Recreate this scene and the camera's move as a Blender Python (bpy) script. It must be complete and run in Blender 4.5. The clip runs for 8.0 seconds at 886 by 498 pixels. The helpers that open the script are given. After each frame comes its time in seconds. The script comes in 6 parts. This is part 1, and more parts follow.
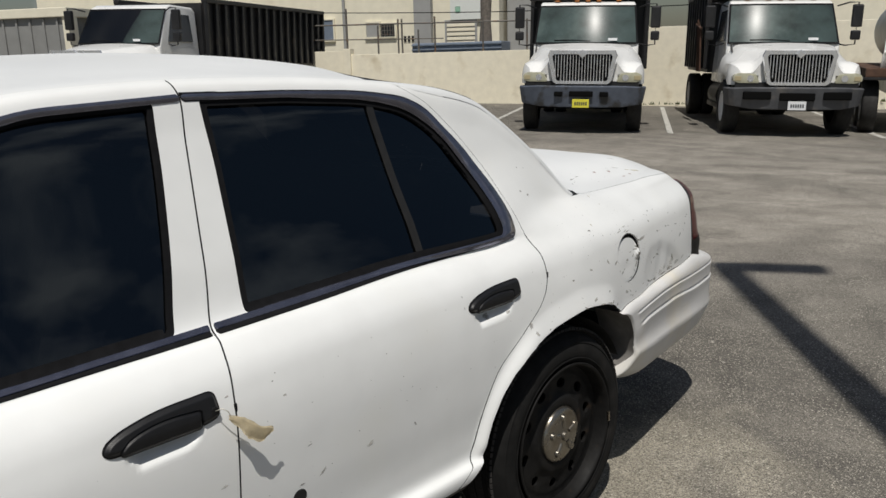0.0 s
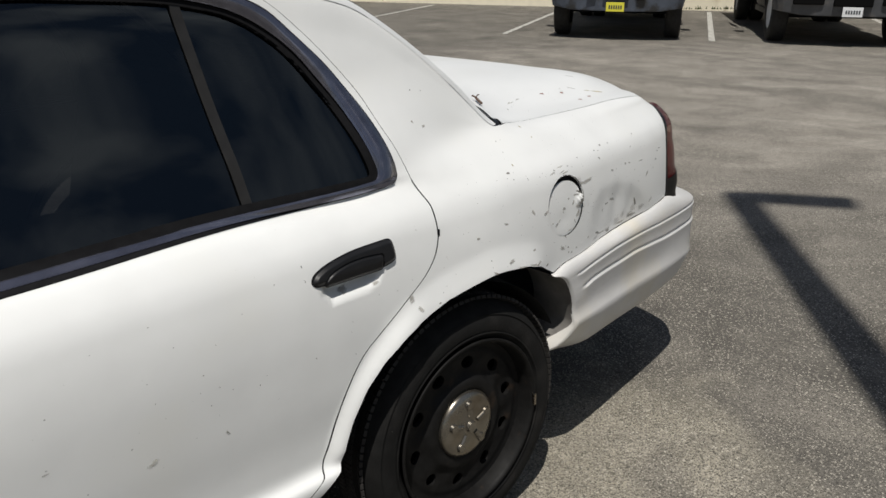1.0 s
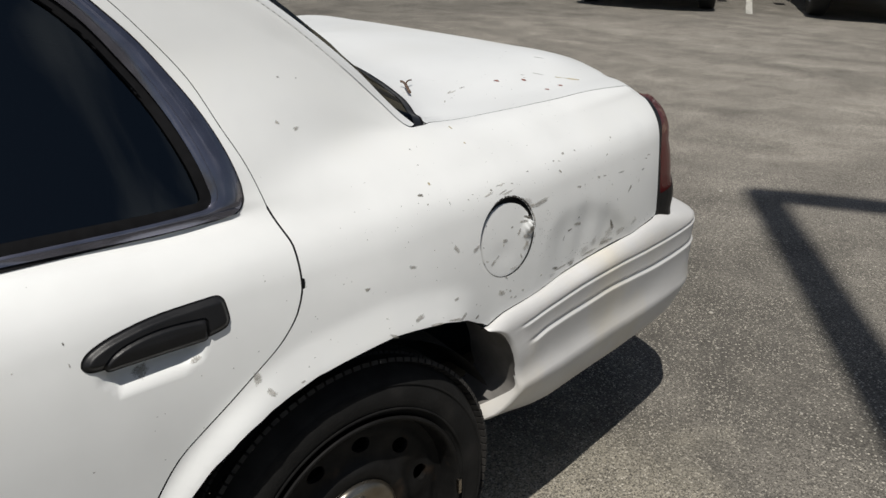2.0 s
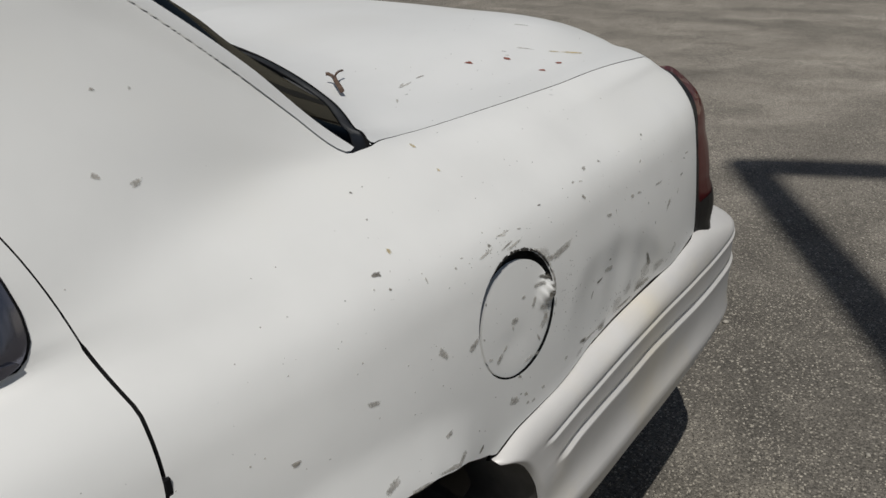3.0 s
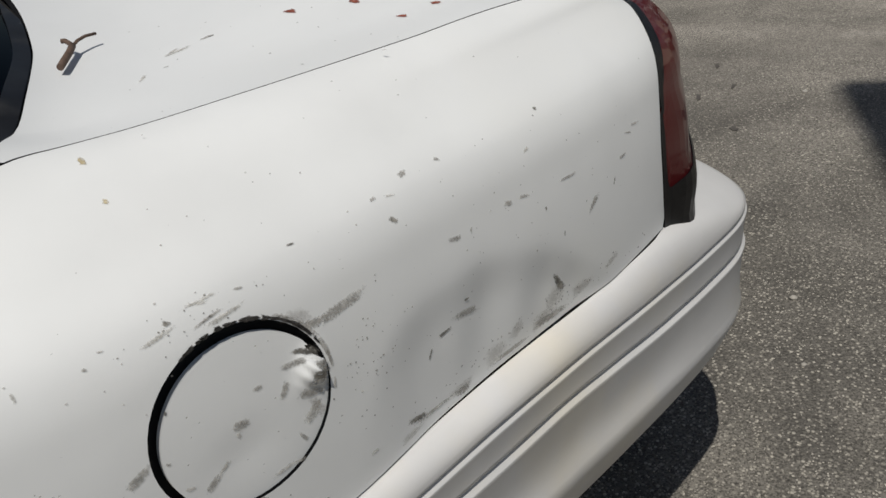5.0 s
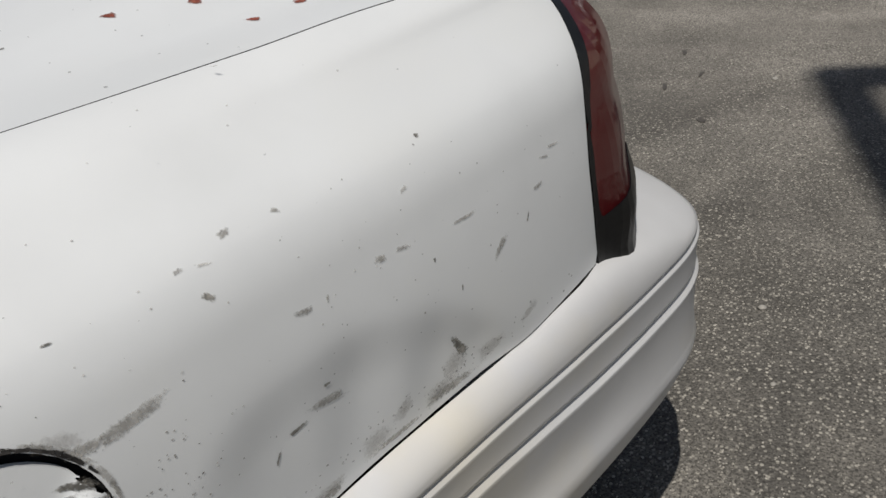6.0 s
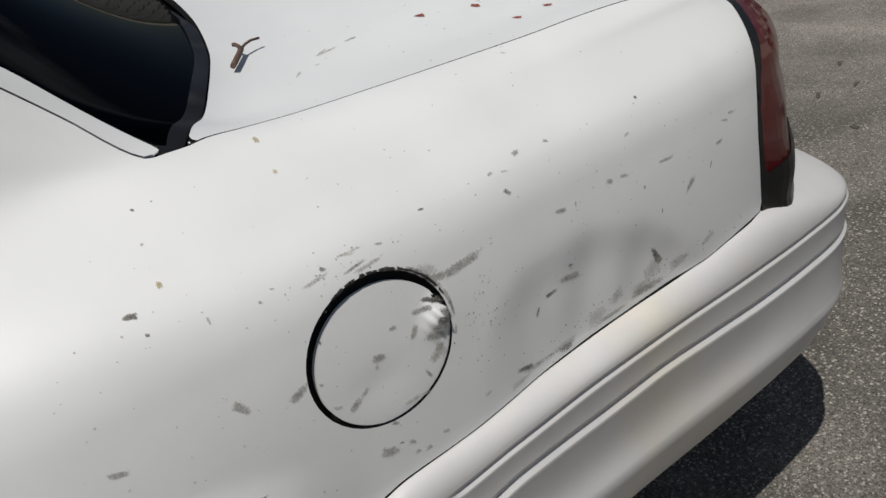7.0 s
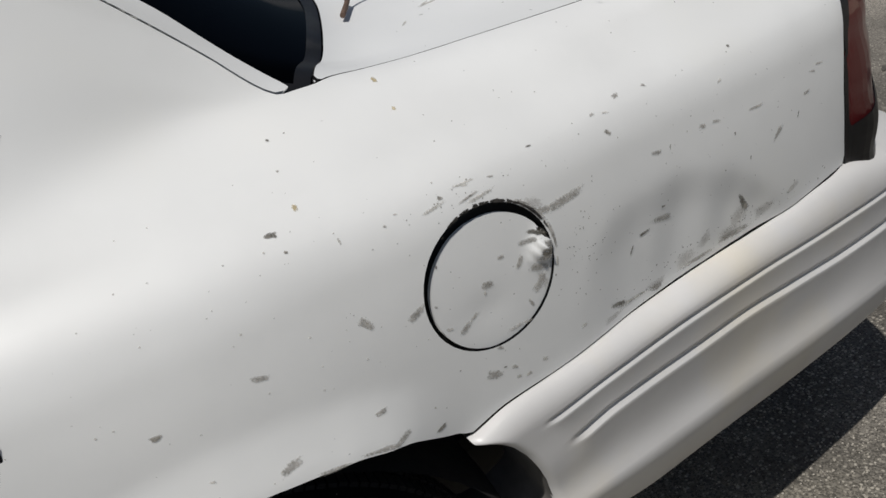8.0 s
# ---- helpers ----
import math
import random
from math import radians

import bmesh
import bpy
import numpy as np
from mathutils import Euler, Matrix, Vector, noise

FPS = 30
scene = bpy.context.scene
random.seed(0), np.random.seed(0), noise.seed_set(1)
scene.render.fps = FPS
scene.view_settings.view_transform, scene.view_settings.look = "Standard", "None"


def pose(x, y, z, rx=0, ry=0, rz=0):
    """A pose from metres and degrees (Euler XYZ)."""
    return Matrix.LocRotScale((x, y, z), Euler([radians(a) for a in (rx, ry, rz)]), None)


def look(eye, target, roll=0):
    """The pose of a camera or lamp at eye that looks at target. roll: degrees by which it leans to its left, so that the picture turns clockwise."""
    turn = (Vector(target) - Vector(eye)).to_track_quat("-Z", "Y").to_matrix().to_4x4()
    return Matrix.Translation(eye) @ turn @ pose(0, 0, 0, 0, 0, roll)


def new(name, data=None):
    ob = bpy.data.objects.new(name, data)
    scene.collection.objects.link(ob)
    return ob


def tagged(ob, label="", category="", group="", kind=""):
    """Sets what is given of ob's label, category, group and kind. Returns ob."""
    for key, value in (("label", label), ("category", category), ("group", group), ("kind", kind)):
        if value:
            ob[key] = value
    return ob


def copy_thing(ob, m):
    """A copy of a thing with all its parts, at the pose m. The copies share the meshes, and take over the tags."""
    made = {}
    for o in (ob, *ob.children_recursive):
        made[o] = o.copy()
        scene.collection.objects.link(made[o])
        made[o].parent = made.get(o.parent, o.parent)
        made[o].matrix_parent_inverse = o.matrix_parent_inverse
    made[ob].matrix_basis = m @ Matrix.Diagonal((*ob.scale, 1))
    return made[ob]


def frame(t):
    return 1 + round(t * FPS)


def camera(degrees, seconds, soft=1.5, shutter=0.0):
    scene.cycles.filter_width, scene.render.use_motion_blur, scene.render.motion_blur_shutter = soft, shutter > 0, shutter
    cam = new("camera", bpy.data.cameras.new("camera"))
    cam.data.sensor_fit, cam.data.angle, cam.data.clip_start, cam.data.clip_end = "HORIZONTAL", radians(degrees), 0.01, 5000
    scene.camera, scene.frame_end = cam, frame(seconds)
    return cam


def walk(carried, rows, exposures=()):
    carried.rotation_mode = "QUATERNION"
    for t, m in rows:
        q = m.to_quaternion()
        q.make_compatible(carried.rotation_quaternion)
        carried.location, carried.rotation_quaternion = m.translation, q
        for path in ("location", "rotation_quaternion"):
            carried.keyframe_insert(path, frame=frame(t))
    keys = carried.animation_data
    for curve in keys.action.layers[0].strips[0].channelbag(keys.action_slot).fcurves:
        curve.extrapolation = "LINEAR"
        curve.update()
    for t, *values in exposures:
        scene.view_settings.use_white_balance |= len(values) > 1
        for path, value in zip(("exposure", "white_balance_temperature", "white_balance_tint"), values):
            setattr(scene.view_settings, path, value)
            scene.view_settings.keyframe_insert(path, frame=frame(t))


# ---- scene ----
import collections

cam = camera(57.0, 8.0)
PATH = [
    (0, (-1.957, -1.283, 1.514), (-0.553, 0.066, 1.053), -1.6),
    (0.5, (-1.592, -1.256, 1.483), (-0.324, 0.143, 0.824), -1.8),
    (1, (-1.275, -1.193, 1.471), (0.006, 0.186, 0.795), -1.2),
    (1.2, (-1.143, -1.127, 1.446), (0.179, 0.221, 0.788), -1.8),
    (2.3, (-0.587, -0.857, 1.409), (0.551, 0.583, 0.614), -1.0),
    (2.5, (-0.518, -0.763, 1.366), (0.577, 0.718, 0.586), -3.4),
    (3, (-0.319, -0.463, 1.328), (0.977, 0.827, 0.517), -2.6),
    (3.5, (-0.235, -0.39, 1.284), (1.07, 0.796, 0.34), -1.8),
    (4, (-0.099, -0.438, 1.293), (1.162, 0.809, 0.368), -4.3),
    (4.5, (0.075, -0.508, 1.294), (1.122, 0.919, 0.363), -6.1),
    (5, (0.223, -0.439, 1.262), (1.201, 1.014, 0.297), -7.8),
    (5.2, (0.302, -0.396, 1.25), (1.293, 1.026, 0.253), -7.9),
    (6.3, (0.42, -0.349, 1.217), (1.417, 1.067, 0.216), -8.5),
    (6.5, (0.349, -0.386, 1.245), (1.287, 1.074, 0.25), -8.2),
    (7, (0.153, -0.544, 1.286), (0.912, 1.064, 0.371), -11.0),
    (7.5, (0.061, -0.606, 1.29), (0.74, 1.038, 0.377), -13.0),
    (8, (0.057, -0.57, 1.277), (0.713, 1.072, 0.342), -11.9),
]
walk(cam, [(t, look(eye, target, roll)) for t, eye, target, roll in PATH], [(0, .14, 6400, 10), (.6, .15, 6400, 10), (1.2, .17, 6400, 10), (2.5, .02, 6400, 10), (3.0, -.28, 6400, 10), (3.5, -.12, 6450, 10), (4.5, -.12, 6400, 10), (5.2, -.13, 6350, 10), (6.3, -.14, 6300, 11), (8, -.14, 6300, 11)])

# ---------------------------------------------------------------- light
SUN_EL, SUN_AZ = radians(64.0), math.atan2(-.768, -.640)
to_sun = Vector((math.sin(SUN_AZ) * math.cos(SUN_EL), math.cos(SUN_AZ) * math.cos(SUN_EL), math.sin(SUN_EL)))
sun = new("sun", bpy.data.lights.new("sun", "SUN"))
sun.data.energy, sun.data.angle, sun.data.color = 3.38, radians(0.46), (1.0, .955, .88)
sun.matrix_world = look(to_sun * 60, (0, 0, 0))
world = bpy.data.worlds.new("sky")
scene.world = world
world.use_nodes = True
wt = world.node_tree
wt.nodes.clear()
w_out = wt.nodes.new("ShaderNodeOutputWorld")
w_bg = wt.nodes.new("ShaderNodeBackground")
w_sky = wt.nodes.new("ShaderNodeTexSky")
w_sky.sky_type, w_sky.sun_disc, w_sky.sun_elevation, w_sky.sun_rotation = "NISHITA", False, SUN_EL, SUN_AZ
w_sky.air_density, w_sky.dust_density = 1.2, 1.5
w_co = wt.nodes.new("ShaderNodeTexCoord")
w_map = wt.nodes.new("ShaderNodeMapping")
w_map.inputs["Scale"].default_value = (1.0, 1.0, 1.4)
w_noise = wt.nodes.new("ShaderNodeTexNoise")
w_noise.inputs["Scale"].default_value, w_noise.inputs["Detail"].default_value = 3.1, 9
w_ramp = wt.nodes.new("ShaderNodeMapRange")
w_ramp.inputs["From Min"].default_value, w_ramp.inputs["From Max"].default_value = .55, .66
w_mix = wt.nodes.new("ShaderNodeMix")
w_mix.data_type = "RGBA"
w_mix.inputs["B"].default_value = (11, 11.2, 11.6, 1)
wt.links.new(w_co.outputs["Generated"], w_map.inputs["Vector"])
wt.links.new(w_map.outputs["Vector"], w_noise.inputs["Vector"])
wt.links.new(w_noise.outputs["Fac"], w_ramp.inputs["Value"])
wt.links.new(w_ramp.outputs["Result"], w_mix.inputs["Factor"])
wt.links.new(w_sky.outputs["Color"], w_mix.inputs["A"])
wt.links.new(w_mix.outputs["Result"], w_bg.inputs["Color"])
wt.links.new(w_bg.outputs["Background"], w_out.inputs["Surface"])
w_bg.inputs["Strength"].default_value = 0.036


# ---------------------------------------------------------------- materials
def mat(name, colour, rough=.5, metal=0.0, vary=.0, scale=20.0, bump=0.0, bump_scale=200.0, coat=0.0, second=None, cover=(.55, .75),
        second_scale=3.0, spec=.5, emit=None, rand=0.0, detail=6.0):
    """A surface with fine grain (vary, scale), patches of a second colour, and relief."""
    m = bpy.data.materials.new(name)
    m.use_nodes = True
    t = m.node_tree
    b = t.nodes["Principled BSDF"]
    b.inputs["Roughness"].default_value, b.inputs["Metallic"].default_value = rough, metal
    b.inputs["Coat Weight"].default_value, b.inputs["Coat Roughness"].default_value = coat, .28
    b.inputs["Specular IOR Level"].default_value = spec
    co = t.nodes.new("ShaderNodeTexCoord")
    here = co.outputs["Object"]
    rgb = t.nodes.new("ShaderNodeRGB")
    rgb.outputs[0].default_value = (*colour, 1)
    last = rgb.outputs[0]

    def noise_at(s, d=detail):
        n = t.nodes.new("ShaderNodeTexNoise")
        n.inputs["Scale"].default_value, n.inputs["Detail"].default_value = s, d
        t.links.new(here, n.inputs["Vector"])
        return n.outputs["Fac"]

    if second is not None:
        r = t.nodes.new("ShaderNodeMapRange")
        r.inputs["From Min"].default_value, r.inputs["From Max"].default_value = cover
        t.links.new(noise_at(second_scale), r.inputs["Value"])
        x = t.nodes.new("ShaderNodeMix")
        x.data_type = "RGBA"
        x.inputs["B"].default_value = (*second, 1)
        t.links.new(r.outputs["Result"], x.inputs["Factor"])
        t.links.new(last, x.inputs["A"])
        last = x.outputs["Result"]
    if vary:
        r = t.nodes.new("ShaderNodeMapRange")
        r.inputs["From Min"].default_value, r.inputs["From Max"].default_value = .3, .7
        r.inputs["To Min"].default_value, r.inputs["To Max"].default_value = 1 - vary, 1 + vary
        t.links.new(noise_at(scale), r.inputs["Value"])
        x = t.nodes.new("ShaderNodeVectorMath")
        x.operation = "SCALE"
        t.links.new(last, x.inputs[0])
        t.links.new(r.outputs["Result"], x.inputs["Scale"])
        last = x.outputs["Vector"]
        q = t.nodes.new("ShaderNodeMapRange")
        q.inputs["From Min"].default_value, q.inputs["From Max"].default_value = .3, .7
        q.inputs["To Min"].default_value, q.inputs["To Max"].default_value = max(rough - .08, .02), min(rough + .1, 1)
        t.links.new(noise_at(scale * .37), q.inputs["Value"])
        t.links.new(q.outputs["Result"], b.inputs["Roughness"])
    if rand:
        o = t.nodes.new("ShaderNodeObjectInfo")
        r = t.nodes.new("ShaderNodeMapRange")
        r.inputs["To Min"].default_value, r.inputs["To Max"].default_value = 1 - rand, 1 + rand
        t.links.new(o.outputs["Random"], r.inputs["Value"])
        x = t.nodes.new("ShaderNodeVectorMath")
        x.operation = "SCALE"
        t.links.new(last, x.inputs[0])
        t.links.new(r.outputs["Result"], x.inputs["Scale"])
        last = x.outputs["Vector"]
    t.links.new(last, b.inputs["Base Color"])
    if bump:
        u = t.nodes.new("ShaderNodeBump")
        u.inputs["Strength"].default_value, u.inputs["Distance"].default_value = bump, .01
        t.links.new(noise_at(bump_scale, 3), u.inputs["Height"])
        t.links.new(u.outputs["Normal"], b.inputs["Normal"])
    if emit:
        b.inputs["Emission Color"].default_value, b.inputs["Emission Strength"].default_value = (*emit[:3], 1), emit[3]
    return m


def glass(name, tint, rough=.02, mirror=1.0, ior=1.45, cast=(1, 1, 1)):
    """A pane that lets tinted light through and mirrors what is round it."""
    m = bpy.data.materials.new(name)
    m.use_nodes = True
    t = m.node_tree
    t.nodes.clear()
    out, mix = t.nodes.new("ShaderNodeOutputMaterial"), t.nodes.new("ShaderNodeMixShader")
    tr, gl, fr = t.nodes.new("ShaderNodeBsdfTransparent"), t.nodes.new("ShaderNodeBsdfGlossy"), t.nodes.new("ShaderNodeFresnel")
    tr.inputs["Color"].default_value = (*tint, 1)
    gl.inputs["Roughness"].default_value = rough
    gl.inputs["Color"].default_value = (*(mirror * c for c in cast), 1)
    fr.inputs["IOR"].default_value = ior
    t.links.new(fr.outputs["Fac"], mix.inputs["Fac"])
    t.links.new(tr.outputs["BSDF"], mix.inputs[1])
    t.links.new(gl.outputs["BSDF"], mix.inputs[2])
    t.links.new(mix.outputs["Shader"], out.inputs["Surface"])
    return m


PAINT = mat("white_car_paint", (.795, .80, .785), .42, vary=.03, scale=9, coat=.18, second=(.745, .745, .715), cover=(.54, .80), second_scale=4.5, bump=.012, bump_scale=30)
PAINT_TOP = mat("chalky_white_paint", (.715, .725, .72), .50, vary=.03, scale=7, coat=.10, second=(.645, .65, .635), cover=(.50, .80), second_scale=3.5, bump=.012, bump_scale=30)
# the shade below the door edge is put into the sill's dark brown
SILL = mat("shade_dark_sill", (.10, .090, .078), .85, vary=.25, scale=14, second=(.05, .045, .04), cover=(.45, .65), second_scale=8)
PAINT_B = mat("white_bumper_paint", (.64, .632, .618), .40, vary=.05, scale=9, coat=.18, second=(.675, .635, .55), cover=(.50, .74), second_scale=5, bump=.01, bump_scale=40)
EDGE_GREY = mat("grey_liner_edge", (.17, .16, .148), .8, vary=.25, scale=20, second=(.15, .142, .13), cover=(.52, .70), second_scale=14)
TRIM = mat("dark_grey_window_moulding", (.195, .198, .245), .17, .85, vary=.15, scale=30)
SEAL = mat("dusty_black_seal", (.010, .010, .011), .40, vary=.3, scale=30, spec=.35, second=(.035, .034, .032), cover=(.58, .80), second_scale=16)
DIVIDER = mat("grey_brown_window_divider", (.016, .0152, .0145), .5, vary=.2, scale=40, spec=.4)
RUBBER = mat("black_rubber", (.009, .009, .010), .8, vary=.2, scale=60, spec=.10)
PLASTIC = mat("black_plastic", (.010, .010, .011), .42, spec=.33, vary=.15, scale=50, bump=.05, bump_scale=600)
DARK = mat("black_underside", (.010, .010, .010), .8, vary=.2, scale=20)
LINER = mat("wheel_arch_liner", (.018, .017, .016), .85, vary=.3, scale=25, bump=.2, bump_scale=60)
TINT = glass("dark_tinted_glass", (.055, .058, .064), .015, 1.0, 1.62, (.84, .94, 1.0))
REAR_TINT = glass("dark_rear_glass", (.04, .042, .048), .03, .26)
CLEAR = glass("clear_lens", (.75, .77, .78))
TYRE = mat("tyre_rubber", (.012, .0118, .0115), .78, spec=.16, vary=.25, scale=25, second=(.026, .024, .022), cover=(.52, .8), second_scale=9, bump=.1, bump_scale=150)
# tread paler than the sidewall: light bounced off the ground, put into its colour
TREAD = mat("bounce_lit_tread_rubber", (.032, .030, .028), .85, spec=.3, vary=.3, scale=40)
STEEL = mat("black_steel_wheel", (.010, .0097, .0095), .55, .0, spec=.14, vary=.3, scale=35, second=(.045, .030, .020), cover=(.60, .78), second_scale=14, bump=.05, bump_scale=120)
CHROME = mat("worn_chrome", (.34, .30, .25), .28, 1.0, vary=.2, scale=40, second=(.12, .095, .07), cover=(.50, .72), second_scale=25)
CAP = mat("dull_hub_cap_chrome", (.27, .25, .215), .26, .9, vary=.15, scale=18, second=(.20, .165, .12), cover=(.46, .70), second_scale=14)
RED = mat("red_lamp_lens", (.095, .005, .006), .30, vary=.12, scale=8, coat=.55, spec=.15)
RED.node_tree.nodes["Principled BSDF"].inputs["Coat Roughness"].default_value = .05
def smear(name, colour, second, rough, scale, hard=.35, most=1.0):
    """A worn mark: dense in its middle, broken up towards its edge."""
    m = mat(name, colour, rough, vary=.25, scale=scale, second=second, cover=(.45, .62), second_scale=scale * .6, rand=.15)
    t = m.node_tree
    b = t.nodes["Principled BSDF"]
    at = t.nodes.new("ShaderNodeAttribute")
    at.attribute_name = "cover"
    co = t.nodes.new("ShaderNodeTexCoord")
    n = t.nodes.new("ShaderNodeTexNoise")
    n.inputs["Scale"].default_value, n.inputs["Detail"].default_value = 420, 6
    t.links.new(co.outputs["Object"], n.inputs["Vector"])
    add = t.nodes.new("ShaderNodeMath")
    add.operation = "ADD"
    t.links.new(at.outputs["Fac"], add.inputs[0])
    t.links.new(n.outputs["Fac"], add.inputs[1])
    r = t.nodes.new("ShaderNodeMapRange")
    r.inputs["From Min"].default_value, r.inputs["From Max"].default_value, r.inputs["To Max"].default_value = .78, .78 + hard, most
    t.links.new(add.outputs[0], r.inputs["Value"])
    t.links.new(r.outputs["Result"], b.inputs["Alpha"])
    return m


SCUFF = smear("bare_grey_scuff", (.31, .293, .26), (.48, .458, .42), .75, 160, .40, .58)
SCUFF_D = smear("dark_scuff", (.13, .12, .10), (.32, .30, .26), .8, 200, .36, .80)
FAINT = smear("faint_grime", (.42, .40, .35), (.58, .56, .51), .6, 120, .6, .7)
GRIME = smear("brown_seam_grime", (0.164, 0.135, 0.102), (0.295, 0.262, 0.221), .8, 60, .8, .45)
RUST = smear("red_rust_spot", (.22, .05, .03), (.30, .10, .06), .85, 200, .3, .95)
RUST_Y = smear("yellow_rust_spot", (.50, .40, .20), (.58, .50, .33), .85, 200, .4, .7)
BROWN = mat("dry_brown_leaf", (.11, .07, .05), .8, vary=.3, scale=120)
PAPER = mat("weathered_paper_tag", (.62, .54, .38), .85, vary=.12, scale=60, second=(.72, .66, .52), second_scale=30)
WIRE = mat("tag_wire", (.6, .57, .5), .5, .4)
SEAT = mat("dark_seat_cloth", (.03, .03, .033), .9, vary=.2, scale=80)


# ---------------------------------------------------------------- car body shape
# Car axes: x towards the tail (rear axle at 0), y across (near flank about 0.06), z up.
CENTRE = 1.05


def curve(keys):
    """A smooth function through (position, value) pairs, without overshoot."""
    px = np.array([k[0] for k in keys], float)
    pv = np.array([k[1] for k in keys], float)
    d = np.diff(pv) / np.diff(px)
    m = np.zeros(len(px))
    m[0], m[-1] = d[0], d[-1]
    for i in range(1, len(px) - 1):
        if d[i - 1] * d[i] > 0:
            m[i] = 2 * d[i - 1] * d[i] / (d[i - 1] + d[i])

    def at(x):
        x = np.clip(np.asarray(x, float), px[0], px[-1])
        i = np.clip(np.searchsorted(px, x) - 1, 0, len(px) - 2)
        h = px[i + 1] - px[i]
        u = (x - px[i]) / h
        return (pv[i] * (1 + 2 * u) * (1 - u) ** 2 + h * m[i] * u * (1 - u) ** 2
                + pv[i + 1] * u * u * (3 - 2 * u) + h * m[i + 1] * u * u * (u - 1))
    return at


def step(a, b, x):
    u = np.clip((x - a) / (b - a), 0, 1)
    return u * u * (3 - 2 * u)


# how far the flank at handle height lies in from y = 0
flank = curve([(-4.0, .33), (-3.9, .26), (-3.75, .19), (-3.5, .135), (-3.1, .095), (-2.4, .080), (-1.5, .077), (-.6, .077), (-.12, .077),
               (.05, .074), (.25, .089), (.45, .108), (.65, .137), (.85, .168), (1.0, .202), (1.06, .224), (1.12, .27)])
# lift of the shoulder line
lift = curve([(-4.0, -.26), (-3.6, -.16), (-3.0, -.10), (-2.2, -.075), (-1.5, -.048), (-1.1, -.03), (-.15, -.010), (.3, 0), (1.06, 0)])
# height of the roof rail, rear window edge, deck edge, bonnet edge
rail = curve([(-4.0, .70), (-3.7, .83), (-3.0, .925), (-2.35, .965), (-2.2, 1.0), (-1.85, 1.24), (-1.6, 1.405), (-1.35, 1.458), (-1.05, 1.468), (-.8, 1.463), (-.6, 1.451), (-.45, 1.437),
              (-.32, 1.420), (-.16, 1.383), (-.035, 1.314), (.16, 1.162), (.255, 1.078), (.30, 1.043), (.5, 1.043), (.7, 1.047), (.85, 1.050), (1.0, 1.046), (1.06, 1.024), (1.12, .948)])
# height along the middle line
spine = curve([(-4.0, .74), (-3.8, .86), (-3.0, .985), (-2.45, 1.02), (-2.3, 1.05), (-1.9, 1.27), (-1.6, 1.48), (-1.3, 1.540), (-1.0, 1.548), (-.7, 1.538), (-.5, 1.518),
               (-.3, 1.468), (0, 1.345), (.2, 1.226), (.36, 1.137), (.46, 1.108), (.6, 1.123), (.85, 1.114), (1.0, 1.086), (1.06, 1.05), (1.12, .985)])
# profile of the lower flank: offset from flank() by height, on the doors and round the rear wheel
low_z = (.20, .30, .36, .385, .405, .431, .449, .50, .62, .74, .80, .85, .89, .925, .955)
door_off = (.14, .07, .015, -.018, -.027, -.0265, -.0045, -.002, -.010, -.0115, -.0085, -.003, .0045, .0140, .030)
arch_off = (.14, .07, .0, -.024, -.030, -.030, -.030, -.026, -.022, -.017, -.0115, -.0045, .0035, .0125, .028)
tail_off = (.055, .03, .01, .005, 0, 0, -.003, -.008, -.010, -.010, -.0075, -.003, .003, .0105, .026)
# the soft dents of the rear wing: pushed in below a crease, and folds in it (place, reach, depth)
BUMP = .038
CREASE = curve([(.44, .735), (.49, .795), (.525, .832), (.58, .848), (.64, .848), (.72, .828), (.78, .800), (.83, .755), (.88, .72)])
DENTS = ((.548, .770, .026, .055, .0014), (.604, .765, .020, .060, -.0020), (.656, .790, .022, .050, .0022), (.704, .765, .020, .050, -.0016),
         (.752, .765, .022, .040, .0018), (.795, .742, .022, .030, .0014), (.475, .80, .03, .05, .0012))


ARCH_TOP = [(-.62, .10), (-.57, .34), (-.494, .393), (-.455, .419), (-.425, .440), (-.419, .457), (-.408, .492), (-.388, .541), (-.352, .600), (-.302, .652), (-.245, .690), (-.195, .712), (-.105, .737),
            (0, .751), (.05, .755), (.09, .752), (.172, .739), (.234, .719), (.275, .694), (.30, .682), (.33, .6), (.37, .10)]


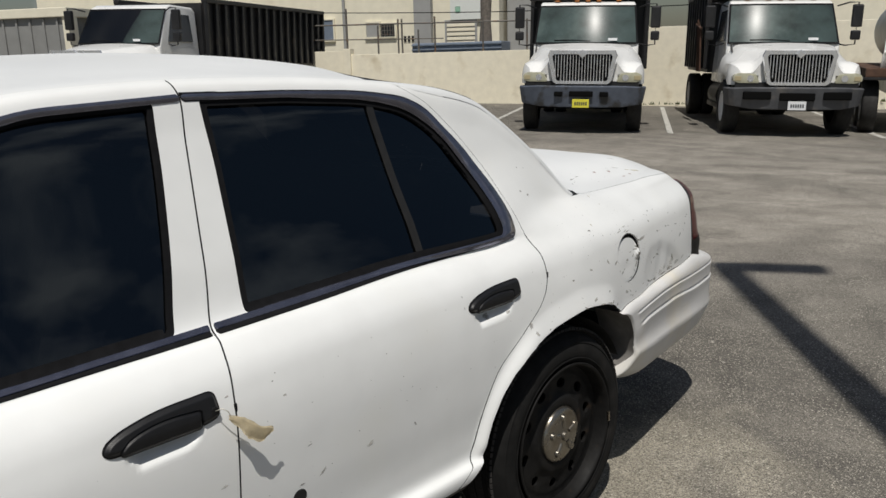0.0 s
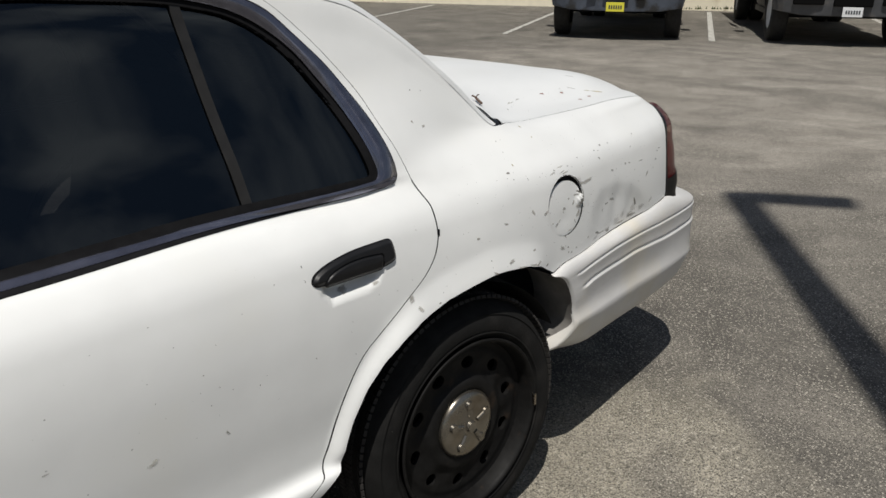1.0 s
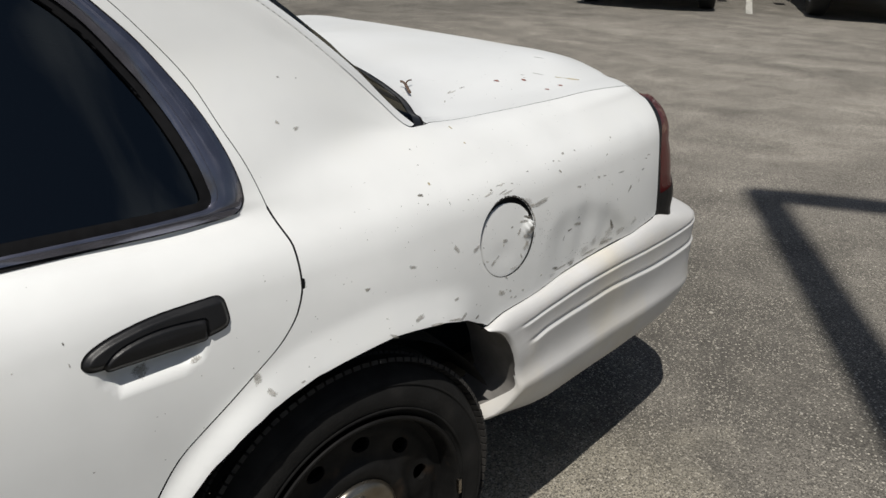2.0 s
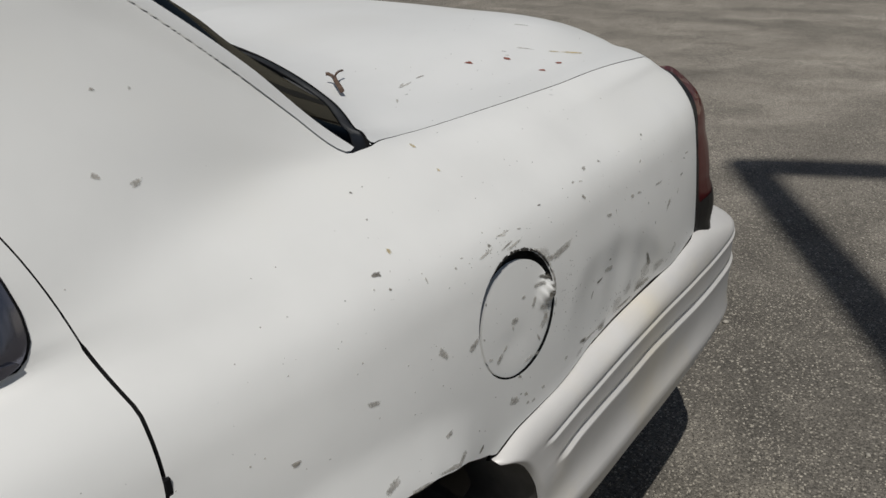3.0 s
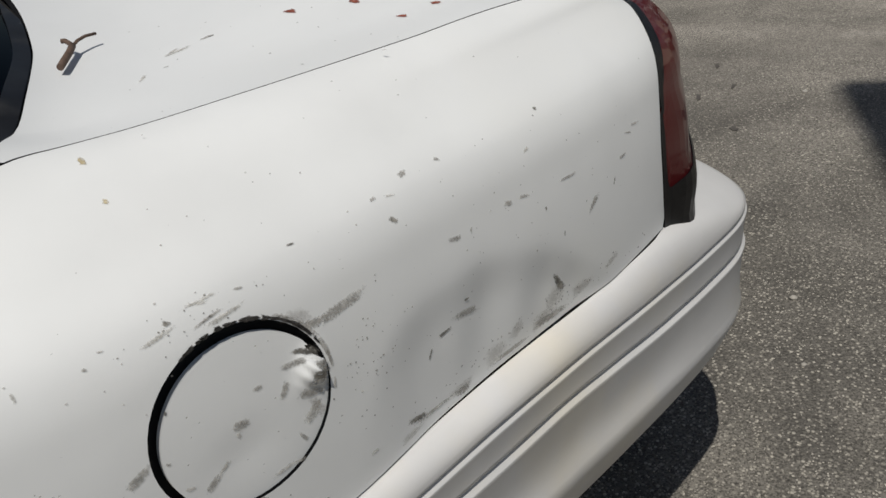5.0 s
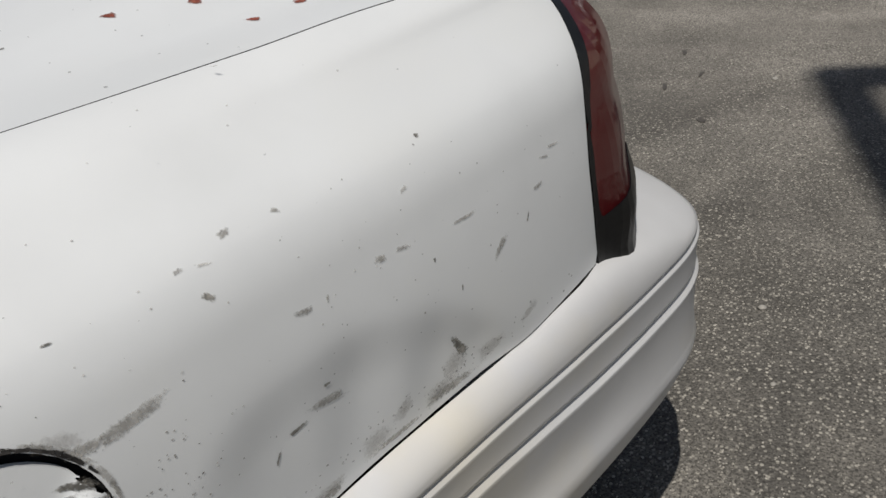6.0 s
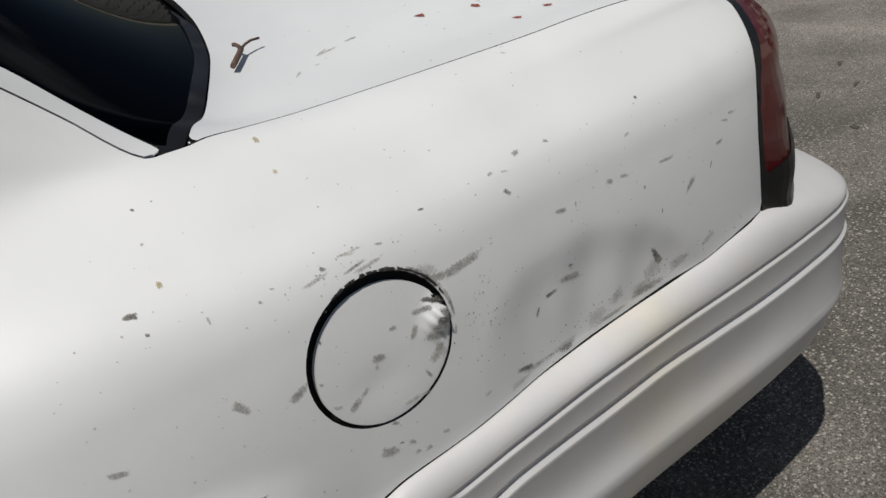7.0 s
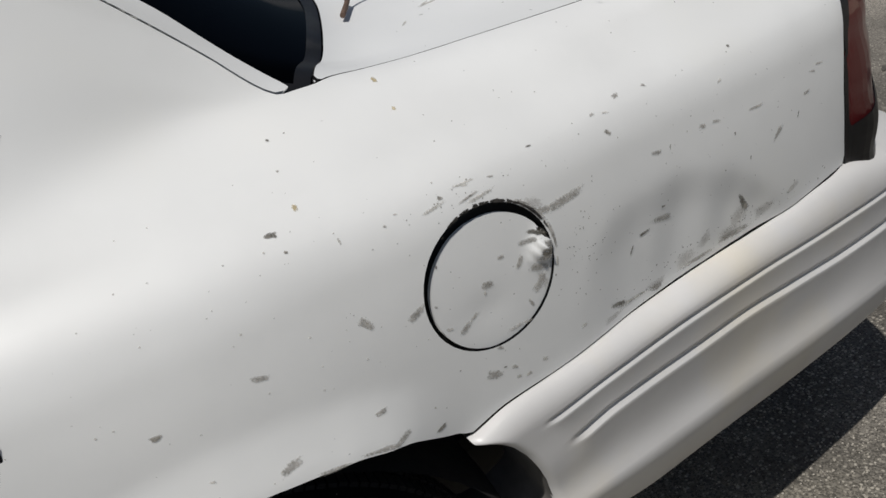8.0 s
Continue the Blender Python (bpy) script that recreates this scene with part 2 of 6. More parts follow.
def section(x):
    """The half section of the car at x: control points (y, z) from sill to middle line."""
    f, up, zr, zc = float(flank(x)), float(lift(x)), float(rail(x)), float(spine(x))
    wa = float(step(-.36, -.14, x) * (1 - step(.16, .33, x)) + step(-3.42, -3.25, x) * (1 - step(-2.6, -2.42, x)))
    wt = float(step(.16, .33, x)) if x > 0 else 0.0
    pts = []
    for z, a, b, c in zip(low_z, door_off, arch_off, tail_off):
        o = a * (1 - wa - wt) + b * wa + c * wt
        pts.append((f + o, z + up * step(.70, .95, z)))
    z9 = .988 + up
    y9 = f + .062
    pts.append((y9, z9))
    k = float(step(-.02, .11, zr - z9 - .055))           # 1: there is a cabin above, 0: deck or bonnet
    q = float(step(-.30, -.06, x))                       # the soft foot of the rear pillar
    back = float(.046 * step(-.30, .28, x) + .05 * step(-1.5, -2.3, x))
    h = zr - z9

    def side(z):
        return .181 + back + .325 * (z - 1.0 - up)      # the leaning side of the cabin

    for n, (u, v, dy) in enumerate(((.05, .36, .024), (.30, .60, .043), (.55, .85, .074), (.80, .95, .100), (1.0, 1.0, .130))):
        zc_ = z9 + u * h
        if n == 0:
            zc_ = zc_ * (1 - q) + (z9 + .035) * q
        yc_ = side(zc_)
        if n == 0:
            yc_ = yc_ * (1 - q) + (y9 + .05) * q
        if n == 1:
            zc_ = zc_ * (1 - q) + (z9 + min(.078, .55 * h)) * q
            yc_ = side(zc_)
        zd = z9 + v * h
        pts.append(((f + .062 + dy) * (1 - k) + yc_ * k, zd * (1 - k) + zc_ * k))
    y12 = pts[-1][0]
    full = float(step(.45, .95, x))
    domed = float(step(-.40, -.12, x)) * (1 - float(step(.22, .34, x)))
    flat = float(step(.10, .34, x)) * (1 - float(step(.40, .70, x)))
    pts.append((y12 + .03, zr + ((.014 + .006 * domed) * k + (.004 + .006 * float(step(.6, .95, x))) * (1 - k))))
    pts.append((y12 + .12, zr + (zc - zr) * (.35 + .46 * full - .13 * flat + .52 * domed)))
    pts.append((y12 + .36, zr + (zc - zr) * (.80 + .17 * full - .10 * flat + .15 * domed)))
    pts.append((CENTRE, zc))
    return np.array(pts)


def smooth_line(pts, per):
    """Catmull-Rom points through pts, with per[i] steps on stretch i."""
    p = np.vstack([2 * pts[0] - pts[1], pts, 2 * pts[-1] - pts[-2]])
    p[-1] = (2 * pts[-1][0] - pts[-2][0], pts[-2][1])
    out = []
    for i in range(len(pts) - 1):
        a, b, c, d = p[i:i + 4]
        ta = 0.0
        tb = ta + max(np.linalg.norm(b - a), 1e-4) ** .5
        tc = tb + max(np.linalg.norm(c - b), 1e-4) ** .5
        td = tc + max(np.linalg.norm(d - c), 1e-4) ** .5
        n = per[i]
        for t in np.linspace(tb, tc, n, endpoint=False):
            a1 = (tb - t) / (tb - ta) * a + (t - ta) / (tb - ta) * b
            a2 = (tc - t) / (tc - tb) * b + (t - tb) / (tc - tb) * c
            a3 = (td - t) / (td - tc) * c + (t - tc) / (td - tc) * d
            b1 = (tc - t) / (tc - ta) * a1 + (t - ta) / (tc - ta) * a2
            b2 = (td - t) / (td - tb) * a2 + (t - tb) / (td - tb) * a3
            out.append((tc - t) / (tc - tb) * b1 + (t - tb) / (tc - tb) * b2)
    out.append(pts[-1])
    return np.array(out)


PER = (3, 3, 3, 3, 3, 4, 5, 9, 9, 6, 5, 4, 4, 4, 4, 6, 10, 12, 14, 24, 8, 6, 10, 10)
XS = np.concatenate([np.arange(-3.98, -2.4, .045), np.arange(-2.4, -1.6, .024), np.arange(-1.6, 1.1201, .009)])
GRID = np.zeros((len(XS), sum(PER) + 1, 3))
for gi, gx in enumerate(XS):
    line = smooth_line(section(gx), PER)
    GRID[gi, :, 0], GRID[gi, :, 1], GRID[gi, :, 2] = gx, line[:, 0], line[:, 1]
# the foot of the rear pillar flows into the wing
ease = (step(-.14, .02, GRID[..., 0]) * (1 - step(.40, .55, GRID[..., 0])) * step(.93, .97, GRID[..., 2]))[..., None]
for _ in range(60):
    flat = GRID.copy()
    flat[1:-1, 1:-1, 1:] = (GRID[:-2, 1:-1, 1:] + GRID[2:, 1:-1, 1:] + 2 * GRID[1:-1, 1:-1, 1:]) / 4
    GRID += (flat - GRID) * ease


def polysd(px, pz, poly):
    """Signed distance to a closed polygon, negative inside."""
    best = np.full(px.shape, 1e9)
    inside = np.zeros(px.shape, bool)
    n = len(poly)
    for i in range(n):
        (ax, az), (bx, bz) = poly[i], poly[(i + 1) % n]
        ex, ez = bx - ax, bz - az
        u = np.clip(((px - ax) * ex + (pz - az) * ez) / (ex * ex + ez * ez + 1e-12), 0, 1)
        best = np.minimum(best, np.hypot(px - ax - u * ex, pz - az - u * ez))
        cross = ((az > pz) != (bz > pz)) & (px < (bx - ax) * (pz - az) / (bz - az + 1e-12) + ax)
        inside ^= cross
    return np.where(inside, -best, best)


near_side = GRID[..., 1] < .5
below = CREASE(GRID[..., 0]) - GRID[..., 2]
deeper = below - .045
GRID[..., 1] += np.clip(.165 * .5 * (below + np.sqrt(below * below + .006 ** 2)) - .125 * .5 * (deeper + np.sqrt(deeper * deeper + .012 ** 2)), 0, .02) * step(.45, .61, GRID[..., 0]) * (1 - step(.80, .92, GRID[..., 0])) * near_side
# the lip round the front of the rear wheel arch
round_wheel = np.hypot(GRID[..., 0] + .02, GRID[..., 2] - .34)
GRID[..., 1] -= .021 * (1 - step(.415, .458, round_wheel)) * (1 - step(-.32, -.14, GRID[..., 0])) * step(-.60, -.50, GRID[..., 0]) * step(.42, .48, GRID[..., 2])
# the arch flares out to its edge
from_edge = np.clip(polysd(GRID[..., 0], GRID[..., 2], ARCH_TOP), 0, 1)
GRID[..., 1] -= .014 * np.clip(1 - from_edge / .060, 0, 1) ** 1.2 * step(-.34, -.20, GRID[..., 0]) * (1 - step(.20, .31, GRID[..., 0])) * step(.55, .62, GRID[..., 2])
for dx, dz, rx_, rz_, deep in DENTS:
    GRID[..., 1] += deep * np.exp(-((GRID[..., 0] - dx) / rx_) ** 2 - ((GRID[..., 2] - dz) / rz_) ** 2) * near_side
# the shallow trough where the boot lid meets the rear window
GRID[..., 2] -= .009 * step(.268, .320, GRID[..., 1]) * step(.20, .27, GRID[..., 0]) * (1 - step(.32, .42, GRID[..., 0])) * (GRID[..., 2] > 1.0)
# the waist under the rear door's window stands out at its rear end
GRID[..., 1] -= BUMP * step(.975, 1.015, GRID[..., 2]) * (1 - step(1.03, 1.24, GRID[..., 2])) * step(-.70, -.22, GRID[..., 0]) * (1 - step(-.14, .20, GRID[..., 0]))
# the shoulder turns evenly: a soft round near the rear pillar, a tighter one towards the tail
for gi, gx in enumerate(XS):
    share = float(step(-.24, -.06, gx))
    if share <= 0:
        continue
    line = GRID[gi, :, 1:]
    arc_at = np.concatenate([[0], np.cumsum(np.linalg.norm(np.diff(line, axis=0), axis=1))])
    reach = .0055 + .013 * float(1 - step(-.05, .45, gx))
    near_by = np.exp(-.5 * ((arc_at[:, None] - arc_at[None]) / reach) ** 2) * np.gradient(arc_at)[None]
    soft = near_by @ line / near_by.sum(1, keepdims=True)
    tail_ward = float(step(.15, .30, gx))
    top = float(rail(gx))
    keep = step(.885, .93, line[:, 1]) * (tail_ward * (1 - step(.33, .45, line[:, 0])) + (1 - tail_ward) * (1 - step(top - .13, top - .05, line[:, 1])))
    GRID[gi, :, 1:] += (soft - line) * (share * keep)[:, None]
ease = (step(-.20, -.04, GRID[..., 0]) * (1 - step(.55, .75, GRID[..., 0])) * step(.89, .95, GRID[..., 2]) * (1 - step(1.16, 1.22, GRID[..., 2])))[..., None]
for _ in range(40):
    flat = GRID.copy()
    flat[1:-1, 1:-1, 1:] = (GRID[:-2, 1:-1, 1:] + GRID[2:, 1:-1, 1:] + 2 * GRID[1:-1, 1:-1, 1:]) / 4
    GRID += (flat - GRID) * ease
PLAIN = GRID.copy()
# the hollows behind the door handles
POCKET = ((-.428, .868), (-.428, .838), (-.407, .813), (-.311, .817), (-.281, .828), (-.266, .868))
for hx, hz in ((0, 0), (-.957, -.024)):
    GRID[..., 1] += .024 * step(0, .020, -polysd(GRID[..., 0] - hx, GRID[..., 2] - hz, POCKET)) * near_side
NORM = np.cross(np.gradient(GRID, axis=1), np.gradient(GRID, axis=0))
NORM /= np.maximum(np.linalg.norm(NORM, axis=2, keepdims=True), 1e-9)
NORM *= np.where(NORM[..., 1:2] * 1.0 - NORM[..., 2:3] > 0, -1, 1)


# ---------------------------------------------------------------- mesh tools
def part(name, bm, material, parent, label=""):
    """Links a bmesh as one mesh object under a thing or a part."""
    me = bpy.data.meshes.new(name)
    bm.to_mesh(me)
    bm.free()
    me.materials.append(material)
    ob = new(name, me)
    ob.parent = parent
    return tagged(ob, label)


def raw(name, verts, faces, material, parent=None, label="", normals=None, smooth=True, dark_from=None):
    """The same from plain lists; normals: one for each vertex."""
    me = bpy.data.meshes.new(name)
    me.from_pydata([tuple(v) for v in verts], [], faces)
    me.materials.append(material)
    if dark_from is not None:
        me.materials.append(RUBBER)
        me.polygons.foreach_set("material_index", [0 if i < dark_from else 1 for i in range(len(me.polygons))])
    if smooth:
        me.polygons.foreach_set("use_smooth", [True] * len(me.polygons))
    if normals is not None:
        me.normals_split_custom_set_from_vertices([tuple(n) for n in normals])
    me.update()
    ob = new(name, me)
    ob.parent = parent
    return tagged(ob, label)


def thing(name, label, category, group="", at=(0, 0, 0), rz=0, kind=""):
    ob = new(name)
    ob.empty_display_size = .1
    ob.matrix_world = pose(*at, 0, 0, rz)
    return tagged(ob, label, category, group, kind)


def box_bm(x0, x1, y0, y1, z0, z1, bevel=0.0, bm=None):
    bm = bm or bmesh.new()
    made = bmesh.ops.create_cube(bm, size=1.0, matrix=Matrix.LocRotScale(((x0 + x1) / 2, (y0 + y1) / 2, (z0 + z1) / 2), None, (x1 - x0, y1 - y0, z1 - z0)))
    if bevel:
        edges = {e for v in made["verts"] for e in v.link_edges}
        bmesh.ops.bevel(bm, geom=list(edges), offset=bevel, segments=2, affect="EDGES", profile=.6)
    return bm


def cyl_bm(a, b, r, r2=None, seg=16, bm=None):
    """A rod from a to b."""
    bm = bm or bmesh.new()
    a, b = Vector(a), Vector(b)
    d = b - a
    m = Matrix.Translation((a + b) / 2) @ d.to_track_quat("Z", "Y").to_matrix().to_4x4()
    bmesh.ops.create_cone(bm, cap_ends=True, segments=seg, radius1=r, radius2=r if r2 is None else r2, depth=d.length, matrix=m)
    return bm


def smooth_bm(bm, angle=40):
    for f in bm.faces:
        f.smooth = True
    for e in bm.edges:
        if len(e.link_faces) == 2 and e.calc_face_angle(0) > radians(angle):
            e.smooth = False
    return bm


def tube_bm(points, r, seg=8, bm=None):
    """A bent round bar through points."""
    bm = bm or bmesh.new()
    pts = [Vector(p) for p in points]
    rings = []
    for i, p in enumerate(pts):
        d = (pts[min(i + 1, len(pts) - 1)] - pts[max(i - 1, 0)]).normalized()
        q = d.to_track_quat("Z", "Y")
        rings.append([bm.verts.new(p + q @ Vector((r * math.cos(k * math.tau / seg), r * math.sin(k * math.tau / seg), 0))) for k in range(seg)])
    for a, b in zip(rings, rings[1:]):
        for k in range(seg):
            bm.faces.new((a[k], a[(k + 1) % seg], b[(k + 1) % seg], b[k])).smooth = True
    bm.faces.new(rings[0][::-1])
    bm.faces.new(rings[-1])
    return bm


def prism_bm(outline, z0, z1, bevel=0.0, axis="z", bm=None):
    """An outline of (u, v) pairs drawn out from z0 to z1 along an axis: z: (u, v, w), y: (u, w, v), x: (w, u, v)."""
    bm = bm or bmesh.new()

    def place(u, v, w):
        return {"z": (u, v, w), "y": (u, w, v), "x": (w, u, v)}[axis]
    lo = [bm.verts.new(place(u, v, z0)) for u, v in outline]
    hi = [bm.verts.new(place(u, v, z1)) for u, v in outline]
    fs = [bm.faces.new(lo[::-1]), bm.faces.new(hi)]
    for i in range(len(lo)):
        j = (i + 1) % len(lo)
        fs.append(bm.faces.new((lo[i], lo[j], hi[j], hi[i])))
    bmesh.ops.recalc_face_normals(bm, faces=fs)
    if bevel:
        bmesh.ops.bevel(bm, geom=list({e for f in fs for e in f.edges}), offset=bevel, segments=2, affect="EDGES", profile=.6)
    return bm


def rounded(poly, cut, steps=4):
    """The polygon with its corners rounded off."""
    out = []
    n = len(poly)
    for i in range(n):
        p, a, b = np.array(poly[i]), np.array(poly[i - 1]), np.array(poly[(i + 1) % n])
        c = cut[i] if isinstance(cut, (list, tuple)) else cut
        da, db = a - p, b - p
        ca = p + da * min(.5, c / np.linalg.norm(da))
        cb = p + db * min(.5, c / np.linalg.norm(db))
        for k in range(steps + 1):
            u = k / steps
            out.append(tuple((1 - u) ** 2 * ca + 2 * u * (1 - u) * p + u * u * cb))
    return out


TURNED = [0]


def trim_mesh(P, N, sd, thick=.010, offset=0.0):
    """The part of a grid surface where sd < 0, with edges turned in by thick. Returns vertices, faces and normals."""
    verts, norms, faces, rim, index = [], [], [], [], {}
    inside = sd < 0

    def corner(i, j):
        key = (i, j)
        if key not in index:
            index[key] = len(verts)
            verts.append(P[i, j] + N[i, j] * offset)
            norms.append(N[i, j])
        return index[key]

    def crossing(i, j, k, l):
        key = (i, j, k, l) if (i, j) < (k, l) else (k, l, i, j)
        if key not in index:
            i, j, k, l = key
            u = sd[i, j] / (sd[i, j] - sd[k, l])
            u = min(max(u, .02), .98)
            n = N[i, j] * (1 - u) + N[k, l] * u
            n = n / np.linalg.norm(n)
            index[key] = len(verts)
            verts.append(P[i, j] * (1 - u) + P[k, l] * u + n * offset)
            norms.append(n)
        return index[key]

    touched = inside[:-1, :-1] | inside[1:, :-1] | inside[1:, 1:] | inside[:-1, 1:]
    for i, j in zip(*np.nonzero(touched)):
        ring = ((i, j), (i + 1, j), (i + 1, j + 1), (i, j + 1))
        face, cuts = [], []
        for a in range(4):
            p, q = ring[a], ring[(a + 1) % 4]
            if inside[p]:
                face.append(corner(*p))
            if inside[p] != inside[q]:
                c = crossing(*p, *q)
                face.append(c)
                cuts.append((c, bool(inside[p])))
        if len(face) >= 3:
            faces.append(face)
        if len(cuts) == 2:
            rim.append((cuts[0][0], cuts[1][0]) if cuts[0][1] else (cuts[1][0], cuts[0][0]))
    TURNED[0] = len(faces)
    if thick:
        edge = {}
        for a, b in rim:
            quad = []
            for v in (a, b):
                if v not in edge:
                    edge[v] = len(verts)
                    verts.extend((verts[v], verts[v] - norms[v] * thick))
                    norms.extend((norms[v], norms[v]))
                quad.append(edge[v])
            faces.append([quad[1], quad[0], quad[0] + 1, quad[1] + 1])
    return verts, faces, norms


def largest_piece(v, f, n):
    """Only the largest connected piece of a trimmed surface."""
    root = list(range(len(v)))

    def find(a):
        while root[a] != a:
            root[a] = root[root[a]]
            a = root[a]
        return a
    place = {}
    for i, p in enumerate(v):
        key = tuple(np.round(p, 6))
        root[find(i)] = find(place.setdefault(key, i))
    for face in f:
        for a in face[1:]:
            root[find(a)] = find(face[0])
    count = collections.Counter(find(face[0]) for face in f)
    best = count.most_common(1)[0][0]
    kept = [k for k, face in enumerate(f) if find(face[0]) == best]
    TURNED[0] = sum(1 for k in kept if k < TURNED[0])
    used = sorted({a for k in kept for a in f[k]})
    at = {a: i for i, a in enumerate(used)}
    return [v[a] for a in used], [[at[a] for a in f[k]] for k in kept], [n[a] for a in used]


def skin(name, sd, material, parent, thick=.010, offset=0.0, far=True, label="", whole=False, dark=True, sink=None, turned=None, one=False):
    """A body panel cut out of the car's surface, and its twin on the far side (or one panel across the car)."""
    v, f, n = trim_mesh(GRID if sink is None else GRID - NORM * sink[..., None], NORM if turned is None else turned, sd, thick, offset)
    if one:
        v, f, n = largest_piece(v, f, n)
    mv = [np.array((p[0], 2 * CENTRE - p[1], p[2])) for p in v]
    mn = [np.array((q[0], -q[1], q[2])) for q in n]
    mf = [face[::-1] for face in f]
    cut = TURNED[0] if material in (PAINT, PAINT_TOP) and dark else None
    if whole:
        k = len(v)
        flat = f[:TURNED[0]] + [[i + k for i in face] for face in mf[:TURNED[0]]]
        bent = f[TURNED[0]:] + [[i + k for i in face] for face in mf[TURNED[0]:]]
        return raw(name, v + mv, flat + bent, material, parent, label, n + mn, dark_from=None if cut is None else len(flat))
    near = raw(name, v, f, material, parent, label, n, dark_from=cut)
    if far:
        twin = raw(name, mv, mf, material, FAR_PARENT.get(parent, parent), label, mn, dark_from=cut)
        FAR_PARENT[near] = twin
    return near


FAR_PARENT = {}
NORM_SOFT = NORM.copy()                        # glass is drawn smoother than the sheet metal round it
for _ in range(320):
    NORM_SOFT[1:-1, 1:-1] = (NORM_SOFT[:-2, 1:-1] + NORM_SOFT[2:, 1:-1] + NORM_SOFT[1:-1, :-2] + NORM_SOFT[1:-1, 2:]) / 4
NORM_SOFT /= np.linalg.norm(NORM_SOFT, axis=2, keepdims=True)
NORM_PANE = NORM_SOFT.copy()
for _ in range(500):
    NORM_PANE[1:-1, 1:-1] = (NORM_PANE[:-2, 1:-1] + NORM_PANE[2:, 1:-1] + NORM_PANE[1:-1, :-2] + NORM_PANE[1:-1, 2:]) / 4
NORM_PANE /= np.linalg.norm(NORM_PANE, axis=2, keepdims=True)
GX, GY, GZ = GRID[..., 0], GRID[..., 1], GRID[..., 2]
J_RAIL = sum(PER[:20])
ARC = np.concatenate([np.zeros((len(XS), 1)), np.cumsum(np.linalg.norm(np.diff(PLAIN, axis=1), axis=2), axis=1)], 1)
SIDE = ARC - ARC[:, J_RAIL][:, None]           # metres along the section from the roof rail, > 0: inboard
GAP = np.where(GZ > 1.0, .0008, .0018)
GAP_B = .0019

seam_b = curve([(.15, -1.175), (.57, -1.170), (.84, -1.155), (.93, -1.145), (.985, -1.13), (1.044, -1.117), (1.181, -1.100), (1.342, -1.081), (1.44, -1.070), (1.455, -1.073), (1.50, -1.092)])
seam_r = curve([(.15, -.80), (.36, -.60), (.397, -.536), (.426, -.49), (.44, -.467), (.465, -.457), (.49, -.445), (.554, -.418), (.618, -.384), (.675, -.342), (.708, -.300), (.756, -.231), (.768, -.213), (.811, -.152),
                (.85, -.119), (.889, -.105), (.945, -.103), (.970, -.110), (.998, -.118), (1.033, -.125), (1.075, -.137), (1.12, -.155), (1.19, -.181), (1.28, -.245), (1.34, -.299), (1.39, -.354), (1.44, -.44), (1.47, -.50)])
seam_f = curve([(.15, -2.30), (.9, -2.28), (1.0, -2.22), (1.5, -2.05)])
roof_seam = curve([(-2.4, .03), (-.62, .029), (-.50, .022), (-.44, .010), (-.37, -.006), (-.28, -.012), (-.1, -.011), (0, -.013), (.09, -.020), (.146, -.027), (.187, -.036), (.209, -.046), (.225, -.053), (.235, -.0555), (.244, -.052), (.254, -.043)])
screen_side = curve([(-2.4, .032), (-.35, .032), (-.2, .014), (-.1, .009), (0, .006), (.10, .001), (.153, -.004), (.186, -.014), (.22, -.027), (.245, -.039), (.256, -.046), (.40, -.05)])
deck_seam = curve([(.2, .222), (.235, .2335), (.252, .237), (.278, .243), (.30, .253), (.32, .261), (.373, .275), (.46, .280), (.70, .289), (.79, .297), (.95, .311), (1.12, .334)])
tail_edge = curve([(.60, 1.018), (.71, 1.017), (.76, 1.014), (.82, 1.013), (.90, 1.024), (.95, 1.040), (1.0, 1.068), (1.1, 1.10)])
belt = curve([(-2.4, .925), (-1.55, .954), (-1.14, .967), (-.87, .975), (-.53, .987), (-.15, .993)])

arch_poly = ARCH_TOP
front_arch_poly = [(-2.913 - u, v) for u, v in arch_poly][::-1]
rear_pane = rounded([(-1.038, .990), (-.53, 1.008), (-.202, 1.018), (-.216, 1.095), (-.247, 1.182), (-.324, 1.300), (-.422, 1.376), (-.56, 1.410), (-.80, 1.428), (-1.021, 1.434), (-1.019, 1.32)],
                    [.01, .01, .022, .05, .05, .05, .06, .06, .02, .006, .05])
moulding_edge = rounded([(-1.3, .90), (-.53, .96), (-.30, .9905), (-.150, .9965), (-.161, 1.082), (-.188, 1.158), (-.245, 1.251), (-.308, 1.319), (-.359, 1.373), (-.43, 1.4085), (-.58, 1.4305), (-.80, 1.442), (-1.3, 1.452)],
                        [.01, .01, .02, .055, .04, .04, .04, .04, .03, .04, .06, .06, .01])
front_pane = rounded([(-2.12, .958), (-1.60, .978), (-1.214, .986), (-1.179, 1.148), (-1.153, 1.303), (-1.140, 1.431), (-1.40, 1.421), (-1.58, 1.365), (-1.84, 1.175)], [.02, .02, .008, .05, .05, .006, .06, .06, .04])
boot_edge = curve([(.20, .25), (.243, .278), (.276, .295), (.345, .329), (.427, .359), (.51, .383), (.69, .411), (.95, .429), (1.05, .432)])


# height of the seam between rear wing and bumper
seam_height = curve([(.27, .668), (.30, .672), (.36, .686), (.43, .690), (.50, .6955), (.57, .6975), (.70, .7030), (.85, .7065), (.95, .712), (1.05, .714), (1.2, .712)])


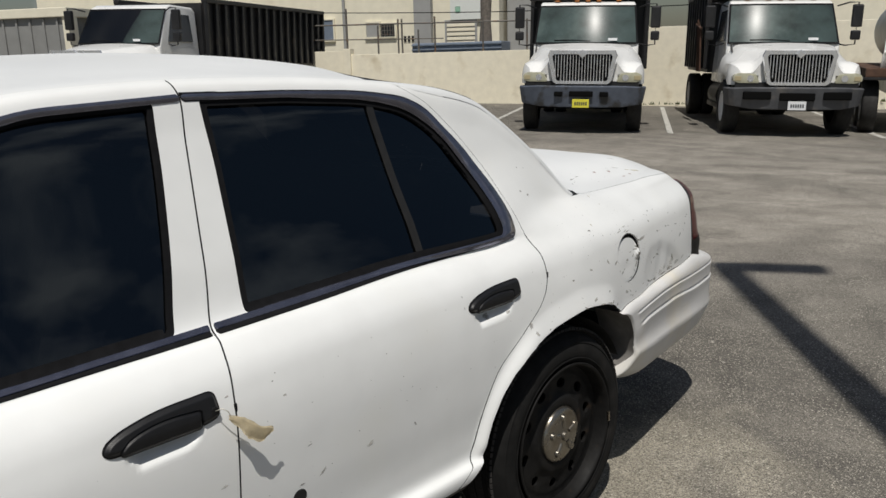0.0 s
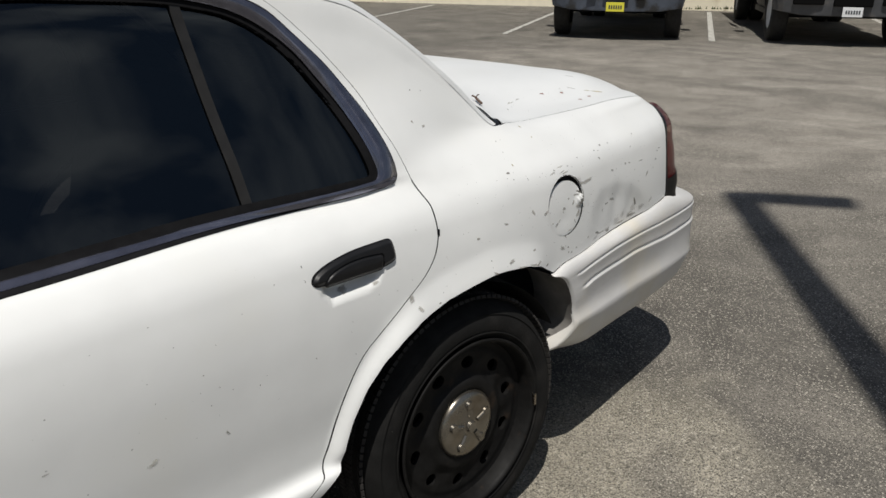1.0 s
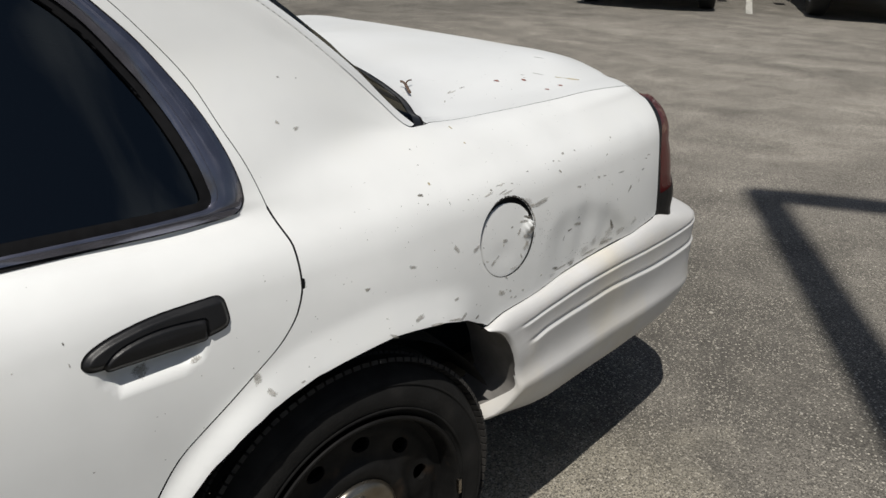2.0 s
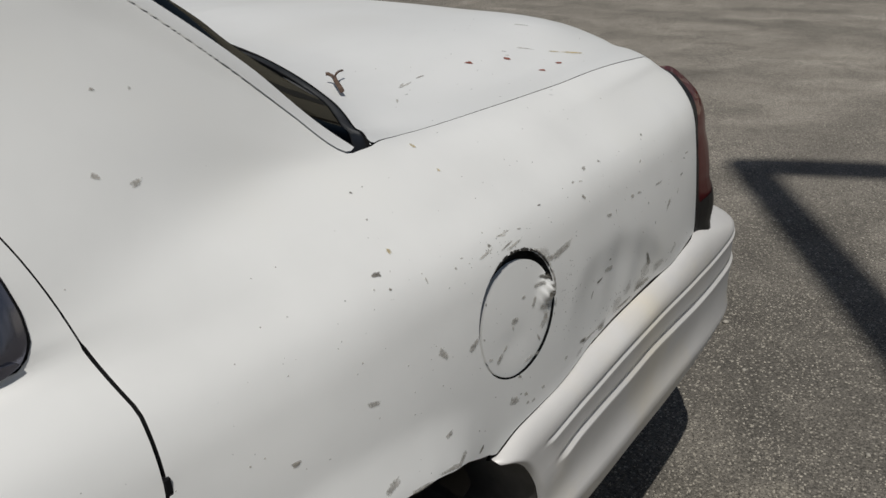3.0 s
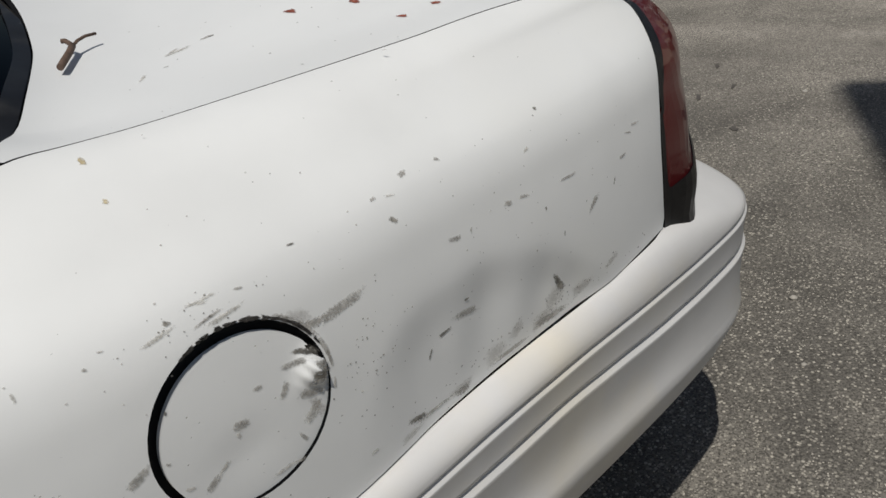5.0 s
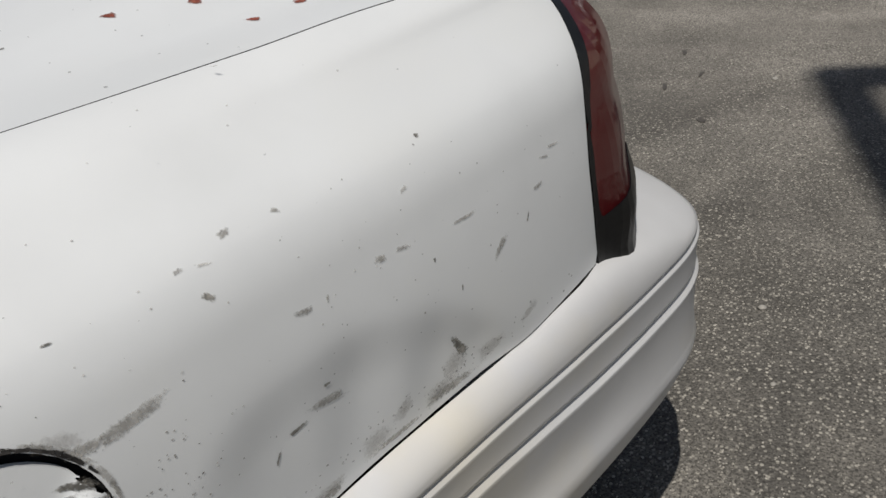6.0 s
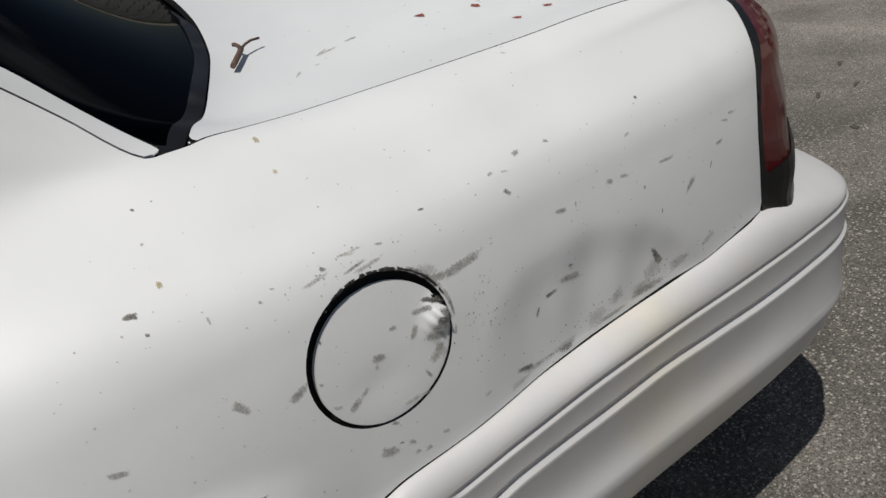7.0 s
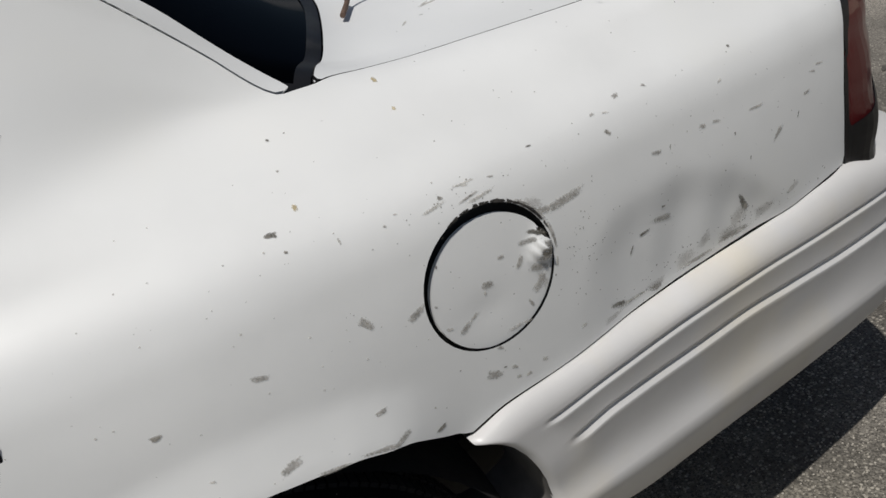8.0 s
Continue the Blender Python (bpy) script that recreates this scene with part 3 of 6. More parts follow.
def build_car():
    car = thing("sedan_car", "scuffed white four-door sedan with dark tinted windows and black steel wheels", "car")
    sd_arch, sd_farch = polysd(GX, GZ, arch_poly), polysd(GX, GZ, front_arch_poly)
    sd_rp, sd_fp = polysd(GX, GZ, rear_pane), polysd(GX, GZ, front_pane)
    sd_rp, sd_fp = np.where(SIDE > .03, .3, sd_rp), np.where(SIDE > .03, .3, sd_fp)
    sd_out = np.where(SIDE > .03, .3, polysd(GX, GZ, moulding_edge))
    up_to_rail = SIDE - roof_seam(GX) + .0006
    fuel_r = np.hypot((GX - .3705) * .96, GZ - .842)
    fuel = np.where(GY < .4, fuel_r, 9.0)

    # --- rear wing with the rear pillar
    deck_side = np.where(GX > .244, GY - deck_seam(GX), SIDE - roof_seam(GX) + .0014)
    wing = np.maximum.reduce([seam_r(GZ) + GAP - GX, -sd_arch, deck_side, GX - tail_edge(GZ), .396 - GZ,
                              np.where(GX > .27, seam_height(GX) + .0022 - GZ, -1.0)])
    near_wing = skin("rear_wing", np.maximum(wing, .0792 - fuel), PAINT, car, .012, far=False, label="white rear wing with dents and grey scuffs")
    v, f, n = trim_mesh(GRID, NORM, wing, .012)
    raw("rear_wing", [(p[0], 2 * CENTRE - p[1], p[2]) for p in v], [q[::-1] for q in f], PAINT, car, "", [(q[0], -q[1], q[2]) for q in n])
    # --- rear door and front door
    rear_door = np.maximum.reduce([GX - seam_r(GZ) + GAP, seam_b(GZ) + GAP_B - GX, .396 - GZ, up_to_rail, -(sd_rp - .0065), -sd_arch])
    rd = skin("rear_door", rear_door, PAINT, car, .014, label="white rear door with small scratches")
    front_door = np.maximum.reduce([GX - seam_b(GZ) + GAP_B, seam_f(GZ) + GAP - GX, .396 - GZ, up_to_rail, -(sd_fp - .0060)])
    fd = skin("front_door", front_door, PAINT, car, .014, label="white front door")
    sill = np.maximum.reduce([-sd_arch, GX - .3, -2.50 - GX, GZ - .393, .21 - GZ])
    skin("sill", sill, SILL, car, .02, label="sill under the doors, coloured dark for its shade")
    for pane, door, front in ((sd_rp, rd, False), (sd_fp, fd, True)):
        skin("window_pane", pane - .004, TINT, door, 0, -.012, label="dark tinted side window", turned=NORM_SOFT)
        wide = .0125
        over = (GX + 1.228) if front else (-1.000 - GX)
        inner_edge = .003 if front else .0030
        ring = np.maximum.reduce([pane - .003 - wide if front else sd_out, inner_edge - pane, over, belt(GX) + .008 - GZ])
        rail_top = 1.4465 + .0385 * (GX + 1.14) if front else 1.4435 - .02 * (GX + .80)
        door_end = (GX - seam_b(GZ) + GAP_B) if front else (seam_b(GZ) + GAP_B - GX)
        beam = np.maximum.reduce([GZ - rail_top, rail_top - (.0125 if front else .0105) - GZ, -over - .016, door_end])
        # a rounded section: the normals turn over from the inner to the outer edge
        poly = front_pane if front else rear_pane
        out_x = (polysd(GX + .002, GZ, poly) - polysd(GX - .002, GZ, poly)) / .004
        out_z = (polysd(GX, GZ + .002, poly) - polysd(GX, GZ - .002, poly)) / .004
        from_in, from_out = pane - inner_edge, (.0155 - pane) if front else -sd_out
        across = np.clip((from_in - from_out) / np.maximum(np.abs(from_in) + np.abs(from_out), 1e-4), -1, 1)
        lean = np.stack([out_x, 0 * out_x, out_z], -1)
        lean -= NORM * np.sum(lean * NORM, -1, keepdims=True)
        arched = NORM + (.75 * across - .45 * np.maximum(out_z, 0))[..., None] * lean
        arched /= np.linalg.norm(arched, axis=2, keepdims=True)
        if not front:
            skin("moulding_gasket", np.minimum(np.maximum.reduce([sd_out - .0045, .002 - pane, over, belt(GX) + .006 - GZ]), np.maximum(beam - .0045, door_end)), RUBBER, door, .006, .0012)
        # past the pane the moulding runs on along the roof rail to the door's edge
        on_rail = step(.0, .03, over)[..., None]
        drop = np.clip((GZ - rail_top) / .006 + 1, -1, 1)
        rail_turn = NORM + (.75 * drop - .45)[..., None] * (np.array((0, 0, 1.0)) - NORM * NORM[..., 2:])
        rail_turn /= np.linalg.norm(rail_turn, axis=2, keepdims=True)
        skin("window_moulding", np.minimum(ring, beam), TRIM, door, .008, .0035, label="dark grey window moulding", turned=arched * (1 - on_rail) + rail_turn * on_rail, one=True)
        skin("window_seal", np.maximum(pane - .0085, -(pane + (.005 if front else .010))), RUBBER, door, .012, -.003)
        fore_end = (GX - seam_b(GZ) + .006) if front else (seam_b(GZ) + .006 - GX)
        aft_end = (-2.15 - GX) if front else sd_out
        rise = GZ - belt(GX)
        skin("belt_moulding", np.maximum.reduce([.0060 - rise, rise - .0165, fore_end, aft_end, SIDE + .02]), TRIM, door, .010, .006, label="dark grey moulding along the window sill")
        skin("belt_rubber", np.maximum.reduce([-rise, rise - .0100, fore_end, aft_end, SIDE + .02]), RUBBER, door, .008, .003)
        inner = np.maximum.reduce([.0160 - rise, rise - .036, pane - .010, (GX + 1.23) if front else (-1.04 - GX)])
        skin("glass_wiper_strip", inner, RUBBER, door, .006, .0012)
    bar = np.abs(GX - (-.509 - .105 * (GZ - 1.02))) - .0095
    skin("window_divider", np.maximum.reduce([bar, sd_rp - .002]), DIVIDER, rd, .006, -.005)
    # --- roof with the strips beside the rear window, glass fore and aft
    arc = ((GY - CENTRE) / .7) ** 2
    back_low = boot_edge(GY)
    hole = np.maximum.reduce([screen_side(GX) - SIDE, (-.44 - .09 * arc) - GX])
    roof = np.maximum.reduce([roof_seam(GX) + .0006 + .0004 * step(-.60, -.40, GX) - SIDE, -hole, GX - .2545, (-1.50 + .10 * arc) - GX])
    skin("roof", roof, PAINT_TOP, car, .005, .0005, whole=True, label="white roof", dark=False)
    sunk = curve([(-.5, 0), (-.10, 0), (0, .001), (.05, .004), (.10, .0095), (.15, .015), (.20, .0165), (.25, .009), (.29, .001), (.32, 0), (.5, 0)])(GX) * step(.75, .45, GY)
    rear_screen = np.maximum.reduce([screen_side(GX) + .010 - SIDE, GX - back_low + .014, (-.42 - .09 * arc) - GX])
    skin("rear_screen", rear_screen, REAR_TINT, car, .004, -.003, whole=True, label="dark tinted rear window", sink=sunk, turned=NORM_PANE)
    seal = np.maximum.reduce([hole, -(rear_screen + .004), GX - back_low + .002, GX - .40, rear_screen - .07])
    skin("rear_screen_seal", seal, SEAL, car, .010, -.0015, whole=True, label="black rubber rear window seal", sink=sunk)
    fore_screen = np.maximum.reduce([-(SIDE - .03), GX - (-1.52 + .10 * arc), (-2.30 + .14 * ((GY - CENTRE) / .75) ** 2) - GX])
    skin("windscreen", fore_screen, TINT, car, .004, -.006, whole=True, label="tinted windscreen")
    # --- boot lid, bonnet, front wings
    boot = np.maximum.reduce([deck_seam(GX) + .0016 - GY, back_low - GX, GX - 1.118])
    skin("boot_lid", boot, PAINT_TOP, car, .012, whole=True, label="white boot lid with rust spots")
    gutter = np.maximum.reduce([-.085 - SIDE, back_low - .10 - GX, GX - back_low - .05, .16 - GX])
    skin("boot_gutter", gutter, DARK, car, 0, -.034, whole=True)
    # dark backing behind the panel gaps
    for gap in (np.abs(GX - seam_r(GZ)), np.abs(GX - seam_b(GZ)), np.abs(GX - seam_f(GZ)),
                np.where(GX > .22, np.abs(GY - deck_seam(GX)), 1.0), np.where((GX < .29) & (GX > -.40), np.abs(SIDE - roof_seam(GX)), 1.0)):
        gap = np.maximum.reduce([gap - .014, .39 - GZ, GX - 1.0, -sd_arch + .01, -sd_rp + .005, -sd_fp + .005, np.where(GX > 0, .72 - GZ, -1.0)])
        skin("gap_backing", gap, RUBBER, car, 0, -.0125)
    bonnet = np.maximum.reduce([-(SIDE - .01), GX - (-2.33 + .14 * ((GY - CENTRE) / .75) ** 2), -3.84 - GX])
    skin("bonnet", bonnet, PAINT_TOP, car, .012, whole=True, label="white bonnet")
    front_wing = np.maximum.reduce([GX - seam_f(GZ) + GAP, -sd_farch, SIDE - .004, -3.80 - GX, .345 - GZ, np.where(GX < -3.23, .62 - GZ, -1.0)])
    skin("front_wing", front_wing, PAINT, car, .012, label="white front wing")
    # --- tail lamps
    lens = np.maximum.reduce([tail_edge(GZ) + .0080 + .007 * step(.88, .96, GZ) - GX, .765 + .45 * (GX - 1.02) - GZ, GY - .42])
    LAMPS = {}
    bulge = GRID.copy()
    swell = step(0, .05, GX - tail_edge(GZ)) * (1 - .9 * step(.95, 1.02, GZ)) * (.013 + .010 * (1 - step(.75, .86, GZ)) + .004 * np.abs(np.sin((GZ - .72) * 36)))
    bulge += NORM * swell[..., None]
    for sign in (1, -1):
        v, f, n = trim_mesh(bulge, NORM, lens, .012)
        flip = (lambda p: p) if sign == 1 else (lambda p: (p[0], 2 * CENTRE - p[1], p[2]))
        nn = n if sign == 1 else [(q[0], -q[1], q[2]) for q in n]
        lamp = LAMPS[sign == -1] = raw("tail_lamp", [flip(p) for p in v], f if sign == 1 else [q[::-1] for q in f], RED, car, "red tail lamp with a black border", nn)
        rim = np.maximum.reduce([tail_edge(GZ) - GX, .70 - GZ, GY - .42, -(lens + .001)])
        v, f, n = trim_mesh(bulge, NORM, rim, .012, .001)
        nn = n if sign == 1 else [(q[0], -q[1], q[2]) for q in n]
        raw("lamp_border", [flip(p) for p in v], f if sign == 1 else [q[::-1] for q in f], PLASTIC, lamp, "", nn)
    # --- closed ends
    for name, gi, reach, mid_z, low in (("tail_panel", -1, .05, .86, .66), ("nose_panel", 0, -.06, .62, .40)):
        ring = GRID[gi]
        ring = ring[ring[:, 2] > low]
        ring = np.vstack([ring, [(p[0], 2 * CENTRE - p[1], p[2]) for p in ring[::-1][1:]]])
        vs, fs, m = [], [], len(ring)
        for s in np.linspace(0, 1, 9)[:-1]:
            for p in ring:
                vs.append((p[0] + reach * math.sqrt(max(0, 1 - (1 - s) ** 2)), p[1] + (CENTRE - p[1]) * s, p[2] + (mid_z - p[2]) * s))
        for a in range(7):
            for b in range(m - 1):
                q = [a * m + b, a * m + b + 1, (a + 1) * m + b + 1, (a + 1) * m + b]
                fs.append(q if reach > 0 else q[::-1])
        raw(name, vs, fs, PAINT, car)
        if name == "tail_panel":
            side_pts = [p for p in GRID[-1] if .70 < p[2] < 1.0 and p[1] < .6]
            for flip in (False, True):
                for low, high, what, material, owner in ((.786, 1.0, "lamp_face", RED, "red rear face of the tail lamp"), (.70, .792, "lamp_foot", PLASTIC, "")):
                    pts_in = [p for p in side_pts if low <= p[2] <= high]
                    lv, lf, k = [], [], len(pts_in)
                    for s in np.linspace(0, .30, 7):
                        for p in pts_in:
                            y = p[1] + (CENTRE - p[1]) * s
                            lv.append((p[0] + reach * math.sqrt(max(0, 1 - (1 - s) ** 2)) + .013, 2 * CENTRE - y - .001 if flip else y - .001, p[2] + (mid_z - p[2]) * s * .3))
                    for a in range(6):
                        for b in range(k - 1):
                            q = [a * k + b, a * k + b + 1, (a + 1) * k + b + 1, (a + 1) * k + b]
                            lf.append(q[::-1] if flip else q)
                    raw(what, lv, lf, material, LAMPS[flip], owner)
    cup = np.where(GY < .4, fuel_r, 9.0) - .089
    v, f, n = trim_mesh(GRID, NORM, cup, 0, -.016)
    raw("fuel_cup", v, f, DARK, near_wing, "", n)
    return car, near_wing, rd, fd


sedan, wing_ob, rear_door_ob, front_door_ob = build_car()


# --- bumper: swept from the wheel arch round the corner to the middle, and mirrored
ridge_x = curve([(0, .300), (.08, .402), (.2, .60), (.32, .80), (.41, .95), (.49, 1.08), (.57, 1.20), (.65, 1.272), (.74, 1.326), (.84, 1.358), (.93, 1.372), (1, 1.378)])
ridge_y = curve([(0, .058), (.08, .070), (.2, .094), (.32, .126), (.41, .150), (.49, .172), (.57, .200), (.65, .247), (.74, .367), (.84, .57), (.93, .82), (1, 1.05)])
seamt_x = curve([(0, .298), (.08, .40), (.2, .57), (.32, .76), (.41, .89), (.49, .985), (.57, 1.05), (.65, 1.09), (.74, 1.115), (.84, 1.13), (1, 1.135)])
seamt_y = curve([(0, .081), (.06, .0893), (.1, .0958), (.15, .1090), (.2, .1240), (.25, .1365), (.3, .1470), (.35, .1560), (.4, .1652), (.45, .1757), (.5, .1893), (.57, .225), (.65, .29), (.74, .40), (.84, .60), (1, 1.05)])
# heights of the two grooves and of the crest low on the face, and where the wheel arch cuts the bumper off
groove_a = curve([(0, .640), (.08, .645), (.14, .655), (.22, .663), (.3, .660), (.4, .652), (.5, .648), (.7, .645), (1, .645)])
groove_b = curve([(0, .588), (.098, .596), (.14, .607), (.2, .611), (.27, .611), (.35, .602), (.43, .592), (.55, .588), (1, .586)])
crest = curve([(0, .505), (.2, .505), (.4, .492), (.6, .488), (1, .488)])
arch_cut = curve([(.33, .335), (.40, .338), (.42, .348), (.44, .364), (.47, .384), (.50, .396), (.53, .391), (.56, .385), (.59, .374), (.62, .360), (.64, .346), (.655, .331), (.665, .317), (.675, .303), (.70, .298)])
# the section below the upper band: share of the way between two of those lines, height over it, inward offset, which groove it belongs to
LIP_A = ((.0110, 0), (.0078, 0), (.0070, .0024), (.0062, .0030), (.0040, .0032), (.0034, .0030), (.0004, -.0022), (-.0008, -.0026), (-.0050, -.0018))
LIP_B = ((.0150, .0008), (.0105, .0008), (.0096, .0036), (.0085, .0044), (.0056, .0046), (.0048, .0044), (.0002, -.0026), (-.0014, -.0032), (-.0070, -.0020))
FACE = ((.30, .0020), (.50, .0045), (.70, .0040), (.85, .0012), (.95, -.0018), (1.0, -.0030))
UNDER = ((-.010, -.0032), (-.022, -.0008), (-.036, .0045), (-.060, .0135), (-.082, .0225), (-.105, .034), (-.125, .049), (-.143, .068), (-.157, .09), (-.167, .12), (-.17, .20))
BAND = 14


def bumper_point(j, t):
    """The point of row j of the bumper's section at t, from the wheel arch (0) to the middle (1)."""
    rx, ry = float(ridge_x(t)), float(ridge_y(t))
    d = np.array([float(ridge_x(t + .004) - ridge_x(t - .004)), float(ridge_y(t + .004) - ridge_y(t - .004))])
    d /= np.linalg.norm(d)
    inward = np.array([-d[1], d[0]])
    za, zb, zc = float(groove_a(t)), float(groove_b(t)), float(crest(t))
    if j < BAND:
        sx, sy = float(seamt_x(t)), float(seamt_y(t))
        zs = float(seam_height(sx))
        u = j / BAND
        a, c = math.sin(u * math.pi / 2), 1 - math.cos(u * math.pi / 2)
        even = .10 + .50 * float(step(.42, .66, t))
        g, h = (1 - even) * a + even * u, (1 - even) * c + even * u
        return sx + (rx - sx) * g, sy + (ry - sy) * g, zs + (za + .013 - zs) * h
    j -= BAND
    deep_a, deep_b = float(step(.072, .088, t)), float(step(.094, .112, t))
    if j < 9:
        z, off = za + LIP_A[j][0], LIP_A[j][1] * deep_a
    elif j == 9:
        z, off = (za + zb) / 2, .0006
    elif j < 19:
        z, off = zb + LIP_B[j - 10][0], LIP_B[j - 10][1] * deep_b
    elif j < 25:
        u, off = FACE[j - 19]
        off *= 1 - .75 * float(step(.30, .56, t))
        z = zb - .008 + (zc - zb + .008) * u
    else:
        z, off = zc + UNDER[j - 25][0] * (.66 + .34 * float(step(.03, .20, t))), UNDER[j - 25][1]
    return rx + inward[0] * off, ry + inward[1] * off, z


def bumper_mesh():
    n, m = 150, BAND + 25 + len(UNDER)
    starts = []
    for j in range(m):
        z = bumper_point(j, .03)[2]
        starts.append(float(np.interp(float(arch_cut(z)), ridge_x(np.linspace(0, .2, 81)), np.linspace(0, .2, 81))) if j else 0.0)
    verts, faces = [], []
    for i in range(n):
        s = (i / (n - 1)) ** 1.25
        for j in range(m):
            x, y, z = bumper_point(j, starts[j] + (1 - starts[j]) * s)
            rolled = .007 * max(0, 1 - s / .010) ** 2
            verts.append((x, y + rolled, z))
    for i in range(n - 1):
        for j in range(m - 1):
            faces.append([i * m + j, i * m + j + 1, (i + 1) * m + j + 1, (i + 1) * m + j])
    k = len(verts)
    verts += [(x, 2 * CENTRE - y, z) for x, y, z in verts]
    faces += [[q + k for q in f[::-1]] for f in faces]
    return verts, faces, m


bv, bf, bm_row = bumper_mesh()
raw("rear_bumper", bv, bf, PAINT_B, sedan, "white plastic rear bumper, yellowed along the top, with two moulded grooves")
for mirror in (False, True):
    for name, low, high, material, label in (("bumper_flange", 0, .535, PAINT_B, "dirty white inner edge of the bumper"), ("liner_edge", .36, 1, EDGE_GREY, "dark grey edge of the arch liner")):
        ev, ef = [], []
        rows = [j for j in range(bm_row) if low < bv[j][2] < high]
        for j in rows:
            x, y, z = bv[j]
            wide = .004 + .055 * float(1 - step(.40, .525, z))
            for deep, back in ((0, 0), (.3 * wide, -.2 * wide), (wide, -.38 * wide)) if low == 0 else ((wide - .002, -.38 * wide + .002), (wide + .02, -.38 * wide + .002), (.14, -.38 * wide + .004)):
                ev.append((x + back, 2 * CENTRE - y - deep if mirror else y + deep, z))
        for j in range(len(rows) - 1):
            for k in range(2):
                q = [3 * j + k, 3 * j + k + 1, 3 * j + k + 4, 3 * j + k + 3]
                ef.append(q[::-1] if mirror else q)
        raw(name, ev, ef, material, sedan, label)
fv = [((-3.23 - (x - .30) * .72), y, z - .08) for x, y, z in bv]
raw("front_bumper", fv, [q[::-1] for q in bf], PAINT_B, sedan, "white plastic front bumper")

# the dark gap between wing and bumper
def seam_strip(mirror):
    gv, gf = [], []
    for i, t in enumerate(np.linspace(.0, .49, 70)):
        x = float(seamt_x(t))
        z = float(seam_height(x))
        row = (PLAIN if mirror else GRID)[int(np.argmin(np.abs(XS - x)))]
        y_wing = float(np.interp(z + .004, row[:J_RAIL, 2], row[:J_RAIL, 1]))
        for y, up in ((y_wing + .004, .007), (y_wing + .003, -.001), (y_wing + .012, -.006)):
            gv.append((x, 2 * CENTRE - y if mirror else y, z + up))
        if i:
            for k in range(2):
                q = [3 * i - 3 + k, 3 * i - 2 + k, 3 * i + 1 + k, 3 * i + k]
                gf.append(q if mirror else q[::-1])
    raw("bumper_seam_strip", gv, gf, RUBBER, sedan)


seam_strip(False)
seam_strip(True)

# --- nose: grille, lamps
g_bm = bmesh.new()
for k in range(9):
    box_bm(-4.03, -4.00, 1.05 - .36 + k * .085, 1.05 - .36 + k * .085 + .04, .56, .70, .004, g_bm)
part("grille", g_bm, PLASTIC, sedan)
for s in (-1, 1):
    lamp = part("headlamp", box_bm(-3.99, -3.86, 1.05 + s * .60 - .17, 1.05 + s * .60 + .17, .58, .72, .03), CLEAR, sedan, "clear headlamp")

# --- dark belly, arch liners, seats
part("underbody", box_bm(-3.75, .95, .36, 1.74, .28, .42, .03), DARK, sedan)
part("cabin_floor", box_bm(-2.3, .25, .25, 1.85, .40, .44), SEAT, sedan)
part("parcel_shelf", box_bm(-.30, .30, .36, 1.74, .86, .93, .02), SEAT, sedan)


def liner(cx):
    """The dark inside of a wheel arch."""
    bm = bmesh.new()
    rows = []
    for y in (.115, .20, .34, .46):
        rows.append([bm.verts.new((cx + .412 * math.cos(a) * (1.0 if y > .12 else .985), y, .34 + .385 * math.sin(a) * (1.0 if y > .12 else .985))) for a in np.linspace(.44, math.pi - .02, 30)])
    for a, b in zip(rows, rows[1:]):
        for i in range(29):
            bm.faces.new((a[i], b[i], b[i + 1], a[i + 1])).smooth = True
    bm.faces.new(rows[-1])
    return bm


for cx in (-.02, -2.913):
    ob = part("arch_liner", liner(cx), LINER, sedan)
    twin = new("arch_liner", ob.data)
    twin.parent = sedan
    twin.matrix_basis = Matrix.Translation((0, 2 * CENTRE, 0)) @ Matrix.Diagonal((1, -1, 1, 1))


def seat_bm(x, y0, y1, h):
    bm = box_bm(x - .30, x + .22, y0, y1, .44, .66, .05)
    m = Matrix.Translation((x + .26, 0, .66)) @ Matrix.Rotation(radians(14), 4, "Y")
    made = box_bm(-.07, .07, y0, y1, -.05, h, .05)
    made.transform(m)
    tmp = bpy.data.meshes.new("tmp")
    made.to_mesh(tmp)
    made.free()
    bm.from_mesh(tmp)
    bpy.data.meshes.remove(tmp)
    return bm


part("front_seat", seat_bm(-1.45, .42, .94, .62), SEAT, sedan)
part("front_seat", seat_bm(-1.45, 1.16, 1.68, .62), SEAT, sedan)
part("rear_bench", seat_bm(-.55, .34, 1.76, .52), SEAT, sedan)
part("dashboard", box_bm(-2.25, -1.95, .30, 1.80, .62, .93, .05), PLASTIC, sedan)


# --- wheels
def lathe(profile, seg, bm=None, cy=0.0):
    """Turned about the y axis: profile of (radius, y)."""
    vs, fs = [], []
    n = len(profile)
    for k in range(seg):
        a = k * math.tau / seg
        for r, y in profile:
            vs.append((r * math.cos(a), y, r * math.sin(a)))
    for k in range(seg):
        for j in range(n - 1):
            q = (k + 1) % seg
            fs.append([k * n + j, k * n + j + 1, q * n + j + 1, q * n + j])
    return vs, fs


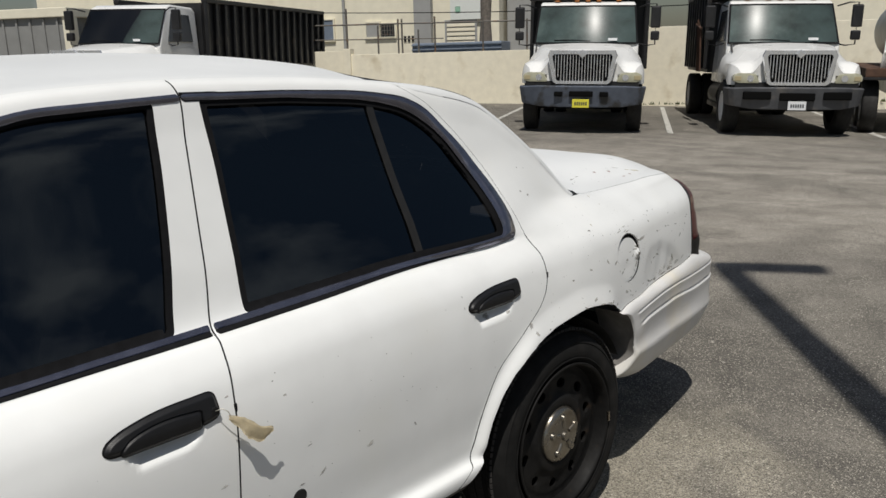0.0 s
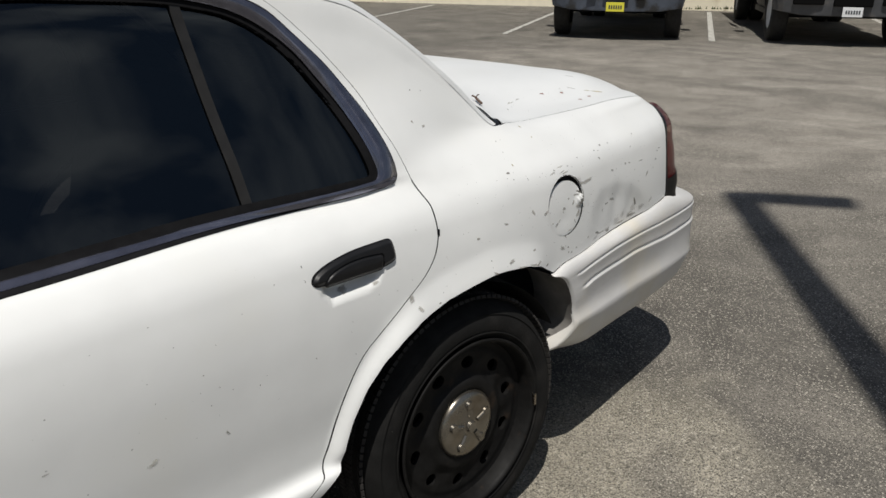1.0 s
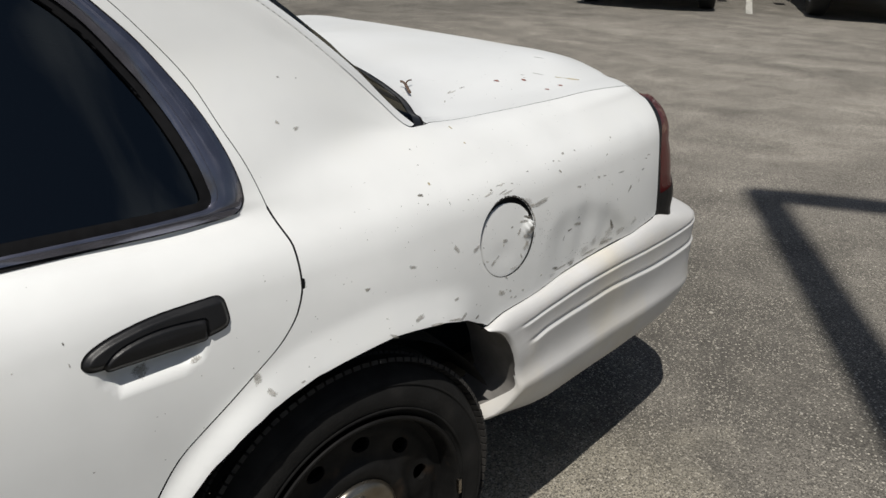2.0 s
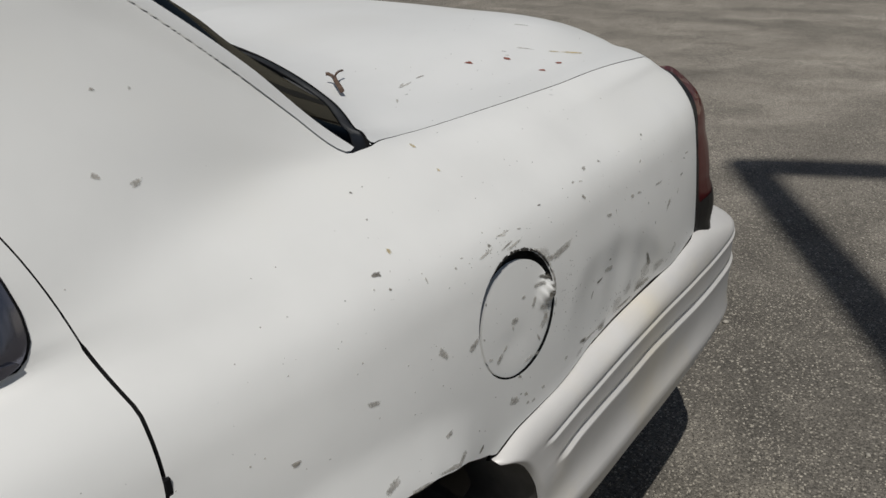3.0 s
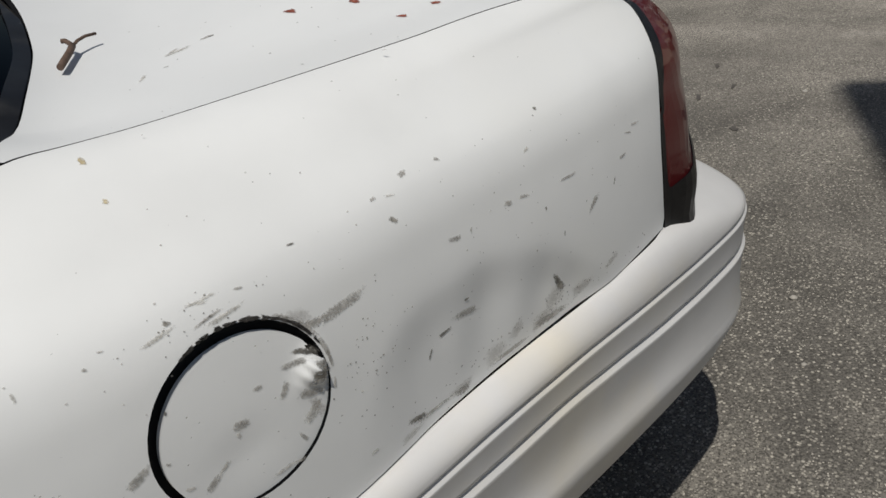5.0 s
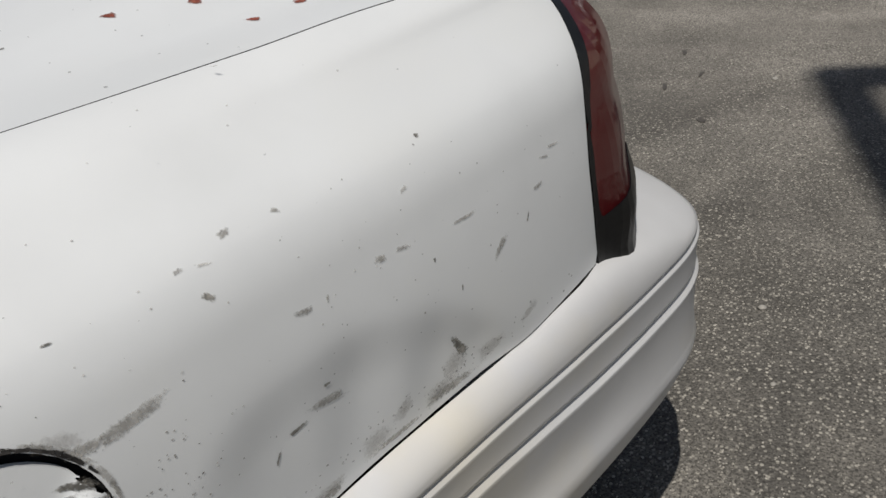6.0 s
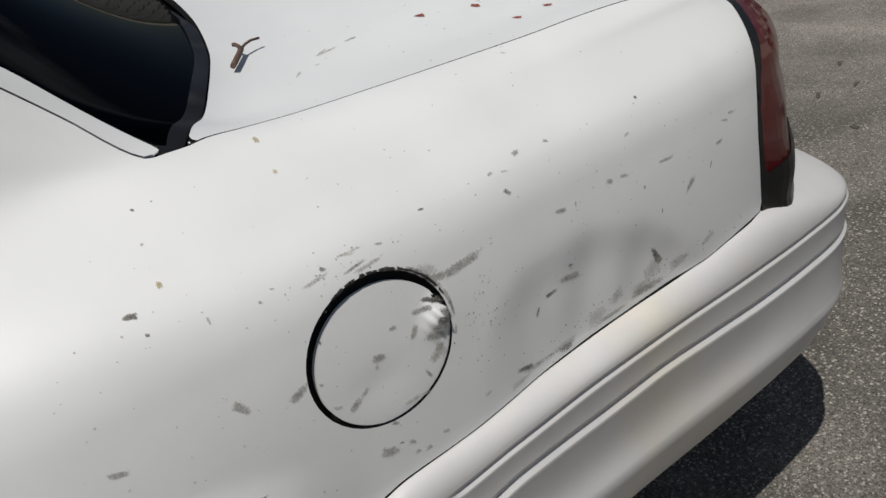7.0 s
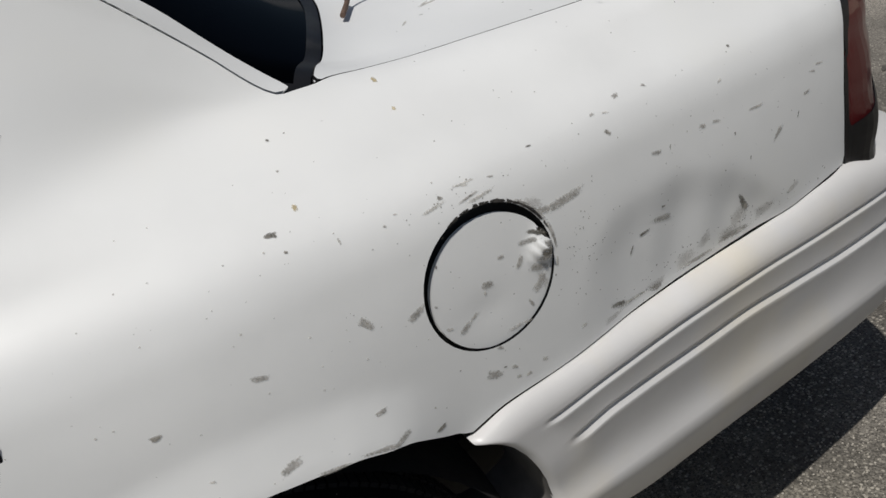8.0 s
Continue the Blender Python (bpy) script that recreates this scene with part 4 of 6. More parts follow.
def build_wheel(parent):
    """A wheel about the origin, outer face towards -y."""
    w = new("wheel")
    w.parent = parent
    tagged(w, "black steel wheel with worn tyre")
    prof = [(.228, -.068), (.232, -.082), (.240, -.092), (.262, -.101), (.288, -.100), (.306, -.092), (.318, -.080), (.326, -.064), (.334, -.052), (.336, -.03), (.337, 0),
            (.336, .03), (.334, .052), (.326, .064), (.318, .085), (.290, .10), (.240, .092), (.228, .068)]
    v, f = lathe(prof, 96)
    tyre = raw("tyre", v, f, TYRE, w, "worn black tyre")
    bm = bmesh.new()
    for k in range(110):
        a = k * math.tau / 110
        bmesh.ops.create_cube(bm, size=1, matrix=Matrix.Rotation(-a, 4, "Y") @ Matrix.Translation((.3325, -.058, 0)) @ Matrix.Rotation(.45, 4, "Z") @ Matrix.Diagonal((.008, .034, .0148, 1)))
    part("tread_block", bm, TREAD, tyre)
    bm = bmesh.new()
    for k in range(160):
        a = k * math.tau / 160
        for y in (-.022, .012):
            bmesh.ops.create_cube(bm, size=1, matrix=Matrix.Rotation(-a, 4, "Y") @ Matrix.Translation((.336, y, 0)) @ Matrix.Diagonal((.010, .024, .0105, 1)))
    part("tread_rib", bm, TREAD, tyre)
    # raised rings on the side of the tyre
    ring = []
    for r in (.252, .300):
        v, f = lathe([(r - .003, -.0985 if r < .28 else -.0945), (r, -.1025 if r < .28 else -.0985), (r + .003, -.1 if r < .28 else -.0935)], 96)
        raw("sidewall_ring", v, f, TYRE, tyre)
    # rim
    v, f = lathe([(.233, -.094), (.238, -.100), (.235, -.104), (.229, -.101), (.2255, -.092), (.222, -.080), (.219, -.066), (.2185, -.05), (.214, .08), (.225, .09)], 96)
    raw("rim", v, f, STEEL, w, "black steel rim")
    # disc with vent holes
    nr, na = 30, 200
    rr = np.linspace(.055, .2185, nr)
    aa = np.linspace(0, math.tau, na)
    depth = curve([(.055, -.062), (.085, -.066), (.102, -.074), (.116, -.074), (.130, -.066), (.145, -.061), (.168, -.060), (.190, -.061), (.205, -.058), (.2185, -.060)])
    R, A = np.meshgrid(rr, aa, indexing="ij")
    lobes = .003 * np.cos(A * 10) * np.exp(-((R - .150) / .022) ** 2)
    P = np.stack([R * np.cos(A), depth(R) - lobes, R * np.sin(A)], -1)
    N = np.cross(np.gradient(P, axis=0), np.gradient(P, axis=1))
    N /= np.linalg.norm(N, axis=2, keepdims=True)
    N *= np.where(N[..., 1:2] > 0, -1, 1)
    sector = math.tau / 10
    da = (A + .12) % sector - sector / 2
    holes = np.hypot((R - .166) / .0165, da * .166 / .0195) - 1
    v, f, n = largest_piece(*trim_mesh(P, N, -holes * .015, .012))
    disc = bmesh.new()
    made = [disc.verts.new(p) for p in v]
    for q in f:
        disc.faces.new([made[a] for a in q])
    bmesh.ops.remove_doubles(disc, verts=disc.verts[:], dist=1e-5)
    part("wheel_disc", smooth_bm(disc), STEEL, w, "black steel disc with oval vent holes")
    v, f = lathe([(.0, -.012), (.20, -.012), (.20, .0)], 48)
    raw("brake_drum", v, f, DARK, w)
    # hub cap
    v, f = lathe([(.0, -.0905), (.020, -.0905), (.024, -.089), (.058, -.0885), (.070, -.087), (.080, -.0845), (.087, -.080), (.091, -.072), (.0915, -.062), (.088, -.055)], 64)
    cap = raw("hub_cap", v, f, CAP, w, "worn chrome hub cap")
    for k in range(5):
        a = k * math.tau / 5 + .35
        c = Vector((.060 * math.cos(a), 0, .060 * math.sin(a)))
        part("lug_cover", smooth_bm(cyl_bm(c + Vector((0, -.083, 0)), c + Vector((0, -.0945, 0)), .0145, .0105, 14)), CAP, cap)
        part("cap_web", smooth_bm(cyl_bm(c * .45 + Vector((0, -.088, 0)), c * .85 + Vector((0, -.088, 0)), .007, .008, 10)), CAP, cap)
    bm = bmesh.new()
    cyl_bm((0, -.088, 0), (0, -.099, 0), .017, .014, 20, bm)
    part("cap_boss", smooth_bm(bm), CAP, cap)
    # balance weight
    part("balance_weight", box_bm(.228, .236, -.108, -.098, -.028, .006, .002), CHROME, w, "grey balance weight")
    return w


wheel = build_wheel(sedan)
wheel.matrix_basis = pose(0, .180, .340, 0, 0, 0)
for x, far in ((0, True), (-2.913, False), (-2.913, True)):
    twin = copy_thing(wheel, pose(x, .180, .340) if not far else pose(x, 2 * CENTRE - .180, .340, 0, 0, 180))


# ---------------------------------------------------------------- small things on the car
def fine_patch(x0, x1, z0, z1, pitch):
    """A finer net over a stretch of the flank."""
    xs = np.arange(x0, x1, pitch)
    zs = np.arange(z0, z1, pitch)
    P = np.zeros((len(xs), len(zs), 3))
    cols = np.array([np.interp(zs, PLAIN[i, :J_RAIL, 2], PLAIN[i, :J_RAIL, 1]) for i in range(len(XS))])
    for k in range(len(zs)):
        P[:, k, 0], P[:, k, 1], P[:, k, 2] = xs, np.interp(xs, XS, cols[:, k]), zs[k]
    N = np.cross(np.gradient(P, axis=1), np.gradient(P, axis=0))
    N /= np.linalg.norm(N, axis=2, keepdims=True)
    N *= np.where(N[..., 1:2] > 0, -1, 1)
    return P, N


def flap_swell(x, z):
    """How far the fuel flap stands off the wing's surface: a little low, with its lip bent up at one place."""
    round_it = np.hypot((x - .4395) / .0150, (z - .8490 - .25 * (x - .4395)) / .0165)
    lip = .0105 * np.exp(-1.25 * round_it ** 2) * (1 + .22 * np.sin(x * 520 + z * 310)) + .0035 * np.exp(-((x - .446) / .006) ** 2 - ((z - .838) / .012) ** 2)
    return lip - .0040 - .0012 * np.exp(-((x - .36) / .03) ** 2 - ((z - .81) / .02) ** 2)


# --- fuel flap: a disc that sits a little low in its hole, with a bent lip and a piece torn out beside it
patch_p, patch_n = fine_patch(.285, .470, .745, .925, .0020)
px, pz = patch_p[..., 0], patch_p[..., 2]
flap_sd = np.maximum(np.hypot((px - .3748) * .945, pz - .8350) - .0731, .0105 - np.hypot(px - .4500, (pz - .8690) * .8) - .002 * np.sin(px * 900) * np.cos(pz * 700))
patch_p += patch_n * flap_swell(px, pz)[..., None]
flap_n = np.cross(np.gradient(patch_p, axis=1), np.gradient(patch_p, axis=0))
flap_n /= np.maximum(np.linalg.norm(flap_n, axis=2, keepdims=True), 1e-9)
flap_n *= np.where(flap_n[..., 1:2] > 0, -1, 1)
fv_, ff_, fn_ = trim_mesh(patch_p, flap_n, flap_sd, .008)
flap_ob = raw("fuel_flap", fv_, ff_, PAINT, wing_ob, "round white fuel flap with a bent lip, set low in its hole", fn_)


def on_flank(x, z):
    """The place and the normal of the near flank at (x, z)."""
    i = int(np.argmin(np.abs(XS - x)))
    i2 = min(max(i + (1 if x > XS[i] else -1), 0), len(XS) - 1)
    w = 0 if i2 == i else (x - XS[i]) / (XS[i2] - XS[i])
    got = []
    for c in (i, i2):
        zs = GRID[c, :J_RAIL, 2]
        j = int(np.clip(np.searchsorted(zs, z), 1, J_RAIL - 1))
        u = np.clip((z - zs[j - 1]) / max(zs[j] - zs[j - 1], 1e-6), 0, 1)
        got.append((GRID[c, j - 1] * (1 - u) + GRID[c, j] * u, NORM[c, j - 1] * (1 - u) + NORM[c, j] * u))
    p = got[0][0] * (1 - w) + got[1][0] * w
    n = got[0][1] * (1 - w) + got[1][1] * w
    return p, n / np.linalg.norm(n)


def on_deck(x, y):
    """The same for the boot lid at (x, y)."""
    i = int(np.argmin(np.abs(XS - x)))
    ys = GRID[i, J_RAIL - 20:, 1]
    j = int(np.clip(np.searchsorted(ys, y), 1, len(ys) - 1)) + J_RAIL - 20
    u = np.clip((y - GRID[i, j - 1, 1]) / max(GRID[i, j, 1] - GRID[i, j - 1, 1], 1e-6), 0, 1)
    p = GRID[i, j - 1] * (1 - u) + GRID[i, j] * u
    n = NORM[i, j - 1] * (1 - u) + NORM[i, j] * u
    return np.array((x, y, p[2])), n / np.linalg.norm(n)


def mark(where, name, a, b, width, material, parent, rnd, proud=.0007, ragged=.35):
    """A thin ragged patch on the paint from a to b."""
    a, b = np.array(a), np.array(b)
    mid, half = (a + b) / 2, np.linalg.norm(b - a) / 2 + width * .45
    along = (b - a) / max(np.linalg.norm(b - a), 1e-6) if np.linalg.norm(b - a) > 1e-5 else np.array((1.0, 0.0))
    across = np.array((-along[1], along[0]))
    n = 22
    phase = [rnd.uniform(0, 6.28) for _ in range(4)]
    verts, norms = [], []
    taper = rnd.uniform(-.35, .35)
    for share in (0, .55, 1.0):
        for k in range(n if share else 1):
            t = k * math.tau / n
            r = 1 + ragged * (.45 * math.sin(3 * t + phase[0]) + .30 * math.sin(5 * t + phase[1]) + .30 * math.sin(9 * t + phase[2]) + rnd.uniform(-.25, .25)) * (share > .9)
            ct, st = math.cos(t), math.sin(t)
            u = share * r * math.copysign(abs(ct) ** .75, ct) * half
            v = share * r * math.copysign(abs(st) ** .6, st) * width * .60 * (1 + taper * ct)
            q = mid + along * u + across * v
            p, m = where(q[0], q[1])
            verts.append(p + m * proud)
            norms.append(m)
    faces = [[0, 1 + k, 1 + (k + 1) % n] for k in range(n)]
    faces += [[1 + k, 1 + n + k, 1 + n + (k + 1) % n, 1 + (k + 1) % n] for k in range(n)]
    ob = raw(name, verts, faces, material, parent, "", norms)
    cover = ob.data.attributes.new("cover", "FLOAT", "POINT")
    cover.data.foreach_set("value", [.78] + [.56] * n + [.0] * n)
    return ob


# places and widths of the marks on the paint: kind, from, to, width
MARKS_WING = (
    ("d", 0.162, 0.967, 0.175, 0.965, 0.0053), ("s", 0.2, 1.005, 0.203, 1.005, 0.0024), ("y", 0.199, 0.978, 0.202, 0.977, 0.006),
    ("d", 0.174, 0.951, 0.177, 0.95, 0.0029), ("f", 0.226, 0.945, 0.226, 0.939, 0.0036), ("s", 0.272, 0.939, 0.275, 0.938, 0.003),
    ("d", 0.205, 1.028, 0.208, 1.027, 0.0025), ("y", 0.341, 1.04, 0.345, 1.039, 0.0047), ("y", 0.34, 1.018, 0.343, 1.017, 0.0038),
    ("s", 0.285, 0.945, 0.29, 0.944, 0.0018), ("s", 0.219, 0.866, 0.23, 0.853, 0.011), ("s", 0.267, 0.841, 0.287, 0.85, 0.0106),
    ("s", 0.098, 0.765, 0.122, 0.77, 0.0114), ("s", 0.038, 0.762, 0.056, 0.752, 0.0074), ("s", 0.203, 0.768, 0.218, 0.768, 0.007),
    ("d", 0.007, 0.847, 0.017, 0.847, 0.0062), ("s", 0.103, 0.861, 0.121, 0.856, 0.0074), ("s", 0.125, 0.748, 0.171, 0.74, 0.0058),
)
MARKS_WING_B = (
    ("s", 0.171, 0.743, 0.226, 0.726, 0.006), ("s", 0.213, 0.728, 0.236, 0.734, 0.0091), ("d", 0.264, 0.708, 0.278, 0.71, 0.0063),
    ("s", -0.206, 0.772, -0.206, 0.757, 0.017), ("s", -0.194, 0.743, -0.185, 0.732, 0.0121), ("s", -0.138, 0.736, -0.13, 0.737, 0.0044),
    ("f", 0.038, 0.789, 0.044, 0.787, 0.0037), ("s", -0.024, 1.097, -0.012, 1.099, 0.0073), ("s", -0.055, 1.115, -0.049, 1.111, 0.0063),
    ("s", -0.026, 1.179, -0.022, 1.178, 0.0037), ("s", 0.01, 1.173, 0.012, 1.172, 0.0037),
)
MARKS_TAIL = (
    ("s", 0.449, 0.884, 0.512, 0.89, 0.0134), ("s", 0.44, 0.889, 0.463, 0.885, 0.0105), ("d", 0.581, 0.795, 0.602, 0.797, 0.0045),
    ("d", 0.566, 0.777, 0.573, 0.789, 0.003), ("s", 0.604, 0.806, 0.645, 0.796, 0.0107), ("d", 0.624, 0.816, 0.631, 0.815, 0.0038),
    ("d", 0.767, 0.772, 0.783, 0.743, 0.012), ("d", 0.523, 0.728, 0.553, 0.72, 0.0075), ("s", 0.719, 0.722, 0.794, 0.718, 0.012),
    ("s", 0.598, 0.712, 0.617, 0.711, 0.0126), ("d", 0.557, 0.935, 0.564, 0.929, 0.0056), ("s", 0.545, 0.954, 0.553, 0.954, 0.0035),
    ("s", 0.587, 0.96, 0.595, 0.961, 0.0057), ("s", 0.616, 0.887, 0.633, 0.884, 0.0066), ("f", 0.649, 0.888, 0.647, 0.88, 0.003),
    ("s", 0.632, 0.96, 0.638, 0.957, 0.0037), ("s", 0.701, 0.89, 0.711, 0.887, 0.0078), ("s", 0.722, 0.888, 0.74, 0.884, 0.0047),
)
MARKS_TAIL_B = (
    ("s", 0.787, 0.879, 0.823, 0.877, 0.0042), ("d", 0.784, 0.959, 0.787, 0.958, 0.0041), ("f", 0.745, 0.928, 0.753, 0.93, 0.0048),
    ("s", 0.835, 0.822, 0.855, 0.837, 0.0096), ("d", 0.761, 0.861, 0.761, 0.857, 0.0032), ("d", 0.889, 0.833, 0.895, 0.844, 0.0027),
    ("s", 0.906, 0.859, 0.923, 0.861, 0.0054), ("s", 0.939, 0.889, 0.962, 0.886, 0.0037), ("s", 0.924, 0.885, 0.942, 0.88, 0.0027),
    ("d", 0.787, 0.821, 0.786, 0.815, 0.0025), ("s", 1.02, 0.856, 1.021, 0.823, 0.0059), ("d", 0.453, 0.953, 0.461, 0.952, 0.002),
    ("f", 0.561, 0.952, 0.574, 0.949, 0.0028), ("f", 0.349, 0.946, 0.386, 0.946, 0.0025), ("f", 0.355, 0.947, 0.375, 0.943, 0.0031),
    ("s", 0.394, 0.943, 0.404, 0.941, 0.0025), ("d", 0.336, 0.943, 0.34, 0.941, 0.0049),
)
MARKS_FLAP = (
    ("s", 0.385, 0.859, 0.391, 0.858, 0.0065), ("s", 0.359, 0.837, 0.37, 0.836, 0.0116), ("s", 0.36, 0.83, 0.361, 0.826, 0.0052),
    ("s", 0.322, 0.797, 0.335, 0.805, 0.0097), ("f", 0.335, 0.805, 0.347, 0.812, 0.0052), ("s", 0.41, 0.863, 0.437, 0.861, 0.0079),
    ("s", 0.405, 0.837, 0.413, 0.849, 0.0085), ("s", 0.419, 0.832, 0.444, 0.824, 0.0107), ("s", 0.43, 0.839, 0.447, 0.835, 0.0094),
    ("f", 0.422, 0.802, 0.438, 0.817, 0.0135), ("s", 0.411, 0.798, 0.417, 0.785, 0.0054), ("d", 0.313, 0.882, 0.313, 0.879, 0.0031),
    ("s", 0.3, 0.841, 0.303, 0.839, 0.0031), ("s", 0.307, 0.81, 0.314, 0.808, 0.0051), ("f", 0.377, 0.772, 0.402, 0.773, 0.0061),
    ("d", 0.436, 0.845, 0.450, 0.842, 0.013), ("s", 0.441, 0.853, 0.450, 0.850, 0.010), ("d", 0.424, 0.873, 0.449, 0.862, 0.0085), ("g", 0.43, 0.822, 0.44, 0.80, 0.012),
)
MARKS_LOW = (
    ("s", 0.34, 0.736, 0.357, 0.729, 0.0136), ("s", 0.359, 0.763, 0.366, 0.759, 0.0054), ("s", 0.372, 0.73, 0.379, 0.726, 0.0062),
    ("s", 0.389, 0.709, 0.396, 0.709, 0.0057), ("f", 0.376, 0.714, 0.382, 0.712, 0.0056), ("f", 0.413, 0.718, 0.42, 0.715, 0.0064),
    ("f", 0.474, 0.728, 0.483, 0.729, 0.0058), ("f", 0.397, 0.775, 0.41, 0.774, 0.0054), ("d", 0.361, 0.735, 0.366, 0.734, 0.0021),
    ("s", 0.649, 0.714, 0.722, 0.716, 0.0083), ("s", 0.528, 0.718, 0.599, 0.715, 0.0061),
)
MARKS_DOOR = (
    ("s", -0.996, 0.697, -0.982, 0.699, 0.0039), ("s", -0.968, 0.613, -0.946, 0.63, 0.0081), ("f", -0.825, 0.63, -0.807, 0.639, 0.0139),
    ("s", -0.672, 0.637, -0.666, 0.627, 0.0072), ("d", -1.021, 0.613, -1.007, 0.614, 0.004), ("s", -1.063, 0.865, -1.059, 0.865, 0.0038),
    ("f", -1.043, 0.829, -1.034, 0.829, 0.0063), ("s", -1.175, 0.865, -1.165, 0.867, 0.0049), ("f", -1.21, 0.686, -1.191, 0.691, 0.0063),
    ("f", -1.128, 0.614, -1.114, 0.619, 0.0105), ("d", -0.798, 0.439, -0.79, 0.442, 0.0059), ("s", -0.463, 0.878, -0.462, 0.871, 0.0031),
    ("d", -0.464, 0.906, -0.463, 0.902, 0.0031), ("s", -0.378, 0.826, -0.361, 0.831, 0.0163), ("s", -0.302, 0.823, -0.286, 0.828, 0.0081),
)
MARKS_DECK = (
    ("r", 0.629, 0.413, 0.639, 0.408, 0.0085), ("r", 0.734, 0.348, 0.743, 0.343, 0.0085), ("r", 0.787, 0.353, 0.797, 0.351, 0.0085),
    ("r", 0.704, 0.396, 0.713, 0.391, 0.0080), ("d", 0.539, 0.424, 0.546, 0.423, 0.0041), ("f", 0.49, 0.416, 0.505, 0.424, 0.0053),
    ("d", 0.583, 0.305, 0.586, 0.303, 0.0018), ("f", 0.473, 0.388, 0.479, 0.388, 0.0038), ("s", 0.715, 0.413, 0.725, 0.408, 0.0021),
    ("f", 0.712, 0.402, 0.72, 0.399, 0.0035), ("s", 0.658, 0.27, 0.662, 0.266, 0.0042), ("f", 0.564, 0.199, 0.565, 0.199, 0.0021),
    ("f", 0.44, 0.369, 0.453, 0.384, 0.005), ("y", 0.806, 0.388, 0.836, 0.378, 0.0045), ("y", 0.833, 0.379, 0.884, 0.362, 0.0095), ("f", 0.823, 0.479, 0.85, 0.456, 0.0059),
    ("s", 0.529, 0.423, 0.543, 0.424, 0.0051), ("s", 0.749, 0.413, 0.786, 0.396, 0.0035), ("f", 0.481, 0.413, 0.519, 0.419, 0.0066),
)
MARKS_SEAM = (
    ("g", .51, .711, .545, .712, .010), ("g", .585, .717, .625, .716, .016), ("g", .65, .722, .675, .728, .026), ("g", .69, .732, .705, .742, .020),
    ("g", .725, .724, .765, .726, .024), ("g", .755, .738, .775, .744, .030), ("g", .80, .728, .83, .734, .022), ("g", .86, .736, .89, .744, .012), ("f", .31, .934, .345, .938, .0045), ("s", .352, .930, .385, .935, .003),
    ("f", .362, .927, .402, .931, .005), ("g", .425, .905, .448, .895, .016),
)
KINDS = {"g": ("grime", GRIME), "s": ("scuff", SCUFF), "d": ("scratch", SCUFF_D), "f": ("grime", FAINT), "r": ("rust_spot", RUST), "y": ("rust_spot", RUST_Y)}
rnd = random.Random(5)


def flap_place(x, z):
    p, n = on_flank(x, z)
    return p + n * float(flap_swell(x, z)), n


for marks, where, parent in ((MARKS_WING, on_flank, wing_ob), (MARKS_WING_B, on_flank, wing_ob), (MARKS_TAIL, on_flank, wing_ob), (MARKS_TAIL_B, on_flank, wing_ob),
                             (MARKS_LOW, on_flank, wing_ob), (MARKS_SEAM, on_flank, wing_ob), (MARKS_FLAP, flap_place, flap_ob), (MARKS_DOOR, on_flank, rear_door_ob),
                             (MARKS_DECK, on_deck, bpy.data.objects["boot_lid"])):
    for kind, xa, za, xb, zb, wide in marks:
        name, material = KINDS[kind]
        mark(where, name, (xa, za), (xb, zb), wide * .90, material, parent, rnd)


def specks(name, where, centre, spread, count, size, material, parent):
    """Spatter too fine to count, in one mesh."""
    verts, faces = [], []
    for _ in range(count):
        q = (rnd.gauss(centre[0], spread[0]), rnd.gauss(centre[1], spread[1]))
        p, m = where(*q)
        if where is on_flank and p[2] > 1.3:
            continue
        s = size * rnd.uniform(.4, 1.5)
        t = np.cross(m, (0, 0, 1.0))
        t /= max(np.linalg.norm(t), 1e-6)
        b = np.cross(m, t)
        k = len(verts)
        turn = rnd.uniform(0, 6)
        el = rnd.uniform(.5, 1.0)
        for c in range(6):
            a = c * math.tau / 6
            r = s * rnd.uniform(.7, 1.2)
            verts.append(p + m * .0007 + (t * math.cos(a + turn) + b * math.sin(a + turn) * el) * r)
        faces.append([k + c for c in range(6)])
    ob = raw(name, verts, faces, material, parent, smooth=False)
    cover = ob.data.attributes.new("cover", "FLOAT", "POINT")
    cover.data.foreach_set("value", [.6] * len(verts))
    return tagged(ob, kind="stuff")


specks("paint_specks", on_flank, (.49, .83), (.022, .030), 60, .0008, SCUFF_D, wing_ob)
specks("paint_specks", on_flank, (.36, .935), (.035, .008), 30, .0008, SCUFF_D, wing_ob)
specks("paint_specks", on_flank, (.55, .88), (.25, .08), 60, .0008, SCUFF, wing_ob)
specks("paint_specks", on_flank, (.80, .85), (.12, .06), 30, .0008, SCUFF, wing_ob)
specks("paint_specks", on_flank, (.25, .95), (.18, .05), 40, .0008, SCUFF, wing_ob)
specks("paint_specks", on_flank, (.75, .735), (.12, .008), 80, .0011, SCUFF, wing_ob)
specks("paint_specks", on_flank, (.05, .83), (.22, .07), 70, .0011, FAINT, wing_ob)
specks("paint_specks", on_flank, (.45, .90), (.30, .08), 90, .0009, FAINT, wing_ob)
specks("paint_specks", on_flank, (-.7, .70), (.3, .12), 60, .0012, SCUFF, rear_door_ob)
specks("paint_specks", on_deck, (.60, .42), (.16, .09), 50, .0009, SCUFF, bpy.data.objects["boot_lid"])


